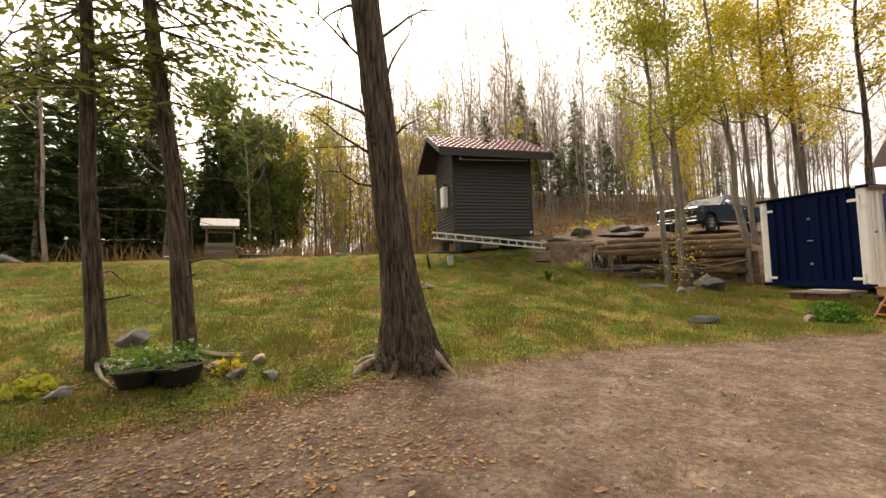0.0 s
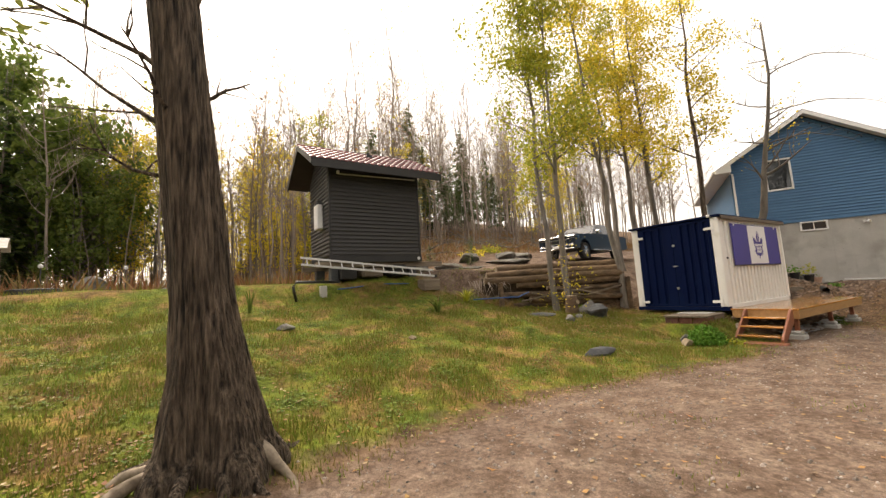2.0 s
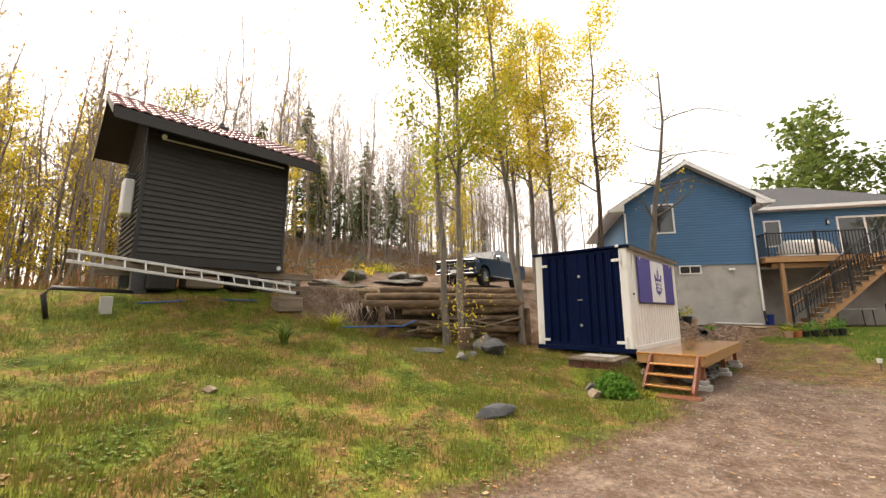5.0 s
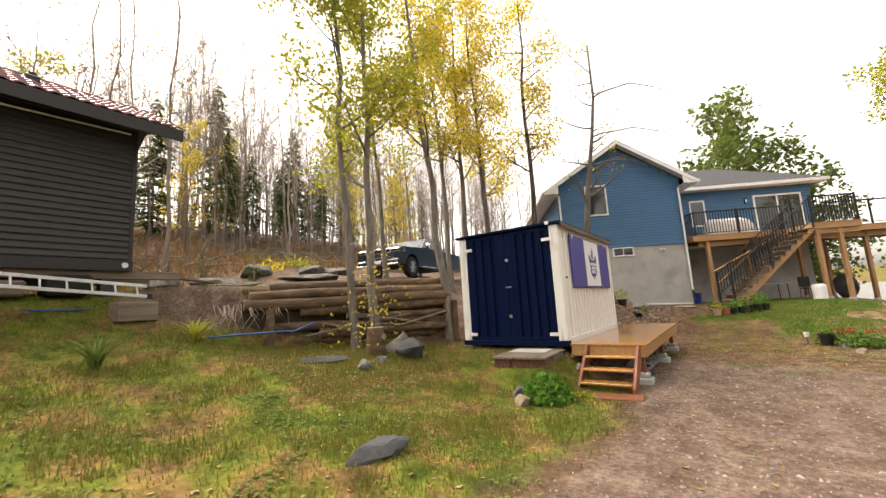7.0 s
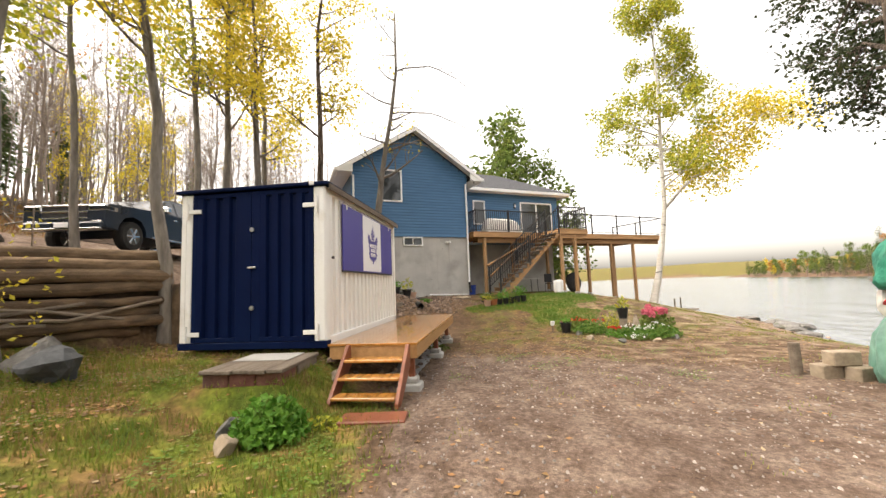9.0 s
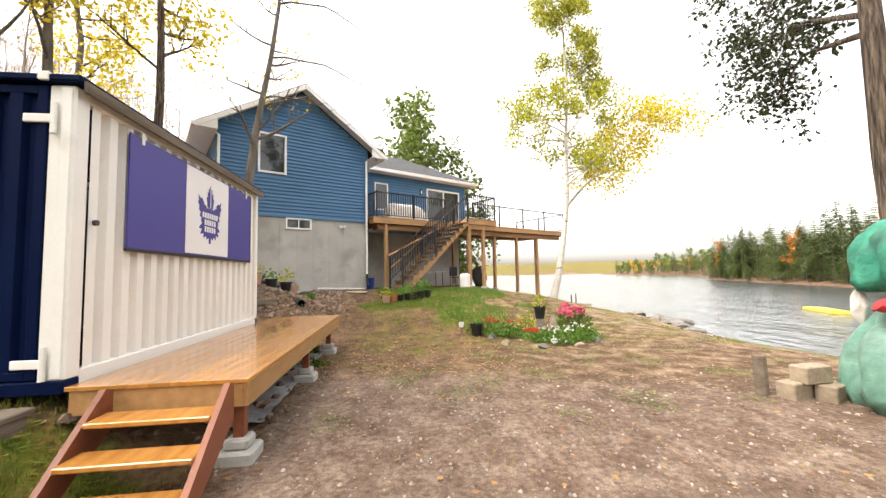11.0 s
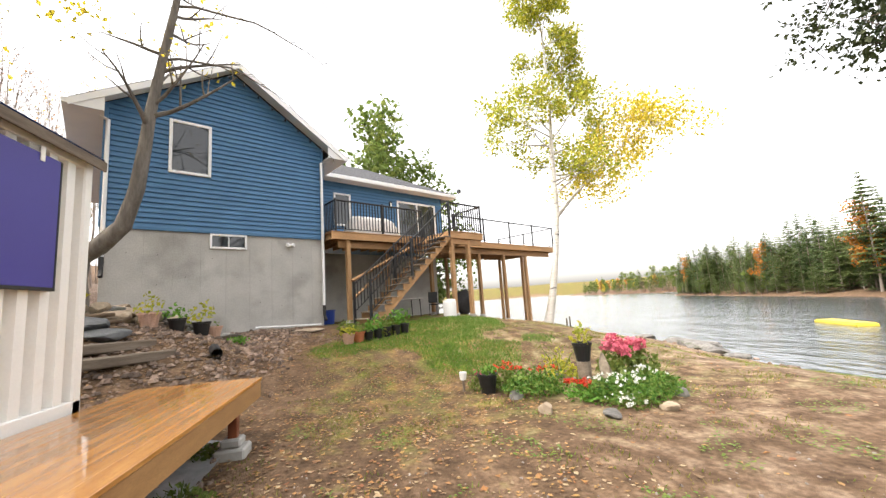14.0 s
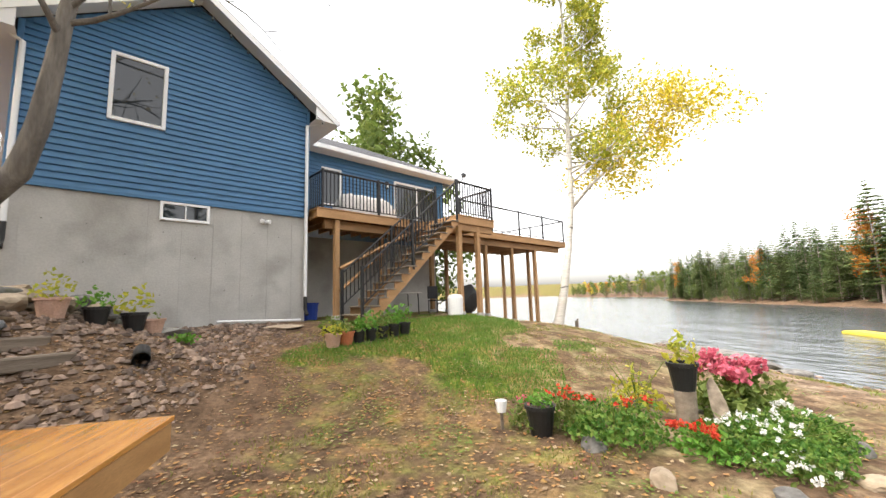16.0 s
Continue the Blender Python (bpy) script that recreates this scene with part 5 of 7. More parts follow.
def slim(x, y, tx, ty, h, rad, seed, leaves, material, crown=0.33, size=0.13, blen=1.9, bark="bark_grey", br=16):
    g = gz(x, y)
    broadleaf("young_tree", seed, trunk_path((x, y, g), (tx, ty, g + h), random.Random(seed), 9, 0.10), rad, crown, br, blen, int(leaves * 3.4), size, material, M[bark], CL_, GR, leaf_spread=0.95)


slim(10.75, 10.45, 10.2, 10.6, 12.0, 0.10, 31, 1500, M["leaf_lime"], 0.34)
slim(11.15, 10.2, 11.0, 10.4, 12.5, 0.11, 32, 1700, M["leaf_lime"], 0.30)
slim(10.55, 9.75, 10.45, 9.6, 1.9, 0.03, 37, 60, M["leaf_yellow"], 0.15, 0.085, 0.6, br=12)
slim(13.55, 9.85, 12.9, 10.6, 13.0, 0.125, 33, 1500, M["leaf_yellow"], 0.38)
slim(16.9, 12.0, 16.5, 12.3, 12.5, 0.11, 34, 1500, M["leaf_lime"], 0.34)
slim(17.9, 11.7, 17.7, 11.9, 13.0, 0.13, 35, 1500, M["leaf_yellow"], 0.34)
slim(18.35, 10.9, 18.0, 11.2, 12.5, 0.13, 36, 1400, M["leaf_yellow"], 0.32)
slim(18.9, 9.4, 19.1, 9.2, 13.5, 0.13, 38, 1100, M["leaf_yellow"], 0.36, bark="bark")
slim(14.6, 13.2, 14.3, 13.5, 11.5, 0.09, 39, 700, M["leaf_lime"], 0.4)
slim(20.8, 12.4, 20.9, 12.6, 13.0, 0.12, 40, 1200, M["leaf_yellow"], 0.3)

# crooked tree against the house
g = gz(21.1, 9.0)
lp = [(21.15, 9.05, min(g, 2.6)), (21.14, 9.0, 2.78), (21.02, 8.6, 3.0), (20.87, 8.12, 3.38), (20.8, 7.88, 4.1), (20.77, 7.76, 4.9), (20.74, 7.66, 5.7), (20.68, 7.45, 6.8), (20.6, 7.2, 8.0), (20.5, 6.95, 9.6), (20.3, 6.9, 11.8)]
broadleaf("crooked_tree", 51, lp, 0.205, 0.55, 15, 2.6, 150, 0.13, M["leaf_yellow"], M["bark_grey"], "crooked leaning tree with nearly bare branches", rtop=0.16, leaf_spread=0.5, flare=1.3)

crook = bpy.data.objects["crooked_tree"]
for z0, reach, lift in ((6.6, 2.6, 0.35), (7.3, 3.2, 0.3), (8.3, 2.8, 0.5)):
    i = min(j for j in range(len(lp)) if lp[j][2] >= z0)
    p = Vector(lp[i]) - Vector(lp[0])
    arc = [p + Vector((0.35 * reach * u, -reach * u, lift * math.sin(2.6 * u) - 0.9 * u * u + 0.03 * math.sin(17 * u))) for u in [k / 9 for k in range(10)]]
    ab = Mb().tube(arc, [0.032 * (1 - 0.85 * k / 9) for k in range(10)], 5)
    for k in (3, 5, 6, 8):
        ab.tube([arc[k], arc[k] + Vector((0.1, -0.22, 0.12)), arc[k] + Vector((0.12, -0.5, 0.08))], [0.010, 0.007, 0.003], 3)
    part("bare_branch", ab, M["bark_grey"], crook, "thin arching bare branch", smooth=True)

# birch on the shore
g = gz(30.05, -5.1)
bp = [(30.05, -5.15, g), (29.95, -5.5, 1.5), (29.8, -5.8, 3.4), (29.68, -6.05, 5.6), (29.65, -6.1, 8.6), (29.6, -6.2, 11.0), (29.55, -6.2, 14.5), (29.5, -6.1, 16.8)]
birch = broadleaf("birch_tree", 61, bp, 0.20, 0.46, 34, 3.6, 12500, 0.19, M["leaf_lime"], M["birch_bark"], "white-barked birch with yellowing leaves beside the deck", leaf_spread=0.8, droop=0.5, rtop=0.15, up=0.2)
r = random.Random(62)
fork, tips = Mb(), []
fp = [Vector(q) - Vector(bp[0]) for q in ((29.68, -6.05, 5.3), (29.28, -6.82, 6.27), (28.8, -7.8, 7.2), (28.3, -8.8, 8.2), (27.7, -9.9, 9.2), (27.4, -10.5, 9.4))]
fork.tube(fp, [0.09, 0.085, 0.07, 0.055, 0.035, 0.012], 7)
for k in range(20):
    f = r.uniform(1.2, 4.9)
    q = fp[int(f)].lerp(fp[int(f) + 1], f - int(f))
    a = r.uniform(0, 6.28)
    limb(fork, q, (math.cos(a), math.sin(a), r.uniform(-0.3, 0.6)), r.uniform(0.9, 1.9), 0.025, 1, r, tips, 0.05)
part("fork", fork, M["birch_bark"], birch, smooth=True)
part("crown", leaf_mesh("crown", [r.choice(tips) for _ in range(4800)], 0.17, r, M["leaf_yellow"], 0.6, spread=1.1), None, birch)

# dark-leaved tree on the right of the yard
x, y = 12.85, -2.15
dp = trunk_path((x, y, gz(x, y)), (13.3, -2.6, 11.5), random.Random(70), 8, 0.05)
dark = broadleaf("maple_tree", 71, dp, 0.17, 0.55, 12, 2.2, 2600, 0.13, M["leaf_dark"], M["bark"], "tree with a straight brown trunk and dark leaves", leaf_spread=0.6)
r = random.Random(72)
bough, tips = Mb(), []
o = Vector(dp[0])
for tgt in ((15.9, -4.1, 5.6), (16.6, -4.9, 5.2), (16.3, -4.3, 6.9), (15.6, -4.3, 7.6), (17.2, -5.2, 6.6), (16.9, -4.6, 8.2), (15.2, -3.3, 8.6)):
    st = Vector((13.05, -2.35, tgt[2] * 0.55 + 1.6)) - o
    en = Vector(tgt) - o
    mid = st.lerp(en, 0.55) + Vector((0, 0, 0.5))
    bough.tube([st, mid, en], [0.05, 0.03, 0.008], 5)
    for k in range(9):
        u = r.uniform(0.35, 1)
        limb(bough, mid.lerp(en, u) if u > 0.5 else st.lerp(mid, 0.5 + u), rvec(r) + Vector((0.3, -0.3, -0.1)), r.uniform(0.5, 1.1), 0.012, 1, r, tips, 0.0)
part("bough", bough, M["bark"], dark, smooth=True)
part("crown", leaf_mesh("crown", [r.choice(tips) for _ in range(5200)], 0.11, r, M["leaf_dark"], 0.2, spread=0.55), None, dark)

# ---- woods: a few grown kinds, copied ----
def kinds_of(group):
    K = {}
    for i in range(5):
        K["bare", i] = broadleaf("bare_tree", 100 + i, trunk_path((0, 0, 0), (random.Random(i).uniform(-.8, .8), random.Random(i + 9).uniform(-.8, .8), 13.5), random.Random(200 + i), 8, 0.14),
                                 0.075, 0.30, 30, 2.3, 60 if i % 2 else 0, 0.16, M["leaf_orange"] if i == 1 else M["leaf_yellow"], M["bark_brown"], "thin leafless grey-brown forest tree", group, up=0.6, kids=6, sides=6)
    for i in range(4):
        K["yellow", i] = broadleaf("autumn_tree", 120 + i, trunk_path((0, 0, 0), (0.5 - 0.3 * i, 0.3, 13), random.Random(220 + i), 8, 0.14), 0.09, 0.10, 28, 2.2, 1900, 0.20,
                                   M["leaf_yellow"] if i < 3 else M["leaf_lime"], M["bark_grey"], "forest tree with thin yellow autumn leaves", group, leaf_spread=0.9, sides=6)
    for i in range(2):
        K["green", i] = broadleaf("leafy_tree", 130 + i, trunk_path((0, 0, 0), (0.3, -0.3, 10), random.Random(230 + i), 8, 0.12), 0.12, 0.12, 26, 3.0, 2200, 0.34,
                                  M["leaf_green"], M["bark_grey"], "full-leaved green forest tree", group, leaf_spread=1.0, sides=6)
    for i in range(4):
        K["conifer", i] = conifer("spruce_tree" if i < 2 else "pine_tree", 140 + i, 14.5 + i, 0.15, (0.03, 0.05, 0.10, 0.24)[i], 2.9 + 0.2 * i, M["needle"], M["bark_brown"], "dark green forest conifer", group, dead=(0, 0, 14, 26)[i], step=0.46, density=1.5, spray=0.44)
    for i in range(3):
        K["pine", i] = conifer("white_pine_tree", 160 + i, 14.0 + i, 0.17, (0.05, 0.10, 0.16)[i], 4.0, M["needle_pine"], M["bark_brown"], "soft green white pine on the far shore", group, droop=0.02, step=0.52, density=1.7, spray=0.42)
    for i in range(2):
        K["orange", i] = broadleaf("maple_tree", 150 + i, trunk_path((0, 0, 0), (0.2, 0.3, 10), random.Random(250 + i), 8, 0.1), 0.12, 0.18, 20, 2.6, 1500, 0.34,
                                   M["leaf_orange"] if i else M["leaf_yellow"], M["bark_grey"], "bright orange autumn tree", group, leaf_spread=1.0, sides=6)
    return K


KIND = kinds_of("trees of the woods")
used = set()


def plant(kind, x, y, r, lo=0.8, hi=1.2, sink=0.1, z=None):
    i = r.randrange(len([k for k in KIND if k[0] == kind]))
    s = r.uniform(lo, hi)
    m = Matrix.Translation((x, y, (gz(x, y) if z is None else z) - sink)) @ Matrix.Rotation(r.uniform(0, 6.28), 4, "Z") @ Matrix.Diagonal((s, s, s * r.uniform(0.92, 1.1), 1))
    t = KIND[kind, i]
    if (kind, i) in used:
        return copy_thing(t, m)
    used.add((kind, i))
    t.matrix_basis = m
    return t


r = random.Random(77)
for _ in range(235):         # bare wood up the hillside
    x, y = r.uniform(3, 50), r.uniform(23, 48)
    plant("bare", x, y, r, 0.85, 1.3)
for _ in range(14):
    plant("conifer", r.uniform(6, 44), r.uniform(30, 50), r, 0.5, 0.75)
for x, y, s in ((15.5, 27, 0.62), (17.0, 29, 0.7), (13.0, 31, 0.75), (19.5, 27.5, 0.55), (24, 30, 0.7), (17.5, 33, 0.95), (16.2, 25.5, 0.5), (21.5, 26, 0.5)):
    plant("conifer", x, y, r, s, s + 0.05)
for _ in range(44):          # yellow wood beyond the hut
    x, y = r.uniform(-3.5, 9), r.uniform(24, 40)
    plant("yellow", x, y, r, 0.65, 1.0)
for _ in range(40):
    plant("bare", r.uniform(-5, 8), r.uniform(22, 34), r, 0.8, 1.1)
for _ in range(12):
    plant("yellow", r.uniform(12, 36), r.uniform(22, 40), r, 0.6, 0.9)
for _ in range(60):          # dark conifers beyond the crest
    x, y = r.uniform(-36, -6.5), r.uniform(21, 40)
    plant("conifer", x, y, r, 0.6, 0.95)
for x, y in ((-6.5, 25), (-5, 27.5), (-7.6, 29), (-4.0, 30)):
    plant("green", x, y, r, 0.9, 1.1)
for x, y in ((-10.5, 17.5), (-9.2, 19), (-12.5, 18), (-8.3, 21), (-14, 21), (-16, 16), (-18.5, 19), (-11.5, 23), (-20, 14)):
    plant("conifer", x, y, r, 0.85, 1.05)
for _ in range(34):          # close-grown stand beyond the well
    x, y = r.uniform(-24, -5.2), r.uniform(18.5, 27)
    plant("conifer", x, y, r, 0.5, 0.8)
for _ in range(16):          # young growth at its edge
    x, y = r.uniform(-20, -2.8), r.uniform(18.3, 22)
    plant("conifer", x, y, r, 0.22, 0.42)
for _ in range(9):
    plant("green", r.uniform(-9, -2.5), r.uniform(21, 28), r, 0.5, 0.8)
for x, y in ((-7.2, 19.5), (-9.6, 16.6), (-12.2, 15.6)):
    plant("bare", x, y, r, 1.0, 1.2)
for _ in range(10):          # above and behind the house
    plant("bare", r.uniform(24, 46), r.uniform(15, 24), r, 0.8, 1.1)
for x, y, s in ((38.4, 2.6, 1.42), (38.8, 1.2, 1.3), (38.6, 0.0, 1.05), (37.6, -1.0, 0.85)):
    plant("green", x, y, r, s, s + 0.03, 0.5)
for x, y, s in ((38.0, 3.6, 1.05), (39.6, 2.0, 0.95), (39.4, 0.6, 0.74)):
    plant("conifer", x, y, r, s, s + 0.02, 0.2)
for x, y, s in ((-9, -5.5, 1.4), (-5, -6, 1.5), (-1.5, -6.4, 1.5), (-13, -4, 1.4), (2.5, -6.6, 1.45), (5.5, -6.3, 1.4), (8.5, -6.6, 1.25), (-8, -2, 1.3)):    # behind the start of the walk, seen in the window glass
    plant("conifer", x, y, r, s, s + 0.1)
# across the water
for i in range(180):
    x = r.uniform(10, 94)
    y = -44.4 - 0.49 * (x - 37) - abs(r.gauss(0, 6.0))
    plant("conifer" if i % 3 == 0 else "pine", x, y, r, 0.56, 0.9)
for i in range(60):          # low growth at the waterline
    x = r.uniform(6, 94)
    plant("pine" if i % 4 else "green", x, -43.2 - 0.49 * (x - 37) - r.uniform(0, 1.6), r, 0.16, 0.34)
for x, k in ((42.5, 0.8), (61.0, 0.75), (90.0, 0.8)):
    plant("orange", x, -44.0 - 0.49 * (x - 37) - 1.5, r, k, k + 0.05)
for _ in range(90):
    x = r.uniform(110, 270)
    y = -106 - 0.30 * (x - 120) - abs(r.gauss(0, 10))
    k = r.random()
    plant("green" if k < 0.5 else ("orange" if k < 0.66 else "pine"), x, y, r, 0.55, 0.9)
for kk, t in KIND.items():
    if kk not in used:
        x, y = r.uniform(10, 40), r.uniform(34, 46)
        t.matrix_basis = Matrix.Translation((x, y, gz(x, y) - 0.1))
# ---- things on the lawn and by the hut ----
def ladder_thing():
    a, b = Vector((3.18, 12.5, 2.52)), Vector((7.40, 12.5, 2.09))
    t = thing("ladder", Matrix.Translation(a), "long aluminium ladder lying on its edge in front of the hut", "ladder")
    d = b - a
    for dz in (0.0, 0.20):
        part("rail", Mb().box(0, d.length, -0.025, 0.025, -0.03, 0.03, 0.006), M["aluminium"], t, m=Matrix.Translation((0, 0.10 * (dz > 0), dz)) @ d.to_track_quat("X", "Z").to_matrix().to_4x4())
    for i in range(13):
        p = d * ((i + 0.5) / 13)
        part("rung", Mb().tube([p + Vector((0, 0.0, 0.02)), p + Vector((0, 0.10, 0.19))], 0.017, 6), M["aluminium"], t)
    part("foot", Mb().box(-0.02, 0.06, -0.05, 0.05, -0.05, 0.05, 0.01), M["black_plastic"], t, m=Matrix.Translation(d))


ladder_thing()
g = gz(3.1, 12.5)
tr = thing("trestle", pose(3.1, 12.55, g), "dark bent pipe trestle holding up one ladder end", "trestle")
part("bar", Mb().tube([(-0.05, 0, 0), (-0.13, 0, 0.42), (-0.05, 0, 0.55), (1.1, 0.25, 0.52)], 0.04, 8), M["black_metal"], tr, smooth=True)
part("leg", Mb().box(0.62, 0.80, 0.06, 0.24, 0, 0.42, 0.015), M["concrete"], tr, "pale concrete post")
g = gz(7.2, 12.7)
bl = tagged(part("timber_block", Mb().box(-0.35, 0.3, -0.2, 0.2, -0.1, 0.26, 0.02), M["old_wood"], m=pose(7.25, 12.62, g - 0.02, 0, 0, 8)), "weathered timber block under the ladder end", "timber")
for x, w, h, mt, lb in ((4.7, 0.55, 0.35, "black_plastic", "dark plastic crate under the hut"), (5.5, 0.7, 0.28, "old_wood", "short pile of dark boards under the hut"), (6.4, 0.6, 0.38, "rubber", "black bundle under the hut")):
    tagged(part("crate", Mb().box(-w / 2, w / 2, -0.3, 0.3, 0, h, 0.04), M[mt], m=pose(x, 13.45, gz(x, 13.45), 0, 0, 5)), lb, "crate")
hose = Mb().tube([(4.3 + 0.32 * i, 12.95 - 0.12 * math.sin(i * 1.3), gz(4.3 + 0.32 * i, 12.9) + 0.03) for i in range(9)], 0.018, 6)
tagged(part("garden_hose", hose, M["hose_blue"], smooth=True), "blue garden hose on the grass by the hut", "hose")
# brick-coloured pad and boards at the hut's corners
tagged(part("plank", Mb().box(0, 1.9, 0, 0.16, 0, 0.05, 0.008), M["old_wood"], m=pose(7.6, 13.6, gz(8, 13.6) + 0.28, 0, 6, 4)), "dark weathered board beside the hut", "board")


def well():
    x, y = -4.05, 16.0
    g = gz(x, y)
    t = thing("wishing_well", pose(x, y, g, 0, 0, 12), "little wooden wishing well with a pale slatted roof", "well")
    for i in range(5):
        z = 0.02 + i * 0.125
        part("slat", Mb().box(-0.47, 0.47, -0.47, -0.43, z, z + 0.11, 0.006), M["old_wood"], t)
        part("slat", Mb().box(-0.47, 0.47, 0.43, 0.47, z, z + 0.11, 0.006), M["old_wood"], t)
        part("slat", Mb().box(-0.47, -0.43, -0.43, 0.43, z, z + 0.11, 0.006), M["old_wood"], t)
        part("slat", Mb().box(0.43, 0.47, -0.43, 0.43, z, z + 0.11, 0.006), M["old_wood"], t)
    for s in (-1, 1):
        part("post", Mb().box(s * 0.44 - 0.04, s * 0.44 + 0.04, -0.04, 0.04, 0.3, 1.45, 0.008), M["old_wood"], t)
        for k in range(3):
            part("roof_slat", Mb().box(-0.62, 0.62, -0.02, 0.02, -0.09, 0.09, 0.004), M["white_cover"], t, "pale roof slat", m=Matrix.Translation((0, s * (0.10 + 0.13 * k), 1.50 - 0.10 * k)) @ pose(0, 0, 0, s * 52, 0, 0))
    part("winch", Mb().tube([(-0.44, 0, 1.05), (0.44, 0, 1.05)], 0.04, 8), M["old_wood"], t)


well()


def boulder(x, y, sx, sy, sz, seed, label, material="rock", rough=0.3, rz=0, sink=0.25, detail=3, group="", flat=0.0, name="boulder"):
    me = rock_mesh(name, sx, sy, sz, M[material], seed, detail, rough, flat)
    return tagged(part(name, me, None, m=pose(x, y, gz(x, y) + sz * (1 - sink) - sz * 0.35, 0, 0, rz)), label, "rock", group)


CR = "grey boulder on the crest of the lawn"
boulder(-2.15, 18.3, 0.75, 0.6, 0.55, 1, CR, group="boulders on the crest")
boulder(-12.6, 15.4, 1.0, 0.8, 0.6, 2, CR, group="boulders on the crest")
boulder(-9.6, 14.6, 0.6, 0.4, 0.22, 3, CR, group="boulders on the crest")
boulder(-5.2, 14.6, 0.30, 0.3, 0.14, 4, CR, group="boulders on the crest")
for i, (dx, dy, s) in enumerate(((0, 0, 0.42), (0.5, 0.1, 0.35), (-0.45, 0.1, 0.3), (0.1, 0.2, 0.26))):
    boulder(0.35 + dx, 16.5 + dy, s, s * 0.8, s * 0.55, 10 + i, "flat stone of a low cairn behind the lawn", group="cairn stones", rz=i * 40)
boulder(0.40, 16.5, 0.22, 0.18, 0.34, 15, "upright stone on the low cairn", group="cairn stones")
tagged(part("fire_ring", Mb().lathe([(0.5, 0), (0.55, 0.02), (0.55, 0.22), (0.5, 0.24)], 20, (-3.0, 16.4, gz(-3, 16.4))), M["slate"]), "low dark fire ring beside the well", "fire pit")
for x, y, h in ((-5.6, 16.2, 1.0), (-3.1, 17.2, 0.9), (-1.2, 17.5, 0.8), (-7.2, 15.0, 0.7), (-9.0, 16.5, 0.9)):
    t = thing("garden_light", pose(x, y, gz(x, y)), "thin garden light on a stake", "garden light", "garden lights on the crest")
    part("stake", Mb().tube([(0, 0, -0.1), (0, 0, h)], 0.018, 6), M["slate"], t)
    part("lamp_head", Mb().lathe([(0.03, h), (0.06, h + 0.02), (0.055, h + 0.09), (0.02, h + 0.12)], 10), M["white_paint"], t)
boulder(7.6, 6.62, 0.36, 0.17, 0.17, 21, "dark slate slab half sunk in the lawn", "slate", 0.35, rz=-16, sink=0.42, flat=0.45)
boulder(2.3, 9.85, 0.20, 0.14, 0.10, 22, "small grey stone in the lawn", rz=10)
boulder(4.5, 8.6, 0.10, 0.08, 0.06, 23, "small pale stone in the lawn", "rock_brown")
boulder(11.1, 9.25, 0.46, 0.36, 0.32, 24, "large mossy grey boulder below the log wall", "slate", rough=0.45, rz=30)
boulder(11.35, 9.65, 0.42, 0.36, 0.34, 25, "grey boulder leaning on the log wall", rough=0.4, rz=70)
boulder(9.6, 8.95, 0.20, 0.17, 0.15, 26, "rounded grey stone at the lawn's edge")
boulder(9.3, 9.75, 0.62, 0.22, 0.10, 27, "flat dark stone slab in leaf litter", "slate", 0.2, rz=-8, detail=2)
boulder(10.2, 9.15, 0.16, 0.12, 0.10, 28, "small stone in leaf litter")
boulder(10.45, 6.35, 0.22, 0.13, 0.14, 29, "pale stone beside the leafy plant", "rock_brown", rz=40)
boulder(10.75, 6.55, 0.18, 0.12, 0.13, 30, "grey stone beside the leafy plant", rz=10)
boulder(12.3, 6.0, 0.17, 0.12, 0.10, 31, "pale stone under the container's corner", "root_bare")
for i, (x, y) in enumerate(((-2.95, 5.35), (-1.5, 5.85), (-1.25, 5.6), (-1.05, 5.95), (-0.8, 5.45))):
    boulder(x, y, 0.15, 0.11, 0.08, 40 + i, "pale stone among leaf litter by the hemlocks", "rock_brown" if i % 2 else "rock", rz=i * 30)
boulder(-2.85, 6.75, 0.24, 0.2, 0.15, 46, "grey stone behind the hemlock trunk")

# ---- log retaining wall ----
lw = thing("log_wall", pose(0, 0, 0), "stacked weathered log retaining wall below the driveway", "retaining wall")
r = random.Random(9)
A, B = Vector((8.85, 11.75, 0)), Vector((13.65, 9.85, 0))
for row, (z, a, b, off) in enumerate(((2.16, 0.10, 1.0, 0.28), (1.97, 0.02, 1.0, 0.10), (1.77, 0.0, 0.99, 0.0), (1.58, 0.22, 1.0, 0.02), (1.42, 0.42, 1.0, -0.03), (1.26, 0.12, 0.98, 0.06), (1.08, 0.30, 1.0, -0.02), (0.92, 0.18, 0.9, 0.1), (2.10, 0.0, 0.55, 0.5), (2.22, 0.3, 1.0, 0.62), (2.0, -0.12, 0.3, 0.7))):
    n = Vector((0.37, 0.93, 0)) * off
    p, q = A.lerp(B, a) + n + Vector((0, 0, z + 0.05)), A.lerp(B, b) + n + Vector((0, 0, z + 0.12 * (row < 4)))
    pts = [p.lerp(q, i / 6) + Vector((r.uniform(-.02, .02), r.uniform(-.02, .02), r.uniform(-.02, .02))) for i in range(7)]
    R0 = (0.11, 0.11, 0.12, 0.10, 0.075, 0.10, 0.10, 0.10, 0.09, 0.09, 0.1)[row]
    m = Mb().tube(pts, [R0 * r.uniform(0.9, 1.1) for _ in pts], 12)
    m.mi = [1 if len(f) > 4 else 0 for f in m.f]
    part("log", m, [M["log_wood"], M["log_end"]], lw, smooth=False)
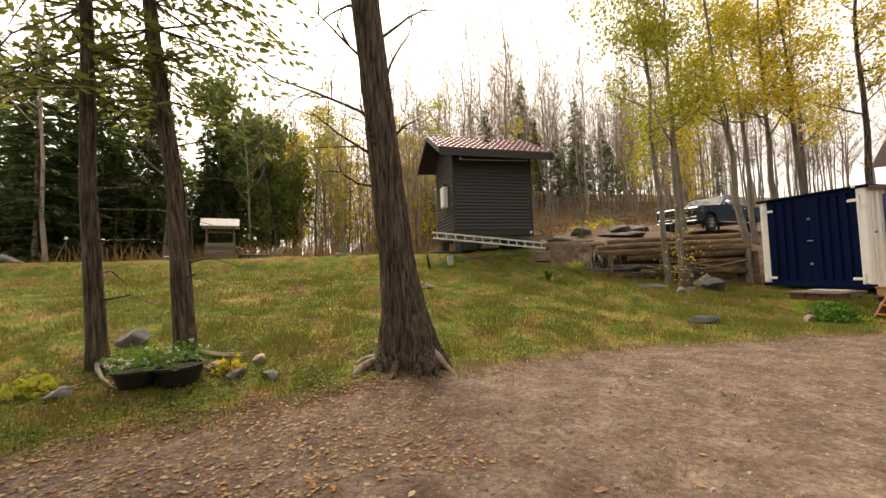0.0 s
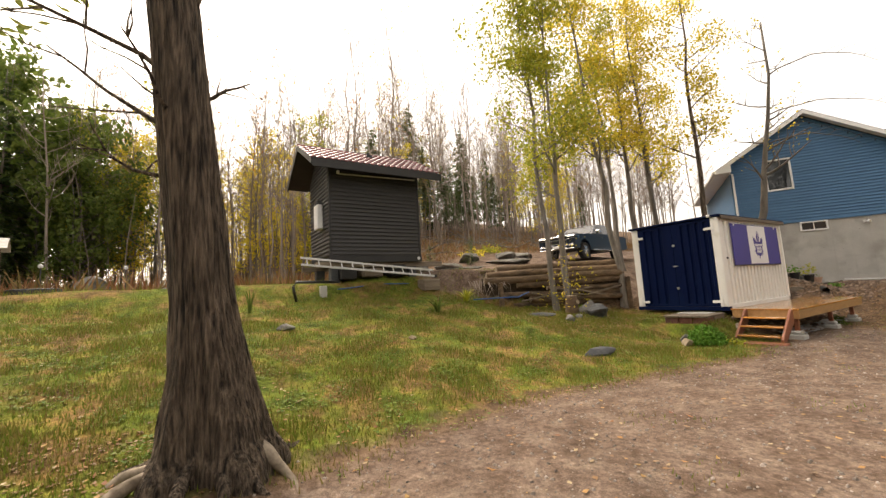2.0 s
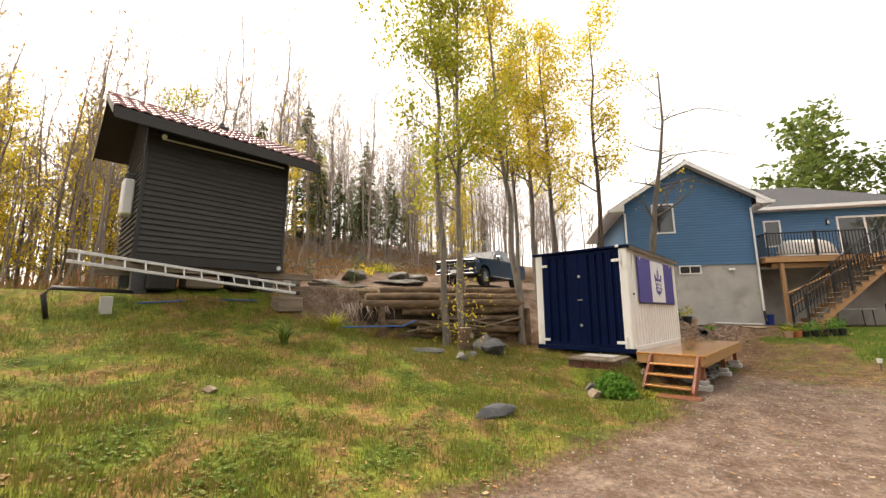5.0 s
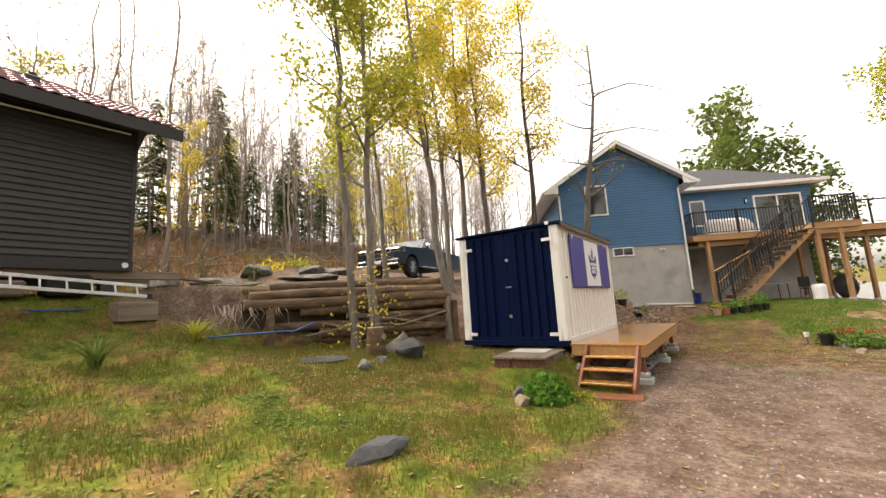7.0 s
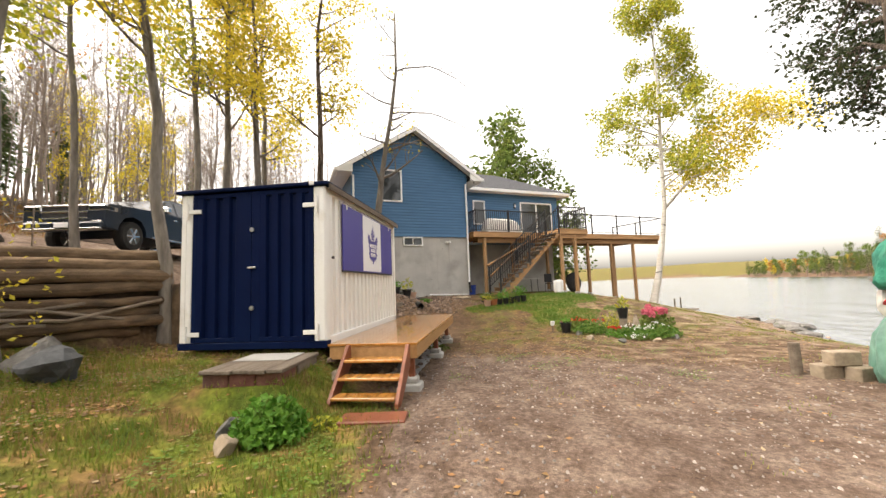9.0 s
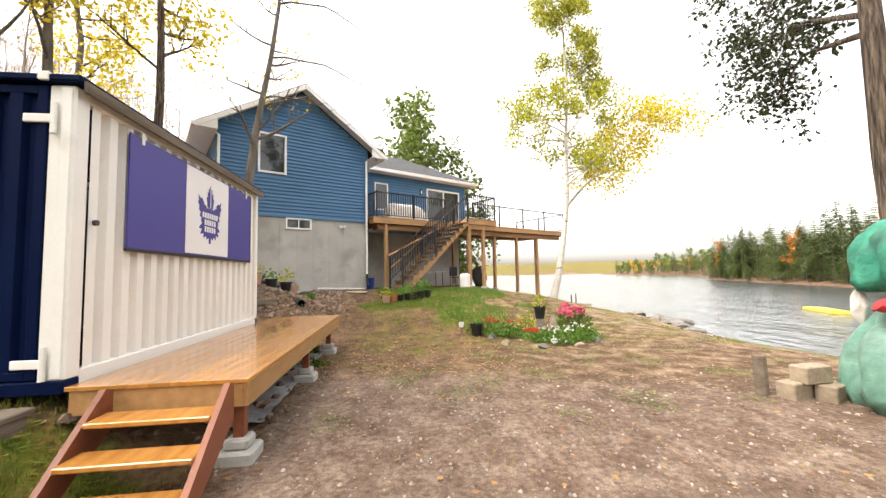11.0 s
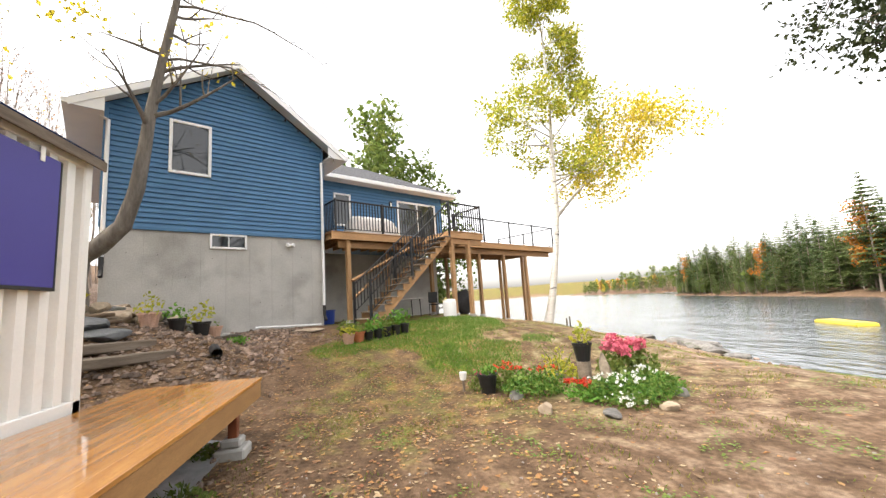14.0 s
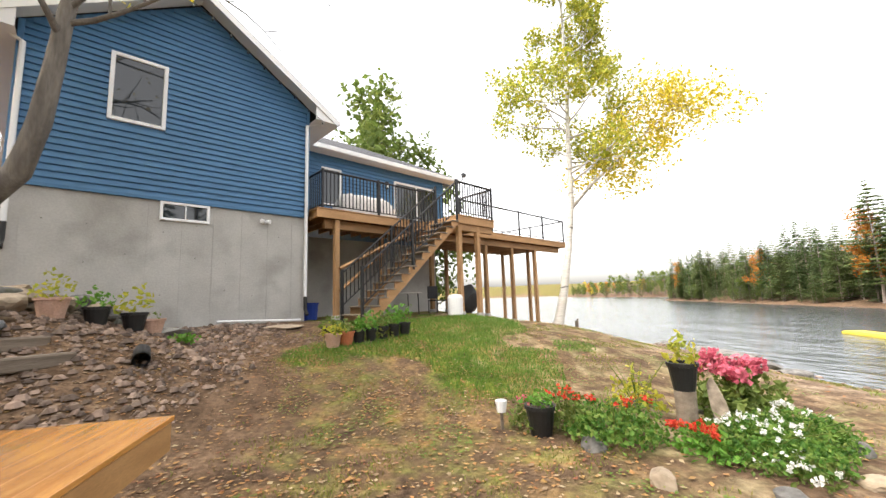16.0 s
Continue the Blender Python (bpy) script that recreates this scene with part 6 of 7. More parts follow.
for u in (0.08, 0.985):
    p = A.lerp(B, u)
    g = gz(p.x, p.y - 0.2)
    part("post", Mb().tube([(p.x, p.y - 0.22, g - 0.1), (p.x, p.y - 0.2, 1.72)], 0.09, 10), M["log_wood"], lw)
for k in range(5):
    p, q = A.lerp(B, r.uniform(0.1, 0.5)), A.lerp(B, r.uniform(0.6, 0.95))
    part("pole", Mb().tube([p + Vector((0, -0.1, r.uniform(1.0, 1.5))), p.lerp(q, 0.5) + Vector((0, -0.14, r.uniform(1.0, 1.45))), q + Vector((0, -0.1, r.uniform(1.0, 1.5)))], 0.03, 7), M["old_wood"], lw)
part("backing", Mb().prism([(8.9, 0.8), (13.6, 0.9), (13.6, 2.15), (8.9, 1.9)], 0, 0.05, m=Matrix.Translation((0, 0, 0)) @ Matrix(((1, 0, 0, 0), (-0.395, 1, 0, 15.42), (0, 0, 1, 0), (0, 0, 0, 1)))), M["soil"], lw)
st = thing("tree_stump", pose(10.62, 9.72, gz(10.62, 9.72)), "sawn upright stump beside the log wall", "stump")
part("stem", Mb().lathe([(0.23, -0.1), (0.20, 0.1), (0.18, 0.4), (0.18, 0.56)], 14), M["log_wood"], st, smooth=True)
part("cut_face", Mb().lathe([(0.17, 0.562), (0.16, 0.57)], 14), M["log_end"], st)
part("branch_knot", Mb().tube([(0.05, -0.12, 0.36), (0.06, -0.20, 0.37)], 0.07, 12), M["log_end"], st)
tagged(part("garden_hose", Mb().tube([(7.9 + 0.25 * i, 11.1 - 0.05 * i + 0.1 * math.sin(i), 1.25 + 0.0 * i + (0.02 if i < 6 else 0.07 * (i - 6))) for i in range(9)], 0.02, 6), M["hose_blue"], smooth=True, m=pose(0, 0, 0.0)), "blue hose looped below the log wall", "hose")

# roots hanging from the bank's end
rt = Mb()
for k in range(26):
    x = r.uniform(8.3, 9.5)
    y = 11.9 - 0.38 * (x - 8.6) - 0.12
    rt.tube([(x, y, 1.85), (x + r.uniform(-.1, .1), y - 0.12, 1.65), (x + r.uniform(-.2, .2), y - 0.15, r.uniform(1.25, 1.55))], [0.012, 0.009, 0.003], 3, caps=False)
tagged(part("hanging_roots", rt, M["bark_brown"]), "dry roots hanging from the cut bank", "roots", kind="stuff")


def blades(name, x, y, n, h, spread, material, label, category, width=0.03, bend=0.5, seed=1, group=""):
    """A tuft of long arching leaves."""
    r = random.Random(seed)
    mb = Mb()
    for _ in range(n):
        a, L, b = r.uniform(0, 6.28), h * r.uniform(0.6, 1.15), bend * r.uniform(0.5, 1.3)
        d = Vector((math.cos(a), math.sin(a), 0))
        s = Vector((-d.y, d.x, 0)) * width * 0.5
        p0 = d * spread * 0.15 * r.random()
        V = []
        for u, w in ((0, 0.8), (0.35, 1.0), (0.7, 0.75), (1.0, 0.05)):
            c = p0 + d * L * b * u * u * 0.9 + Vector((0, 0, L * (u - 0.45 * b * u * u)))
            V += [c - s * w, c + s * w]
        mb.add(V, [(0, 1, 3, 2), (2, 3, 5, 4), (4, 5, 7, 6)])
    return tagged(part(name, mb, material, m=pose(x, y, gz(x, y) - 0.01)), label, category, group)


blades("yucca_plant", 7.75, 11.3, 42, 0.62, 0.4, M["leaf_lime"], "spiky yucca with pale green leaves on the bank", "plant", 0.04, 0.9, 1, "yuccas on the bank")
blades("yucca_plant", 6.25, 10.5, 46, 0.60, 0.35, M["leaf_green"], "spiky yucca with grey-green leaves on the bank", "plant", 0.035, 0.7, 2, "yuccas on the bank")
blades("iris_plant", 1.85, 11.75, 16, 0.62, 0.25, M["leaf_green"], "upright iris leaves on the lawn", "plant", 0.035, 0.25, 3)
blades("daylily_plant", 1.45, 11.3, 30, 0.40, 0.4, M["leaf_lime"], "arching yellow-green daylily leaves on the lawn", "plant", 0.03, 1.1, 4)


def leafy(name, x, y, n, rx, rz, leaf_size, material, label, category="plant", seed=1, group="", z=None, stems=7, flowers=None, nf=0, fsize=0.04, fname="flower", ry=None, parent=None):
    """A bushy plant: stems, leaves over a dome, and flower heads."""
    r = random.Random(seed)
    ry = ry or rx
    base_z = gz(x, y) if z is None else z
    t = thing(name, pose(x, y, base_z), label, category, group)
    sb, pts = Mb(), []
    for _ in range(stems):
        a, k = r.uniform(0, 6.28), r.uniform(0.2, 0.85)
        tip = Vector((rx * k * math.cos(a), ry * k * math.sin(a), rz * r.uniform(0.5, 0.95)))
        sb.tube([(0, 0, -0.02), tip * 0.5 + Vector((0, 0, 0.05)), tip], [0.009, 0.007, 0.003], 4, caps=False)
    for _ in range(n):
        a, k, u = r.uniform(0, 6.28), r.random() ** 0.5, r.random()
        lump = 0.8 + 0.35 * noise.noise(Vector((math.cos(a) * 1.5, math.sin(a) * 1.5, u * 2 + seed)))
        hh = rz * lump * (0.12 + 0.88 * u * math.sqrt(max(0.03, 1 - k * k)))
        pts.append((rx * k * lump * math.cos(a), ry * k * lump * math.sin(a), hh))
    part("stem", sb, M["leaf_green"], t)
    part("foliage", leaf_mesh("foliage", pts, leaf_size, r, material, 0.1, 0.7, spread=leaf_size), None, t)
    if flowers:
        top = sorted(pts, key=lambda p: -p[2])[: max(nf * 3, 10)]
        for i in range(nf):
            p = Vector(r.choice(top)) + Vector((0, 0, fsize * 0.6))
            hd = [p + rvec(r, fsize * 0.55) for _ in range(9 if fsize < 0.05 else 40)]
            part(fname, leaf_mesh(fname, hd, fsize * (0.75 if fsize < 0.05 else 0.5), r, flowers, 0, 0.9, spread=0.01), None, t)
    return t


leafy("leafy_plant", 10.72, 6.05, 1500, 0.42, 0.50, 0.085, M["leaf_bright"], "bright green leafy bush at the lawn's edge", seed=3, stems=16)
leafy("low_plant", 11.05, 5.65, 160, 0.30, 0.14, 0.06, M["leaf_lime"], "low weeds at the foot of the bush", seed=4)
# planks on a brick base before the container doors
bxp = thing("timber_step", pose(11.22, 6.2, 0, 0, 0, 4), "low weathered plank step on red brick before the doors", "step")
for i in range(5):
    part("plank", Mb().box(-0.02 - 0.03 * (i % 2), 1.12, i * 0.205, 0.197 + i * 0.205, 0.565, 0.61, 0.008), M["old_wood"], bxp)
for i in range(3):
    part("brick", Mb().box(0.03, 0.42, 0.03 + i * 0.33, 0.345 + i * 0.33, 0.15, 0.562, 0.012), M["brick_red"], bxp, "worn dark red brick base")
part("side_board", Mb().box(0.46, 1.08, 0.02, 0.06, 0.42, 0.563, 0.006), M["old_wood"], bxp)
part("mat", Mb().box(0.55, 1.08, 0.2, 0.95, 0.611, 0.622, 0.004), M["concrete"], bxp, "pale cloth mat")


def pot(x, y, rad, h, material, label, seed, plant_mat, leaf=0.06, n=90, ph=0.3, pr=1.1, z=None, flowers=None, nf=0, group="", fsize=0.04, lip=True):
    g = gz(x, y) if z is None else z
    t = thing("flower_pot", pose(x, y, g), label, "flower pot", group)
    part("pot", Mb().lathe([(rad * 0.72, 0), (rad * 0.98, h * 0.86)] + ([(rad * 1.08, h * 0.87), (rad * 1.08, h)] if lip else [(rad, h)]) + [(rad * 0.92, h), (rad * 0.90, h - 0.03)], 18), M[material], t, smooth=False)
    part("soil", Mb().lathe([(rad * 0.9, h - 0.04), (rad * 0.5, h - 0.025)], 14), M["soil"], t)
    r = random.Random(seed)
    pts = []
    for _ in range(n):
        a, k, u = r.uniform(0, 6.28), r.random() ** 0.5, r.random()
        pts.append((rad * pr * k * math.cos(a), rad * pr * k * math.sin(a), h + ph * u * (1.1 - k * 0.6)))
    part("foliage", leaf_mesh("foliage", pts, leaf, r, M[plant_mat], 0.1, 0.65, spread=leaf), None, t)
    for i in range(nf):
        p = Vector(r.choice(pts)) + Vector((0, 0, 0.03))
        part("flower", leaf_mesh("flower", [p + rvec(r, fsize * 0.5) for _ in range(8)], fsize * 0.8, r, M[flowers], 0, 0.9, spread=0.01), None, t)
    return t


pot(-2.30, 5.5, 0.24, 0.20, "black_plastic", "wide black tub with a white-flowered plant", 1, "leaf_bright", 0.07, 160, 0.30, 1.2, None, "flower_white", 10, "tubs by the hemlocks")
pot(-1.86, 5.52, 0.27, 0.22, "black_plastic", "wide black tub with a white-flowered plant", 2, "leaf_bright", 0.07, 170, 0.32, 1.2, None, "flower_white", 14, "tubs by the hemlocks")
leafy("hosta_plant", -1.35, 5.75, 90, 0.24, 0.2, 0.09, M["leaf_yellow"], "yellowing low plant by the tubs", seed=6)
leafy("fern_plant", -3.35, 5.55, 150, 0.30, 0.2, 0.10, M["leaf_lime"], "low fern at the foot of the hemlock", seed=7)

# ---- pickup truck on the driveway: x from nose to tail ----
def pickup():
    m = pose(15.7, 13.95, gz(16.2, 14.2) - 0.03, 0, 0, 10)
    t = thing("pickup_truck", m, "dark navy crew-cab pickup truck parked on the driveway", "truck")
    w = 0.93
    fx = -0.92                       # nose, ahead of the front axle
    body = Mb()
    low = [(fx + 0.05, 0.50), (fx, 0.62), (fx + 0.02, 1.02), (fx + 0.16, 1.10), (0.85, 1.20), (1.0, 1.22), (2.95, 1.20), (3.0, 1.18), (4.42, 1.16), (4.45, 0.55), (3.70, 0.45), (3.68, 0.62), (3.52, 0.80), (3.25, 0.88), (2.98, 0.80), (2.80, 0.62), (2.78, 0.42),
           (0.50, 0.42), (0.46, 0.62), (0.30, 0.82), (0.0, 0.90), (-0.30, 0.82), (-0.46, 0.62), (-0.50, 0.48)]
    body.prism(low, -w, w)
    b = part("body", body, M["truck_paint"], t, "glossy dark navy paint")
    cabm = Mb()
    cab = [(0.80, 1.20), (1.45, 1.66), (1.75, 1.74), (2.55, 1.74), (2.98, 1.20)]
    n = len(cab)
    V = [(x, -w + 0.03 + (z - 1.2) * 0.32, z) for x, z in cab] + [(x, w - 0.03 - (z - 1.2) * 0.32, z) for x, z in cab]
    cabm.add(V, [tuple(range(n)), tuple(reversed(range(n, 2 * n)))] + [(i, i + n, (i + 1) % n + n, (i + 1) % n) for i in range(n)])
    c = part("cab", cabm, M["truck_paint"], t)
    gl = Mb()
    gl.add([(0.86, -0.76, 1.235), (1.43, -0.66, 1.635), (1.43, 0.66, 1.635), (0.86, 0.76, 1.235)], [(3, 2, 1, 0)])
    ws = part("windscreen", gl, M["glass"], c, m=Matrix.Translation((-0.012, 0, 0.012)))
    for s in (-1, 1):
        yl = lambda z: s * (w - 0.025 - (z - 1.2) * 0.32 + 0.004)
        for q in ([(1.02, 1.26), (1.46, 1.60), (1.74, 1.66), (1.80, 1.26)], [(1.90, 1.26), (1.86, 1.66), (2.50, 1.66), (2.78, 1.26)]):
            gm2 = Mb()
            gm2.add([(x, yl(z), z) for x, z in q], [(0, 1, 2, 3) if s < 0 else (3, 2, 1, 0)])
            part("side_window", gm2, M["glass"], c)
        part("mirror", Mb().box(1.0, 1.18, s * 0.98, s * 1.16, 1.20, 1.38, 0.03), M["chrome"], t, "chrome door mirror")
        for dx in (1.62, 2.55):
            part("door_handle", Mb().box(dx, dx + 0.18, s * (w + 0.005), s * (w + 0.03), 1.05, 1.09, 0.008), M["chrome"], b)
        part("side_step", Mb().box(0.62, 2.75, s * 0.93, s * 1.02, 0.40, 0.45, 0.01), M["chrome"], t, "bright side step")
        hl = part("headlight", Mb().box(fx - 0.004, fx + 0.42, s * 0.52, s * 0.935, 0.90, 1.06, 0.03), M["chrome"], t, "clear headlight")
        part("lens", Mb().box(fx - 0.012, fx + 0.30, s * 0.56, s * 0.942, 0.93, 1.04, 0.02), M["glass"], hl)
        part("fog_light", Mb().box(fx - 0.012, fx + 0.1, s * 0.60, s * 0.86, 0.56, 0.68, 0.02), M["chrome"], t)
        for xx in (0.0, 3.25):
            wh = part("wheel", Mb().lathe([(0.22, -0.12), (0.36, -0.12), (0.385, -0.07), (0.385, 0.07), (0.36, 0.12), (0.22, 0.12)], 26), M["rubber"], t, "black tyre", smooth=False, m=pose(xx, s * 0.82, 0.385, 90, 0, 0))
            part("rim", Mb().lathe([(0.235, -0.122), (0.235, 0.10), (0.225, 0.126)], 20), M["slate"], wh)
            for k in range(6):
                part("spoke", Mb().box(0.03, 0.225, -0.032, 0.032, -0.132, 0.132, 0.01), M["chrome"], wh, m=pose(0, 0, 0, 0, 0, 60 * k))
            part("hub", Mb().lathe([(0.06, -0.14), (0.06, 0.14)], 12), M["chrome"], wh)
    g = part("grille", Mb().box(fx - 0.006, fx + 0.05, -0.52, 0.52, 0.74, 1.04, 0.015), M["black_plastic"], t, "black grille with chrome bars")
    for z in (0.885, 1.035, 0.73):
        part("grille_bar", Mb().box(fx - 0.022, fx + 0.02, -0.54, 0.54, z - 0.02, z + 0.02, 0.008), M["chrome"], g)
    part("badge", Mb().box(fx - 0.03, fx, -0.10, 0.10, 0.86, 0.91, 0.01), M["chrome"], g)
    bm2 = part("bumper", Mb().box(fx - 0.07, fx + 0.25, -0.92, 0.92, 0.46, 0.64, 0.04), M["truck_paint"], t)
    part("bumper_strip", Mb().box(fx - 0.08, fx, -0.90, 0.90, 0.44, 0.49, 0.01), M["chrome"], bm2)
    part("number_plate", Mb().box(fx - 0.085, fx - 0.07, -0.16, 0.16, 0.50, 0.62, 0.004), M["white_paint"], bm2, "white number plate")
    part("bed_rail", Mb().box(3.02, 4.42, -w + 0.02, -w + 0.10, 1.16, 1.20, 0.01), M["black_plastic"], t)
    part("wiper", Mb().tube([(0.84, -0.3, 1.26), (1.1, 0.1, 1.46)], 0.01, 4), M["black_plastic"], ws)


pickup()
# small evergreens and rock slabs along the drive
for i, (x, y, h) in enumerate(((10.8, 18.6, 0.95), (13.2, 18.3, 0.85), (11.0, 15.4, 1.0))):
    conifer("shrub", 300 + i, h, 0.03, 0.03, 0.22, M["needle"], M["bark_brown"], "small cone-shaped evergreen by the driveway", "small evergreens", pose(x, y, gz(x, y)), 0.0, 0.09, 5.0, 0, 0.09)
for i, (x, y, sx, sy, sz) in enumerate(((10.0, 15.6, 0.9, 0.5, 0.22), (11.6, 16.2, 0.8, 0.6, 0.34), (8.9, 16.4, 0.7, 0.5, 0.4), (13.0, 15.3, 1.0, 0.6, 0.28), (14.4, 15.6, 0.8, 0.5, 0.25), (12.2, 14.1, 1.1, 0.6, 0.16), (9.3, 13.9, 1.4, 0.5, 0.10))):
    boulder(x, y, sx, sy, sz, 60 + i, "pale grey rock slab along the driveway", rz=i * 23, group="rocks along the driveway", flat=0.35)
leafy("shrub", 8.6, 19.5, 260, 0.9, 0.9, 0.16, M["leaf_lime"], "yellow-green shrub on the hillside", seed=9)
leafy("wildflower_plant", 12.2, 16.9, 200, 0.8, 0.6, 0.12, M["leaf_yellow"], "yellow wild flowers by the driveway", seed=10)
leafy("wildflower_plant", 14.0, 17.6, 200, 0.9, 0.6, 0.12, M["leaf_lime"], "green weeds by the driveway", seed=12)
for x, y in ((12.6, 13.4), (13.6, 13.0)):
    tagged(part("marker_post", Mb().tube([(0, 0, -0.1), (0, 0, 0.95)], 0.014, 6), M["old_wood"], m=pose(x, y, gz(x, y))), "thin marker stake by the driveway", "stake")

# ---- beside the house ----
r = random.Random(14)
PG = "pots on the stone bank"
pot(21.15, 7.75, 0.19, 0.30, "pale_clay", "pale clay pot with a yellow plant", 21, "leaf_lime", 0.09, 60, 0.42, 1.3, None, None, 0, PG)
pot(21.55, 7.42, 0.17, 0.28, "black_plastic", "black plastic pot with a green plant", 22, "leaf_bright", 0.09, 60, 0.30, 1.4, None, None, 0, PG)
pot(21.95, 7.10, 0.18, 0.30, "black_plastic", "black plastic pot with tall leaves", 23, "leaf_lime", 0.11, 60, 0.55, 1.3, None, None, 0, PG)
pot(22.2, 6.95, 0.19, 0.26, "pale_clay", "empty-looking pale clay pot", 24, "leaf_green", 0.06, 10, 0.12, 0.8, None, None, 0, PG)
pot(20.75, 8.9, 0.20, 0.34, "blue_glaze", "glazed dark blue pot with grassy leaves", 25, "leaf_lime", 0.12, 80, 0.4, 1.2, None, None, 0, PG)
for i, (x, y, sx, sz, mt) in enumerate(((21.3, 8.5, 0.42, 0.24, "rock_brown"), (21.0, 8.25, 0.38, 0.20, "rock_brown"), (21.75, 8.1, 0.45, 0.22, "rock_brown"), (22.2, 7.8, 0.5, 0.18, "rock"), (22.6, 7.35, 0.5, 0.14, "rock"), (20.3, 8.3, 0.6, 0.20, "slate"), (20.0, 7.85, 0.55, 0.15, "slate"), (21.7, 8.6, 0.4, 0.25, "rock_brown"), (22.9, 6.9, 0.45, 0.12, "rock"), (20.6, 9.2, 0.5, 0.3, "rock_brown"))):
    boulder(x, y, sx, sx * 0.65, sz, 80 + i, "stacked bank stone below the house", mt, 0.28, rz=-30 + i * 17, group="bank stones", flat=0.25)
r = random.Random(141)
for i in range(22):
    u = i % 11
    x, y = 20.35 + 0.23 * u + r.uniform(-0.08, 0.08), 8.95 - 0.15 * u + r.uniform(-0.1, 0.1)
    st_ = boulder(x, y, r.uniform(0.18, 0.34), r.uniform(0.15, 0.22), r.uniform(0.09, 0.15), 200 + i, "rough brown stone stacked in the bank below the house", "rock_brown" if i % 3 else "rock", 0.3, rz=r.uniform(-50, 10), group="bank stones", flat=0.2)
    st_.location.z += 0.16 * (i > 10)
drift = Mb()
for k in range(3):
    drift.tube([(19.3 + 0.35 * q, 8.75 - 0.22 * q + 0.12 * k, gz(19.3 + 0.35 * q, 8.75 - 0.22 * q + 0.12 * k) + 0.04 + 0.09 * k + 0.03 * math.sin(3 * q + k)) for q in range(5)], [0.06, 0.08, 0.075, 0.06, 0.03], 8)
tagged(part("driftwood", drift, M["log_wood"], smooth=True), "split dark driftwood log lying on the bank", "log")
for i, (x, y) in enumerate(((19.5, 7.6), (19.3, 7.2))):
    tagged(part("timber_beam", Mb().box(-0.9, 0.9, -0.09, 0.09, 0, 0.16, 0.02), M["old_wood"], m=pose(x, y, gz(x, y) + 0.02, 0, 2, -20)), "grey weathered timber lying on the bank", "timber", "bank timbers")
dp2 = Mb().tube([(0, 0, 0), (0.5, 0.22, 0.06)], 0.10, 16, caps=False)
dp2.tube([(0.5, 0.22, 0.06), (0, 0, 0)], 0.085, 16, caps=False)
tagged(part("drain_pipe", dp2, M["black_plastic"], m=pose(20.35, 6.25, gz(20.4, 6.3) + 0.09)), "black plastic drain pipe end among stones", "pipe")
leafy("green_plant", 21.9, 6.35, 150, 0.25, 0.22, 0.07, M["leaf_bright"], "small bright green plant among the stones", seed=15)
tagged(part("white_pipe", Mb().tube([HOUSE @ Vector((-2.0, -0.12, h_at(-2.0, -0.2) + 0.10)), HOUSE @ Vector((-0.1, -0.16, h_at(0, -0.2) + 0.04))], 0.03, 8), M["white_paint"]), "white plastic pipe along the basement wall", "pipe")
tagged(part("flat_stone", rock_mesh("flat_stone", 0.6, 0.3, 0.06, M["rock_brown"], 5, 2, 0.15), None, m=pose(24.0, 5.0, gz(24.0, 5.0) + 0.03, 0, 0, -50)), "flat brown stone step below the corner", "rock")
PS = "pots by the stairs"
for i, (mt, pm, ph) in enumerate((("pale_clay", "leaf_lime", 0.22), ("terracotta", "leaf_green", 0.2), ("black_plastic", "leaf_bright", 0.25), ("black_plastic", "leaf_bright", 0.35), ("black_plastic", "leaf_green", 0.35), ("black_plastic", "leaf_bright", 0.42), ("black_plastic", "leaf_bright", 0.45))):
    x, y = 22.05 + 0.10 * i, 3.95 - 0.235 * i
    pot(x, y, 0.15 if i < 2 else 0.12, 0.25, mt, ("pale clay pot", "terracotta pot", "black nursery pot")[min(i, 2)] + " with a green plant on the lawn's edge", 30 + i, pm, 0.09, 70, ph, 1.5, None, None, 0, PS)
pot(23.0, 4.0, 0.22, 0.2, "black_plastic", "black bowl with a green plant at the stair foot", 41, "leaf_green", 0.09, 80, 0.25, 1.3, None, None, 0, PS)
leafy("planted_bush", 22.75, 3.2, 500, 0.55, 0.45, 0.07, M["needle_olive"], "mounded grey-green garden plant behind the pots", seed=42, ry=0.7)
# under and on the deck, in the house's own frame


def at_house(s, o, z=None):
    p = HOUSE @ Vector((s, o, 0))
    return HOUSE @ Matrix.Translation((s, o, gz(p.x, p.y) if z is None else z))


can = thing("plastic_barrel", pose(25.28, 0.72, gz(25.28, 0.72)), "white plastic barrel beside a deck post", "barrel")
part("drum", Mb().lathe([(0.20, 0), (0.22, 0.03), (0.22, 0.50), (0.19, 0.58), (0.08, 0.60)], 18), M["white_paint"], can, smooth=False)
tb = thing("folding_table", at_house(3.6, 0.6), "pale folding table with dark legs under the deck", "table")
part("tabletop", Mb().box(-0.75, 0.75, -0.35, 0.35, 0.71, 0.75, 0.01), M["white_cover"], tb)
for sx in (-0.65, 0.65):
    for sy in (-0.28, 0.28):
        part("leg", Mb().tube([(sx, sy, 0), (sx * 0.95, sy, 0.71)], 0.018, 6), M["black_metal"], tb)
ch = thing("metal_chair", at_house(5.0, 0.2), "dark metal chair under the deck", "chair")
part("seat", Mb().box(-0.24, 0.24, -0.24, 0.24, 0.42, 0.46, 0.015), M["black_metal"], ch)
part("backrest", Mb().box(-0.24, 0.24, 0.22, 0.26, 0.5, 0.95, 0.015), M["black_metal"], ch)
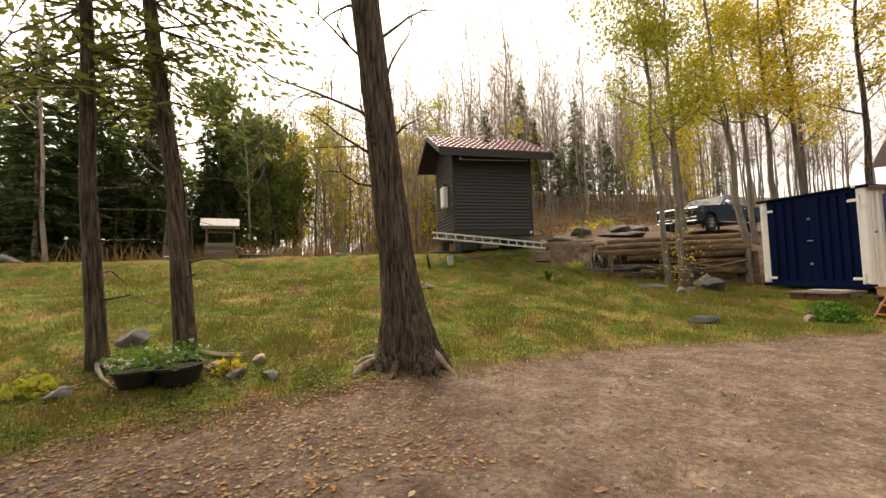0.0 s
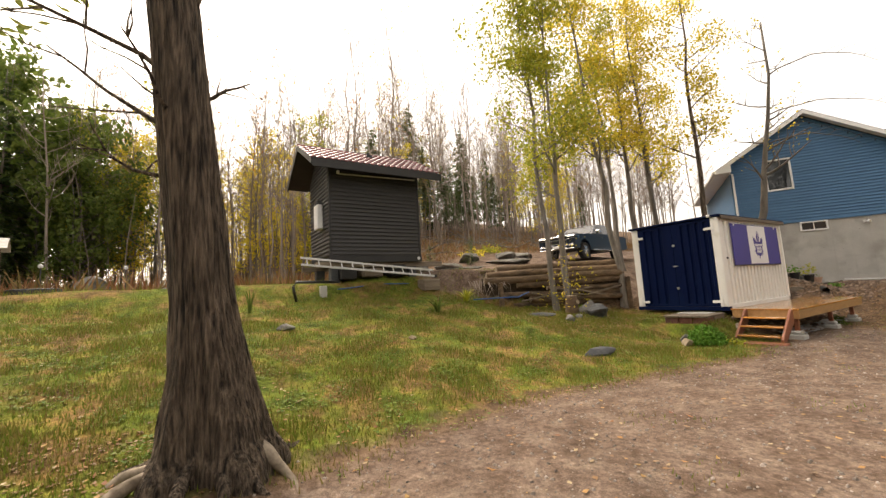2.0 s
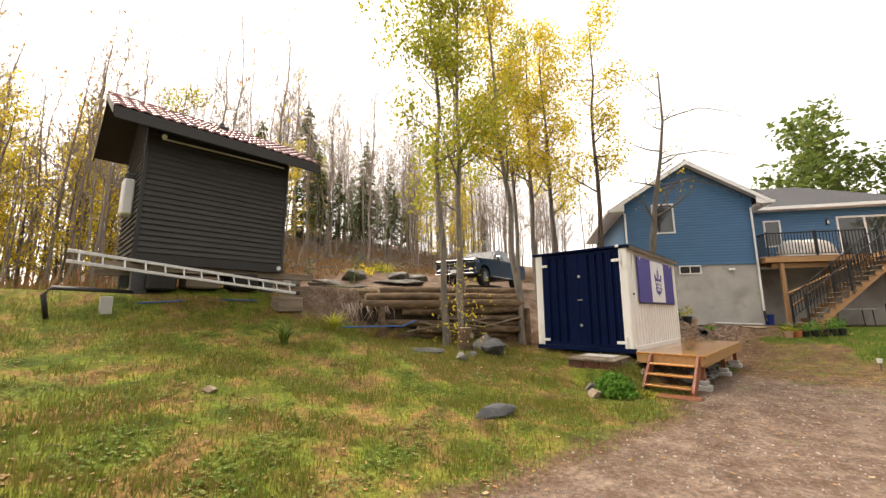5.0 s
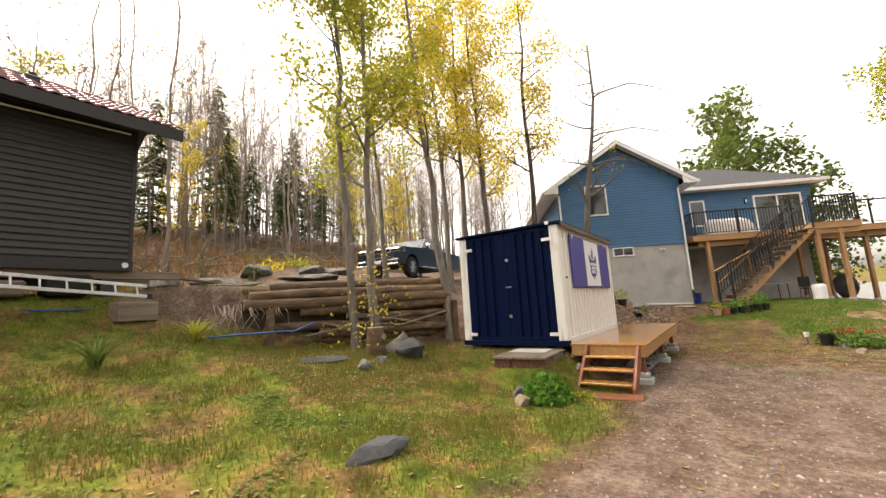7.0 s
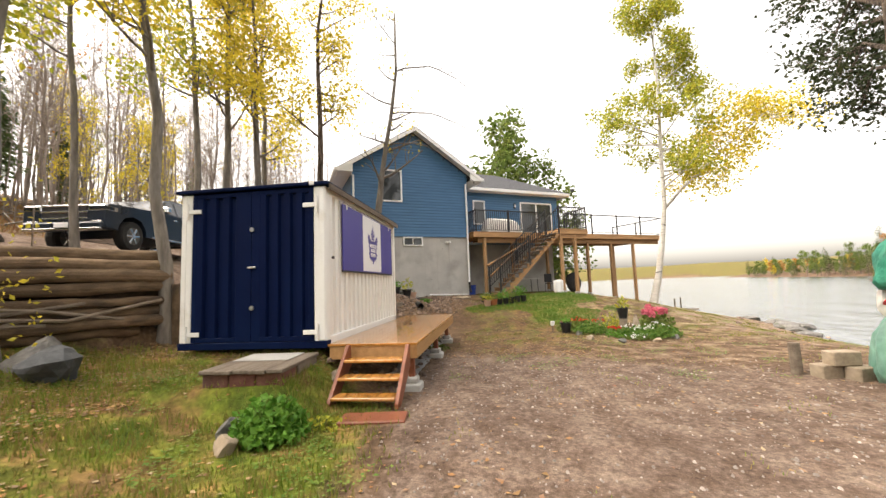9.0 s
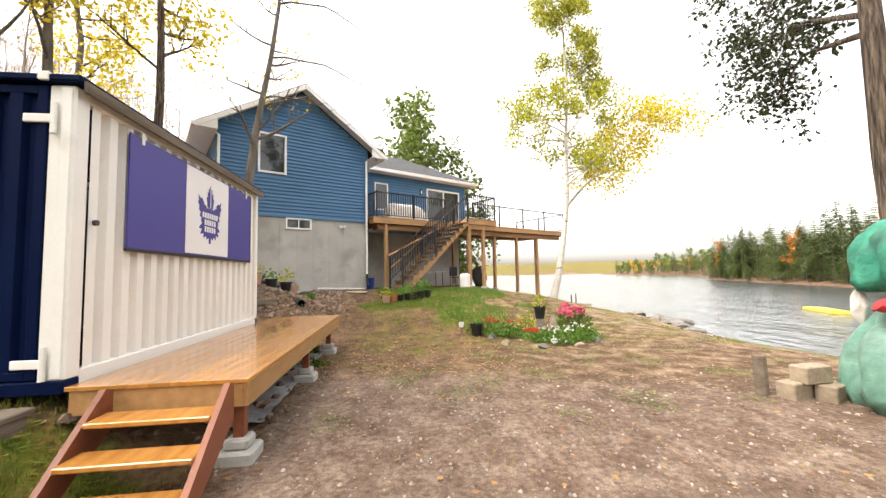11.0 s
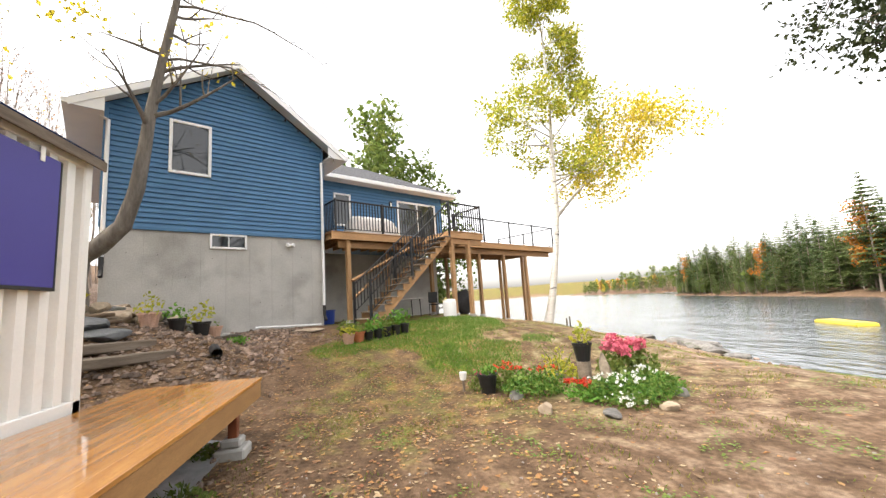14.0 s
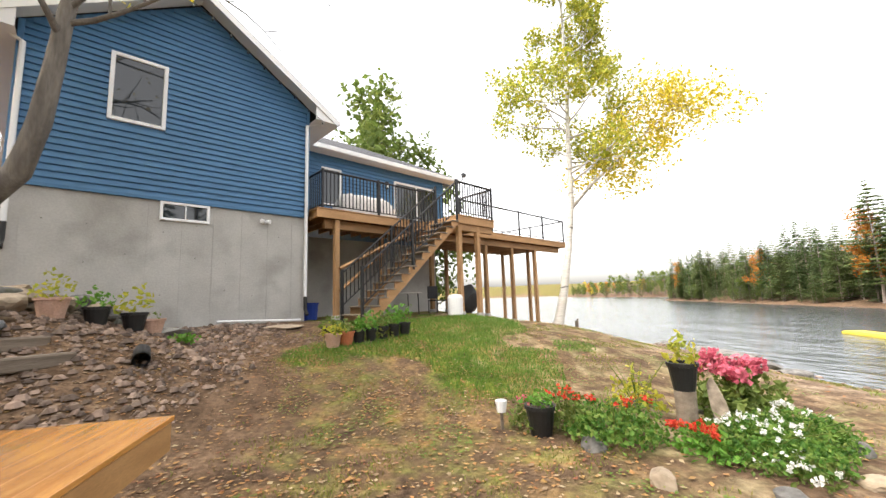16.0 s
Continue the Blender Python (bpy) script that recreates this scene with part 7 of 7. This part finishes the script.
for sx in (-0.22, 0.22):
    for sy in (-0.22, 0.22):
        part("leg", Mb().tube([(sx, sy, 0), (sx, sy, 0.43)], 0.014, 6), M["black_metal"], ch)
gr = thing("covered_grill", at_house(6.1, -0.2), "barbecue grill under a black cover", "grill")
cv = rock_mesh("cover", 0.55, 0.36, 0.62, M["black_plastic"], 8, 3, 0.12)
part("cover", cv, None, gr, m=Matrix.Translation((0, 0, 0.56)))
bin_ = thing("storage_bin", at_house(0.65, 1.1), "blue plastic storage bin under the deck", "bin")
part("tub", Mb().lathe([(0.27, 0), (0.31, 0.45), (0.33, 0.46), (0.33, 0.5)], 16), M["blue_plastic"], bin_)
cf = thing("covered_sofa", at_house(2.3, 0.55, DZ), "garden sofa under a crumpled pale grey cover", "sofa")
sofa = Mb()
S2 = 22
Vv, Ff = [], []
for i in range(S2 + 1):
    for j in range(9):
        u, v = i / S2, j / 8
        rim_ = min(1, 6 * min(u, 1 - u)) * min(1, 5 * min(v, 1 - v))
        zz = (0.78 + 0.10 * (v > 0.5) + 0.05 * noise.noise(Vector((u * 9, v * 4, 1)))) * (rim_ ** 0.35 if rim_ > 0 else 0)
        Vv.append((-1.05 + 2.1 * u + 0.03 * noise.noise(Vector((u * 12, v * 6, 4))), -0.42 + 0.84 * v + 0.05 * noise.noise(Vector((u * 14, v * 5, 9))), max(0.02, zz)))
for i in range(S2):
    for j in range(8):
        Ff.append((i * 9 + j, (i + 1) * 9 + j, (i + 1) * 9 + j + 1, i * 9 + j + 1))
sofa.add(Vv, Ff)
part("cover", sofa, M["white_cover"], cf, smooth=True)
sl = thing("flood_lamp", at_house(7.95, WY - 0.55, 6.62), "small black flood lamp at the eave corner", "lamp")
part("arm", Mb().tube([(0, 0, 0), (0.05, -0.10, 0.20)], 0.02, 6), M["black_metal"], sl)
part("lamp_head", Mb().box(-0.06, 0.14, -0.2, -0.06, 0.18, 0.36, 0.02), M["slate"], sl)

# ---- flower bed ----
FB = "flower bed plants"
leafy("geranium_plant", 17.95, 1.15, 1300, 0.52, 0.46, 0.055, M["leaf_bed"], "green geranium clump with red flowers", seed=51, flowers=M["flower_red"], nf=14, fsize=0.045, group=FB)
leafy("geranium_plant", 18.45, 1.35, 420, 0.42, 0.50, 0.07, M["leaf_green"], "dry geranium clump with orange-red flowers", seed=52, flowers=M["flower_red"], nf=18, fsize=0.045, group=FB)
leafy("geranium_plant", 17.45, 0.62, 320, 0.35, 0.30, 0.06, M["leaf_bright"], "low plant with scarlet flowers", seed=53, flowers=M["flower_red"], nf=12, fsize=0.05, group=FB)
leafy("petunia_plant", 18.55, 1.75, 200, 0.30, 0.42, 0.06, M["leaf_green"], "petunias with pink flowers", seed=54, flowers=M["flower_pink"], nf=10, fsize=0.045, group=FB)
leafy("hydrangea_bush", 18.15, -0.62, 900, 0.55, 0.66, 0.10, M["leaf_green"], "hydrangea bush with big dusty pink heads", seed=55, flowers=M["flower_pink"], nf=17, fsize=0.13, fname="flower_head", group=FB)
leafy("white_flower_plant", 17.35, 0.12, 2600, 0.72, 0.34, 0.05, M["leaf_bed"], "spreading green plant with small white flowers", seed=56, flowers=M["flower_white"], nf=40, fsize=0.035, group=FB, ry=0.6)
leafy("white_flower_plant", 17.45, -0.45, 1700, 0.55, 0.38, 0.05, M["leaf_bed"], "bushy green plant with a few white flowers", seed=57, flowers=M["flower_white"], nf=18, fsize=0.035, group=FB)
leafy("white_flower_plant", 16.95, 0.25, 260, 0.40, 0.18, 0.05, M["leaf_green"], "low edging plant with white flowers", seed=58, flowers=M["flower_white"], nf=26, fsize=0.035, group=FB)
leafy("dry_plant", 18.6, 0.35, 240, 0.4, 0.62, 0.07, M["leaf_lime"], "yellowing stems behind the flowers", seed=59, group=FB)
for i in range(9):
    a = i * 0.7
    boulder(17.65 + 1.05 * math.cos(a), 0.35 + 1.15 * math.sin(a), 0.14, 0.11, 0.08, 120 + i, "small stone edging the flower bed", "rock_brown" if i % 2 else "rock", group="edging stones", detail=2)
pot(18.35, 1.72, 0.15, 0.30, "black_plastic", "black nursery pot at the bed's edge", 61, "leaf_bright", 0.07, 70, 0.16, 1.3, None, None, 0, "pots in the bed")
ls = thing("log_stool", pose(17.95, 0.28, gz(17.95, 0.28)), "upright grey log carrying a pot", "log")
part("stem", Mb().lathe([(0.11, -0.05), (0.10, 0.2), (0.105, 0.42)], 12), M["old_wood"], ls)
pot(17.95, 0.28, 0.14, 0.28, "black_plastic", "black pot with tall leaves on a log", 62, "leaf_lime", 0.09, 60, 0.34, 1.2, gz(17.95, 0.28) + 0.42, None, 0, "pots in the bed")
tagged(part("bleached_stone", rock_mesh("stone", 0.11, 0.10, 0.30, M["root_bare"], 31, 2, 0.2), None, m=pose(17.85, -0.02, gz(17.85, 0) + 0.25, 0, 10, 0)), "upright pale stone among the flowers", "rock")
tagged(part("white_cup", Mb().lathe([(0.05, 0), (0.065, 0.12), (0.06, 0.12), (0.05, 0.02)], 12), M["white_paint"], m=pose(18.6, 2.05, gz(18.6, 2.05) + 0.18)), "small white cup among the petunias", "cup")
tagged(part("cup_stand", Mb().tube([(0, 0, -0.02), (0, 0, 0.18)], 0.02, 6), M["old_wood"], m=pose(18.6, 2.05, gz(18.6, 2.05))), "short wooden peg under the cup", "peg")

# ---- yard's lake side: blocks, tarpaulin, tree, shore ----
bk = "grey concrete block of a low stack"
for i, (x, y, z, rz) in enumerate(((13.15, -0.95, 0, 12), (13.02, -1.28, 0, 20), (13.1, -1.1, 0.19, 5))):
    tagged(part("concrete_block", Mb().box(-0.1, 0.1, -0.19, 0.19, 0, 0.195, 0.012), M["rock_brown"], m=pose(x, y, gz(x, y) + z - 0.02, 0, 0, rz)), bk, "concrete block", "stacked blocks")
tagged(part("wooden_post", Mb().tube([(0, 0, -0.2), (0.02, 0, 0.45)], 0.07, 10), M["old_wood"], m=pose(13.25, -0.62, gz(13.25, -0.62))), "short round wooden post by the blocks", "post")


def tarp_lump(sx, sy, sz, seed, material):
    bm = bmesh.new()
    bmesh.ops.create_icosphere(bm, subdivisions=4, radius=1)
    for v in bm.verts:
        p = v.co.copy()
        th = math.atan2(p.y, p.x)
        fold = 0.16 * noise.noise(Vector((p.x * 2.5, p.y * 2.5, p.z * 0.9 + seed))) + 0.05 * noise.noise(p * 6 + Vector((seed, 0, 0)))
        fold += 0.12 * math.cos(7 * th + 2.2 * p.z + seed) * (1 - abs(p.z)) + 0.06 * math.cos(13 * th - 3 * p.z) * (0.7 - 0.5 * p.z)
        q = Vector([math.copysign(abs(c) ** 0.72, c) for c in p]) * (1 + fold)
        q.x, q.y = q.x * (1.12 - 0.22 * p.z), q.y * (1.12 - 0.22 * p.z)
        q.z = max(q.z, -0.75 + 0.06 * noise.noise(p * 4))
        v.co = Vector((q.x * sx, q.y * sy, q.z * sz))
    me = bpy.data.meshes.new("cover")
    bm.to_mesh(me)
    bm.free()
    me.materials.append(material)
    me.polygons.foreach_set("use_smooth", [True] * len(me.polygons))
    return me


x, y = 12.35, -1.75
tp_ = thing("covered_boat", pose(x, y, gz(x, y)), "boat gear heap under sea-green tarpaulins", "tarpaulin")
part("lower_tarp", tarp_lump(0.58, 0.54, 0.66, 3, M["tarp_pale"]), None, tp_, "faded sea-green tarpaulin", m=Matrix.Translation((0, -0.06, 0.46)))
part("upper_tarp", tarp_lump(0.47, 0.45, 0.47, 8, M["tarp"]), None, tp_, "sea-green tarpaulin", m=Matrix.Translation((0.05, -0.1, 1.58)))
part("red_cloth", rock_mesh("bundle", 0.26, 0.24, 0.10, M["red_fabric"], 4, 3, 0.15), None, tp_, "red cloth bundle", m=Matrix.Translation((0.02, 0.42, 1.12)))
part("dark_bundle", rock_mesh("bundle", 0.56, 0.5, 0.24, M["black_plastic"], 6, 3, 0.15), None, tp_, m=Matrix.Translation((0, 0, 1.0)))
part("white_cloth", rock_mesh("cloth", 0.10, 0.10, 0.22, M["white_cover"], 7, 3, 0.2), None, tp_, m=Matrix.Translation((0.50, 0.22, 1.05)))
rf = thing("swim_raft", pose(26.8, -18.6, WATER, 0, 0, -28), "yellow swimming raft afloat on the lake", "raft")
part("hull", Mb().box(-1.5, 1.5, -0.42, 0.42, -0.1, 0.12, 0.05), M["raft_yellow"], rf)
part("deck_top", Mb().box(-1.4, 1.4, -0.36, 0.36, 0.12, 0.15, 0.015), M["raft_yellow"], rf)
SR = "shore rocks"
for i, (x, y, sx, sz) in enumerate(((24.2, -7.9, 0.75, 0.25), (25.3, -8.6, 0.8, 0.3), (23.2, -7.6, 0.6, 0.18), (26.4, -8.8, 0.6, 0.25), (24.8, -8.9, 0.5, 0.35), (28.2, -9.0, 0.5, 0.2), (22.2, -7.2, 0.5, 0.14))):
    boulder(x, y, sx, sx * 0.6, sz, 140 + i, "flat grey rock at the water's edge", "rock", rz=-20 + i * 13, group=SR, flat=0.3, sink=0.35)
dk = thing("small_dock", pose(31.6, -7.6, WATER, 0, 0, -35), "small low wooden dock at the shore", "dock")
for i in range(8):
    part("plank", Mb().box(-0.9 + i * 0.23, -0.69 + i * 0.23, -0.5, 0.5, 0.30, 0.345, 0.006), M["old_wood"], dk)
for sx in (-0.8, 0.8):
    part("post", Mb().tube([(sx, 0.45, -0.6), (sx, 0.45, 1.0)], 0.04, 8), M["old_wood"], dk)
# crumpled sheet under the low deck
sh = Mb()
V, F = [], []
for i in range(31):
    for j in range(6):
        px, py = 13.4 + 0.14 * i, 5.05 + 0.11 * j
        V.append((px, py, gz(px, py) + 0.03 + 0.07 * noise.noise(Vector((px * 3, py * 4, 2)))))
for i in range(30):
    for j in range(5):
        F.append((i * 6 + j, (i + 1) * 6 + j, (i + 1) * 6 + j + 1, i * 6 + j + 1))
sh.add(V, F)
tagged(part("plastic_sheet", sh, M["tarp_grey"], smooth=True), "crumpled grey plastic sheet under the low deck", "sheet")
leafy("weed_plant", 16.0, 5.05, 160, 0.3, 0.18, 0.06, M["leaf_green"], "low weeds by the deck blocks", seed=70)
leafy("weed_plant", 17.1, 5.35, 160, 0.3, 0.2, 0.06, M["leaf_green"], "low weeds by the deck blocks", seed=71)
# ---- ground cover, too many to count ----
def scatter(n, x0, x1, y0, y1, weight, seed):
    g = np.random.default_rng(seed)
    x, y = g.uniform(x0, x1, n), g.uniform(y0, y1, n)
    keep = g.random(n) < weight(x, y)
    x, y = x[keep], y[keep]
    return x, y, ground_z(x, y), g


def blade_field(name, x, y, z, g, h0, h1, width, material, label, lean=0.5):
    n = len(x)
    a, h = g.uniform(0, 2 * np.pi, n), g.uniform(h0, h1, n)
    lx, ly = np.cos(a) * h * lean * g.random(n), np.sin(a) * h * lean * g.random(n)
    b = g.uniform(0, 2 * np.pi, n)
    wx, wy = np.cos(b) * width * 0.5, np.sin(b) * width * 0.5
    V = np.stack([np.stack([x - wx, y - wy, z - 0.005], -1), np.stack([x + wx, y + wy, z - 0.005], -1), np.stack([x + lx, y + ly, z + h], -1)], 1).reshape(-1, 3)
    me = bpy.data.meshes.new(name)
    me.from_pydata(V.tolist(), [], np.arange(3 * n).reshape(-1, 3).tolist())
    me.materials.append(material)
    return tagged(new(name, me), label, "grass", kind="stuff")


def patchy(x, y, s=0.8):
    return 0.5 + 0.5 * np.sin(x * 1.7 * s + 1.3 * np.sin(y * 1.1 * s)) * np.sin(y * 1.9 * s + 0.9 * np.sin(x * 0.8 * s + 2))


def near(x, y, r0=4, r1=15):
    """Thins what stands far from the trodden yard."""
    d = np.maximum(0, np.hypot((x - np.clip(x, 0, 15)), (y - np.clip(y, 0, 4))))
    return np.clip(1.15 - d / r1, 0.12, 1)


x, y, z, g = scatter(300000, -8, 13.2, 3.2, 13.2, lambda x, y: lawn_mask(x, y) * (0.15 + 0.85 * patchy(x, y) ** 1.5) * near(x, y), 1)
blade_field("lawn_grass", x, y, z, g, 0.025, 0.08, 0.014, M["grass"], "short rough lawn grass with bare patches")
x, y, z, g = scatter(120000, -6, 13, 4.2, 12.8, lambda x, y: lawn_mask(x, y) * (patchy(x + 3, y, 1.5) + 0.25 * np.sin(5 * x + 3 * y) * np.sin(4 * y - 2 * x) > 0.62) * near(x, y), 9)
blade_field("lawn_grass", x, y, z, g, 0.04, 0.12, 0.016, M["grass"], "taller tufts of rough grass")
x, y, z, g = scatter(90000, 17.5, 27, -1.5, 5, lambda x, y: (lawn_mask(x, y) > 0.5) * lawn_mask(x, y), 2)
blade_field("lawn_grass", x, y, z, g, 0.03, 0.07, 0.014, M["grass_lush"], "fresh green grass patch before the stairs")
x, y, z, g = scatter(330000, 13, 32, -8.5, 5.2, lambda x, y: np.clip(lawn_mask(x, y), 0, 0.6) * (patchy(x, y, 1.6) + 0.3 * np.sin(4.7 * x - 3 * y) * np.sin(5.3 * y + 2 * x) > 0.66) * (shore(x, y) > 0.3), 3)
blade_field("lawn_grass", x, y, z, g, 0.015, 0.045, 0.014, M["grass"], "thin grass tufts over sandy soil", 1.2)
x, y, z, g = scatter(26000, -4, 16, -3.5, 5.6, lambda x, y: gravel_mask(x, y) * (patchy(x, y, 1.3) + 0.2 * np.sin(4 * x - 3 * y) * np.sin(5 * y + x) > 0.9) * 0.8, 4)
blade_field("weed_tuft", x, y, z, g, 0.02, 0.06, 0.012, M["grass"], "scattered weed tufts in the gravel drive")
x, y, z, g = scatter(9000, 8, 13, 8.2, 11.5, lambda x, y: (y < wall_line(x) - 0.2) * 0.5, 5)
blade_field("weed_tuft", x, y, z, g, 0.04, 0.16, 0.014, M["grass"], "weeds below the log wall")
x, y, z, g = scatter(60000, 4, 40, 15.5, 34, lambda x, y: (gravel_mask(x, y) < 0.2) * (0.25 + 0.75 * patchy(x, y, 0.5)), 6)
blade_field("bracken", x, y, z, g, 0.08, 0.38, 0.05, M["bracken"], "brown dead bracken and brush over the hillside", 1.0)
x, y, z, g = scatter(30000, -30, 9, 16, 34, lambda x, y: 0.5 * (y > 16 + 2 * np.sin(x)), 7)
blade_field("undergrowth", x, y, z, g, 0.2, 1.0, 0.07, M["bracken"], "brown undergrowth below the trees", 0.9)
x, y, z, g = scatter(9000, -12, 8, 11.8, 15.5, lambda x, y: 0.6 + 0 * x, 8)
blade_field("lawn_grass", x, y, z, g, 0.04, 0.14, 0.014, M["grass"], "longer grass along the crest")


def flat_leaves(name, x, y, z, g, s0, s1, material, label):
    n = len(x)
    a, s = g.uniform(0, 2 * np.pi, n), g.uniform(s0, s1, n)
    ca, sa = np.cos(a) * s, np.sin(a) * s
    t1, t2, w = g.uniform(-0.25, 0.45, n) * s, g.uniform(-0.2, 0.4, n) * s, g.uniform(0.5, 0.8, n)
    zz = z + 0.008 + np.abs(t1) * 0.3
    P = [np.stack([x - ca, y - sa, zz + t1], -1), np.stack([x - sa * w, y + ca * w, zz + t2 * 0.5], -1), np.stack([x + ca, y + sa, zz + 0.3 * np.abs(t2)], -1), np.stack([x + sa * w, y - ca * w, zz + t2], -1)]
    me = bpy.data.meshes.new(name)
    me.from_pydata(np.stack(P, 1).reshape(-1, 3).tolist(), [], np.arange(4 * n).reshape(-1, 4).tolist())
    me.materials.append(material)
    return tagged(new(name, me), label, "leaves", kind="stuff")


x, y, z, g = scatter(64000, -5, 26, -4, 13, lambda x, y: (0.16 + 0.5 * patchy(x, y, 0.6) ** 2) * (shore(x, y) > 1.0) * np.clip(0.3 + lawn_mask(x, y), 0, 1), 11)
flat_leaves("fallen_leaves", x, y, z, g, 0.011, 0.040, M["litter"], "brown and tan fallen leaves over the ground")
x, y, z, g = scatter(16000, 8, 14, 7.8, 11.8, lambda x, y: 0.75 * (y < wall_line(x)), 12)
flat_leaves("fallen_leaves", x, y, z, g, 0.018, 0.042, M["litter"], "thick leaf litter below the log wall")
x, y, z, g = scatter(9000, -5, 1.2, 2.8, 6.8, lambda x, y: 0.8 * (y < 6.4), 13)
flat_leaves("fallen_leaves", x, y, z, g, 0.012, 0.030, M["litter"], "leaf litter round the tree roots")
x, y, z, g = scatter(26000, 15, 23.5, 0.5, 8.2, lambda x, y: (0.12 + 0.7 * patchy(x, y, 1.4)) * sm(0.5, 3.0, y), 14)
flat_leaves("fallen_leaves", x, y, z, g, 0.012, 0.034, M["litter"], "red-brown leaves on the path to the house")


M["clover"] = leaf_mat("clover", [(0.07, 0.15, 0.02), (0.11, 0.20, 0.03), (0.16, 0.23, 0.04), (0.20, 0.21, 0.05)], through_light=0.3)
x, y, z, g = scatter(120000, -8, 13, 3.6, 12.5, lambda x, y: lawn_mask(x, y) * (patchy(x + 1.3, y - 2, 1.9) + 0.3 * np.sin(3.7 * x - 2 * y) * np.sin(4.3 * y + x) > 0.60) * near(x, y), 15)
flat_leaves("clover", x, y, z + 0.015, g, 0.010, 0.028, M["clover"], "low green clover and weeds through the lawn")
x, y, z, g = scatter(40000, 13, 24, -5, 4.5, lambda x, y: (patchy(x + 2, y, 1.7) + 0.25 * np.sin(3.3 * x - 2 * y) * np.sin(4.1 * y + x) > 0.78) * (shore(x, y) > 0.6), 16)
flat_leaves("clover", x, y, z + 0.012, g, 0.010, 0.024, M["clover"], "low green weeds over the sandy yard")


def stones(name, x, y, z, g, s0, s1, material, label):
    """Squat six-cornered pebbles."""
    n = len(x)
    s = s0 + (s1 - s0) * g.random(n) ** 3
    a = g.uniform(0, 2 * np.pi, n)
    e = g.uniform(0.55, 1.0, n)
    P = []
    for k in range(5):
        w = a + k * 2 * np.pi / 5 + g.uniform(-0.3, 0.3, n)
        rr = s * g.uniform(0.75, 1.15, n)
        P.append(np.stack([x + np.cos(w) * rr, y + np.sin(w) * rr * e, z + s * 0.05], -1))
    for k in range(4):
        w = a + 0.5 + k * np.pi / 2
        P.append(np.stack([x + np.cos(w) * s * 0.55, y + np.sin(w) * s * 0.5 * e, z + s * g.uniform(0.45, 0.75, n)], -1))
    V = np.stack(P, 1).reshape(-1, 3)
    base = np.array([(0, 1, 5), (1, 6, 5), (1, 2, 6), (2, 7, 6), (2, 3, 7), (3, 8, 7), (3, 4, 8), (4, 5, 8), (4, 0, 5), (5, 6, 7), (5, 7, 8)])
    F = (np.arange(n)[:, None, None] * 9 + base[None]).reshape(-1, 3)
    me = bpy.data.meshes.new(name)
    me.from_pydata(V.tolist(), [], F.tolist())
    me.materials.append(material)
    return tagged(new(name, me), label, "stones", kind="stuff")


M["pebble"] = mat("pebble", (0.18, 0.15, 0.13), (0.38, 0.33, 0.295), 6, 0.9, bump=0.2, island=0.45)
M["rubble"] = mat("rubble", (0.13, 0.085, 0.062), (0.27, 0.20, 0.155), 4, 0.9, bump=0.4, fine=20, island=0.6)
x, y, z, g = scatter(52000, -4, 20, -4, 5.6, lambda x, y: gravel_mask(x, y) * (0.25 + 0.6 * patchy(x, y, 0.7)), 21)
stones("gravel", x, y, z, g, 0.004, 0.026, M["pebble"], "loose pale gravel on the drive")
x, y, z, g = scatter(9500, 17, 24.5, 5.0, 9.4, lambda x, y: sm(4.9, 6.0, y + 0.12 * (x - 20)) * sm(9.4, 8.2, y + 0.6 * (x - 21)) * 0.85, 22)
stones("stone_pile", x, y, z, g, 0.012, 0.095, M["rubble"], "heap of loose stones below the house")
x, y, z, g = scatter(500, 22.2, 23.6, 3.0, 5.2, lambda x, y: 0.5 + 0 * x, 23)
stones("stone_pile", x, y, z, g, 0.02, 0.07, M["rubble"], "small stones round the stair foot")
x, y, z, g = scatter(700, 20, 31, -8.5, -5.0, lambda x, y: 0.4 * sm(2.5, 0.2, shore(x, y)), 24)
stones("stone_pile", x, y, z, g, 0.03, 0.14, M["rubble"], "small stones along the shore")
x, y, z, g = scatter(300, 12.5, 17.6, 4.9, 6.2, lambda x, y: 0.7 + 0 * x, 25)
stones("stone_pile", x, y, z, g, 0.03, 0.14, M["rubble"], "stones under the low deck")

# dead sticks and fallen saplings on the hillside
r = random.Random(31)
sk = Mb()
for _ in range(260):
    x, y = r.uniform(7, 34), r.uniform(19, 32)
    a, L = r.uniform(0, 6.28), r.uniform(0.8, 3.2)
    x2, y2 = x + L * math.cos(a), y + L * math.sin(a)
    sk.tube([(x, y, gz(x, y) + r.uniform(0, 0.3)), ((x + x2) / 2, (y + y2) / 2, gz((x + x2) / 2, (y + y2) / 2) + r.uniform(0.1, 0.6)), (x2, y2, gz(x2, y2) + r.uniform(0, 0.9))], [0.035, 0.025, 0.008], 4, caps=False)
tagged(part("dead_branches", sk, M["bark_grey"]), "grey dead branches strewn over the hillside", "branches", kind="stuff")
sk = Mb()
for _ in range(900):        # thin saplings in the woods
    x, y = r.uniform(-30, 44), r.uniform(20, 40)
    if -1 < x < 9 and y < 20:
        continue
    z = gz(x, y)
    h = r.uniform(2.5, 8)
    sk.tube([(x, y, z - 0.1), (x + r.uniform(-.2, .2), y + r.uniform(-.2, .2), z + h * 0.5), (x + r.uniform(-.5, .5), y + r.uniform(-.5, .5), z + h)], [0.028, 0.02, 0.008], 3, caps=False)
tagged(part("saplings", sk, M["bark_brown"]), "thin bare saplings in the woods", "saplings", kind="stuff")
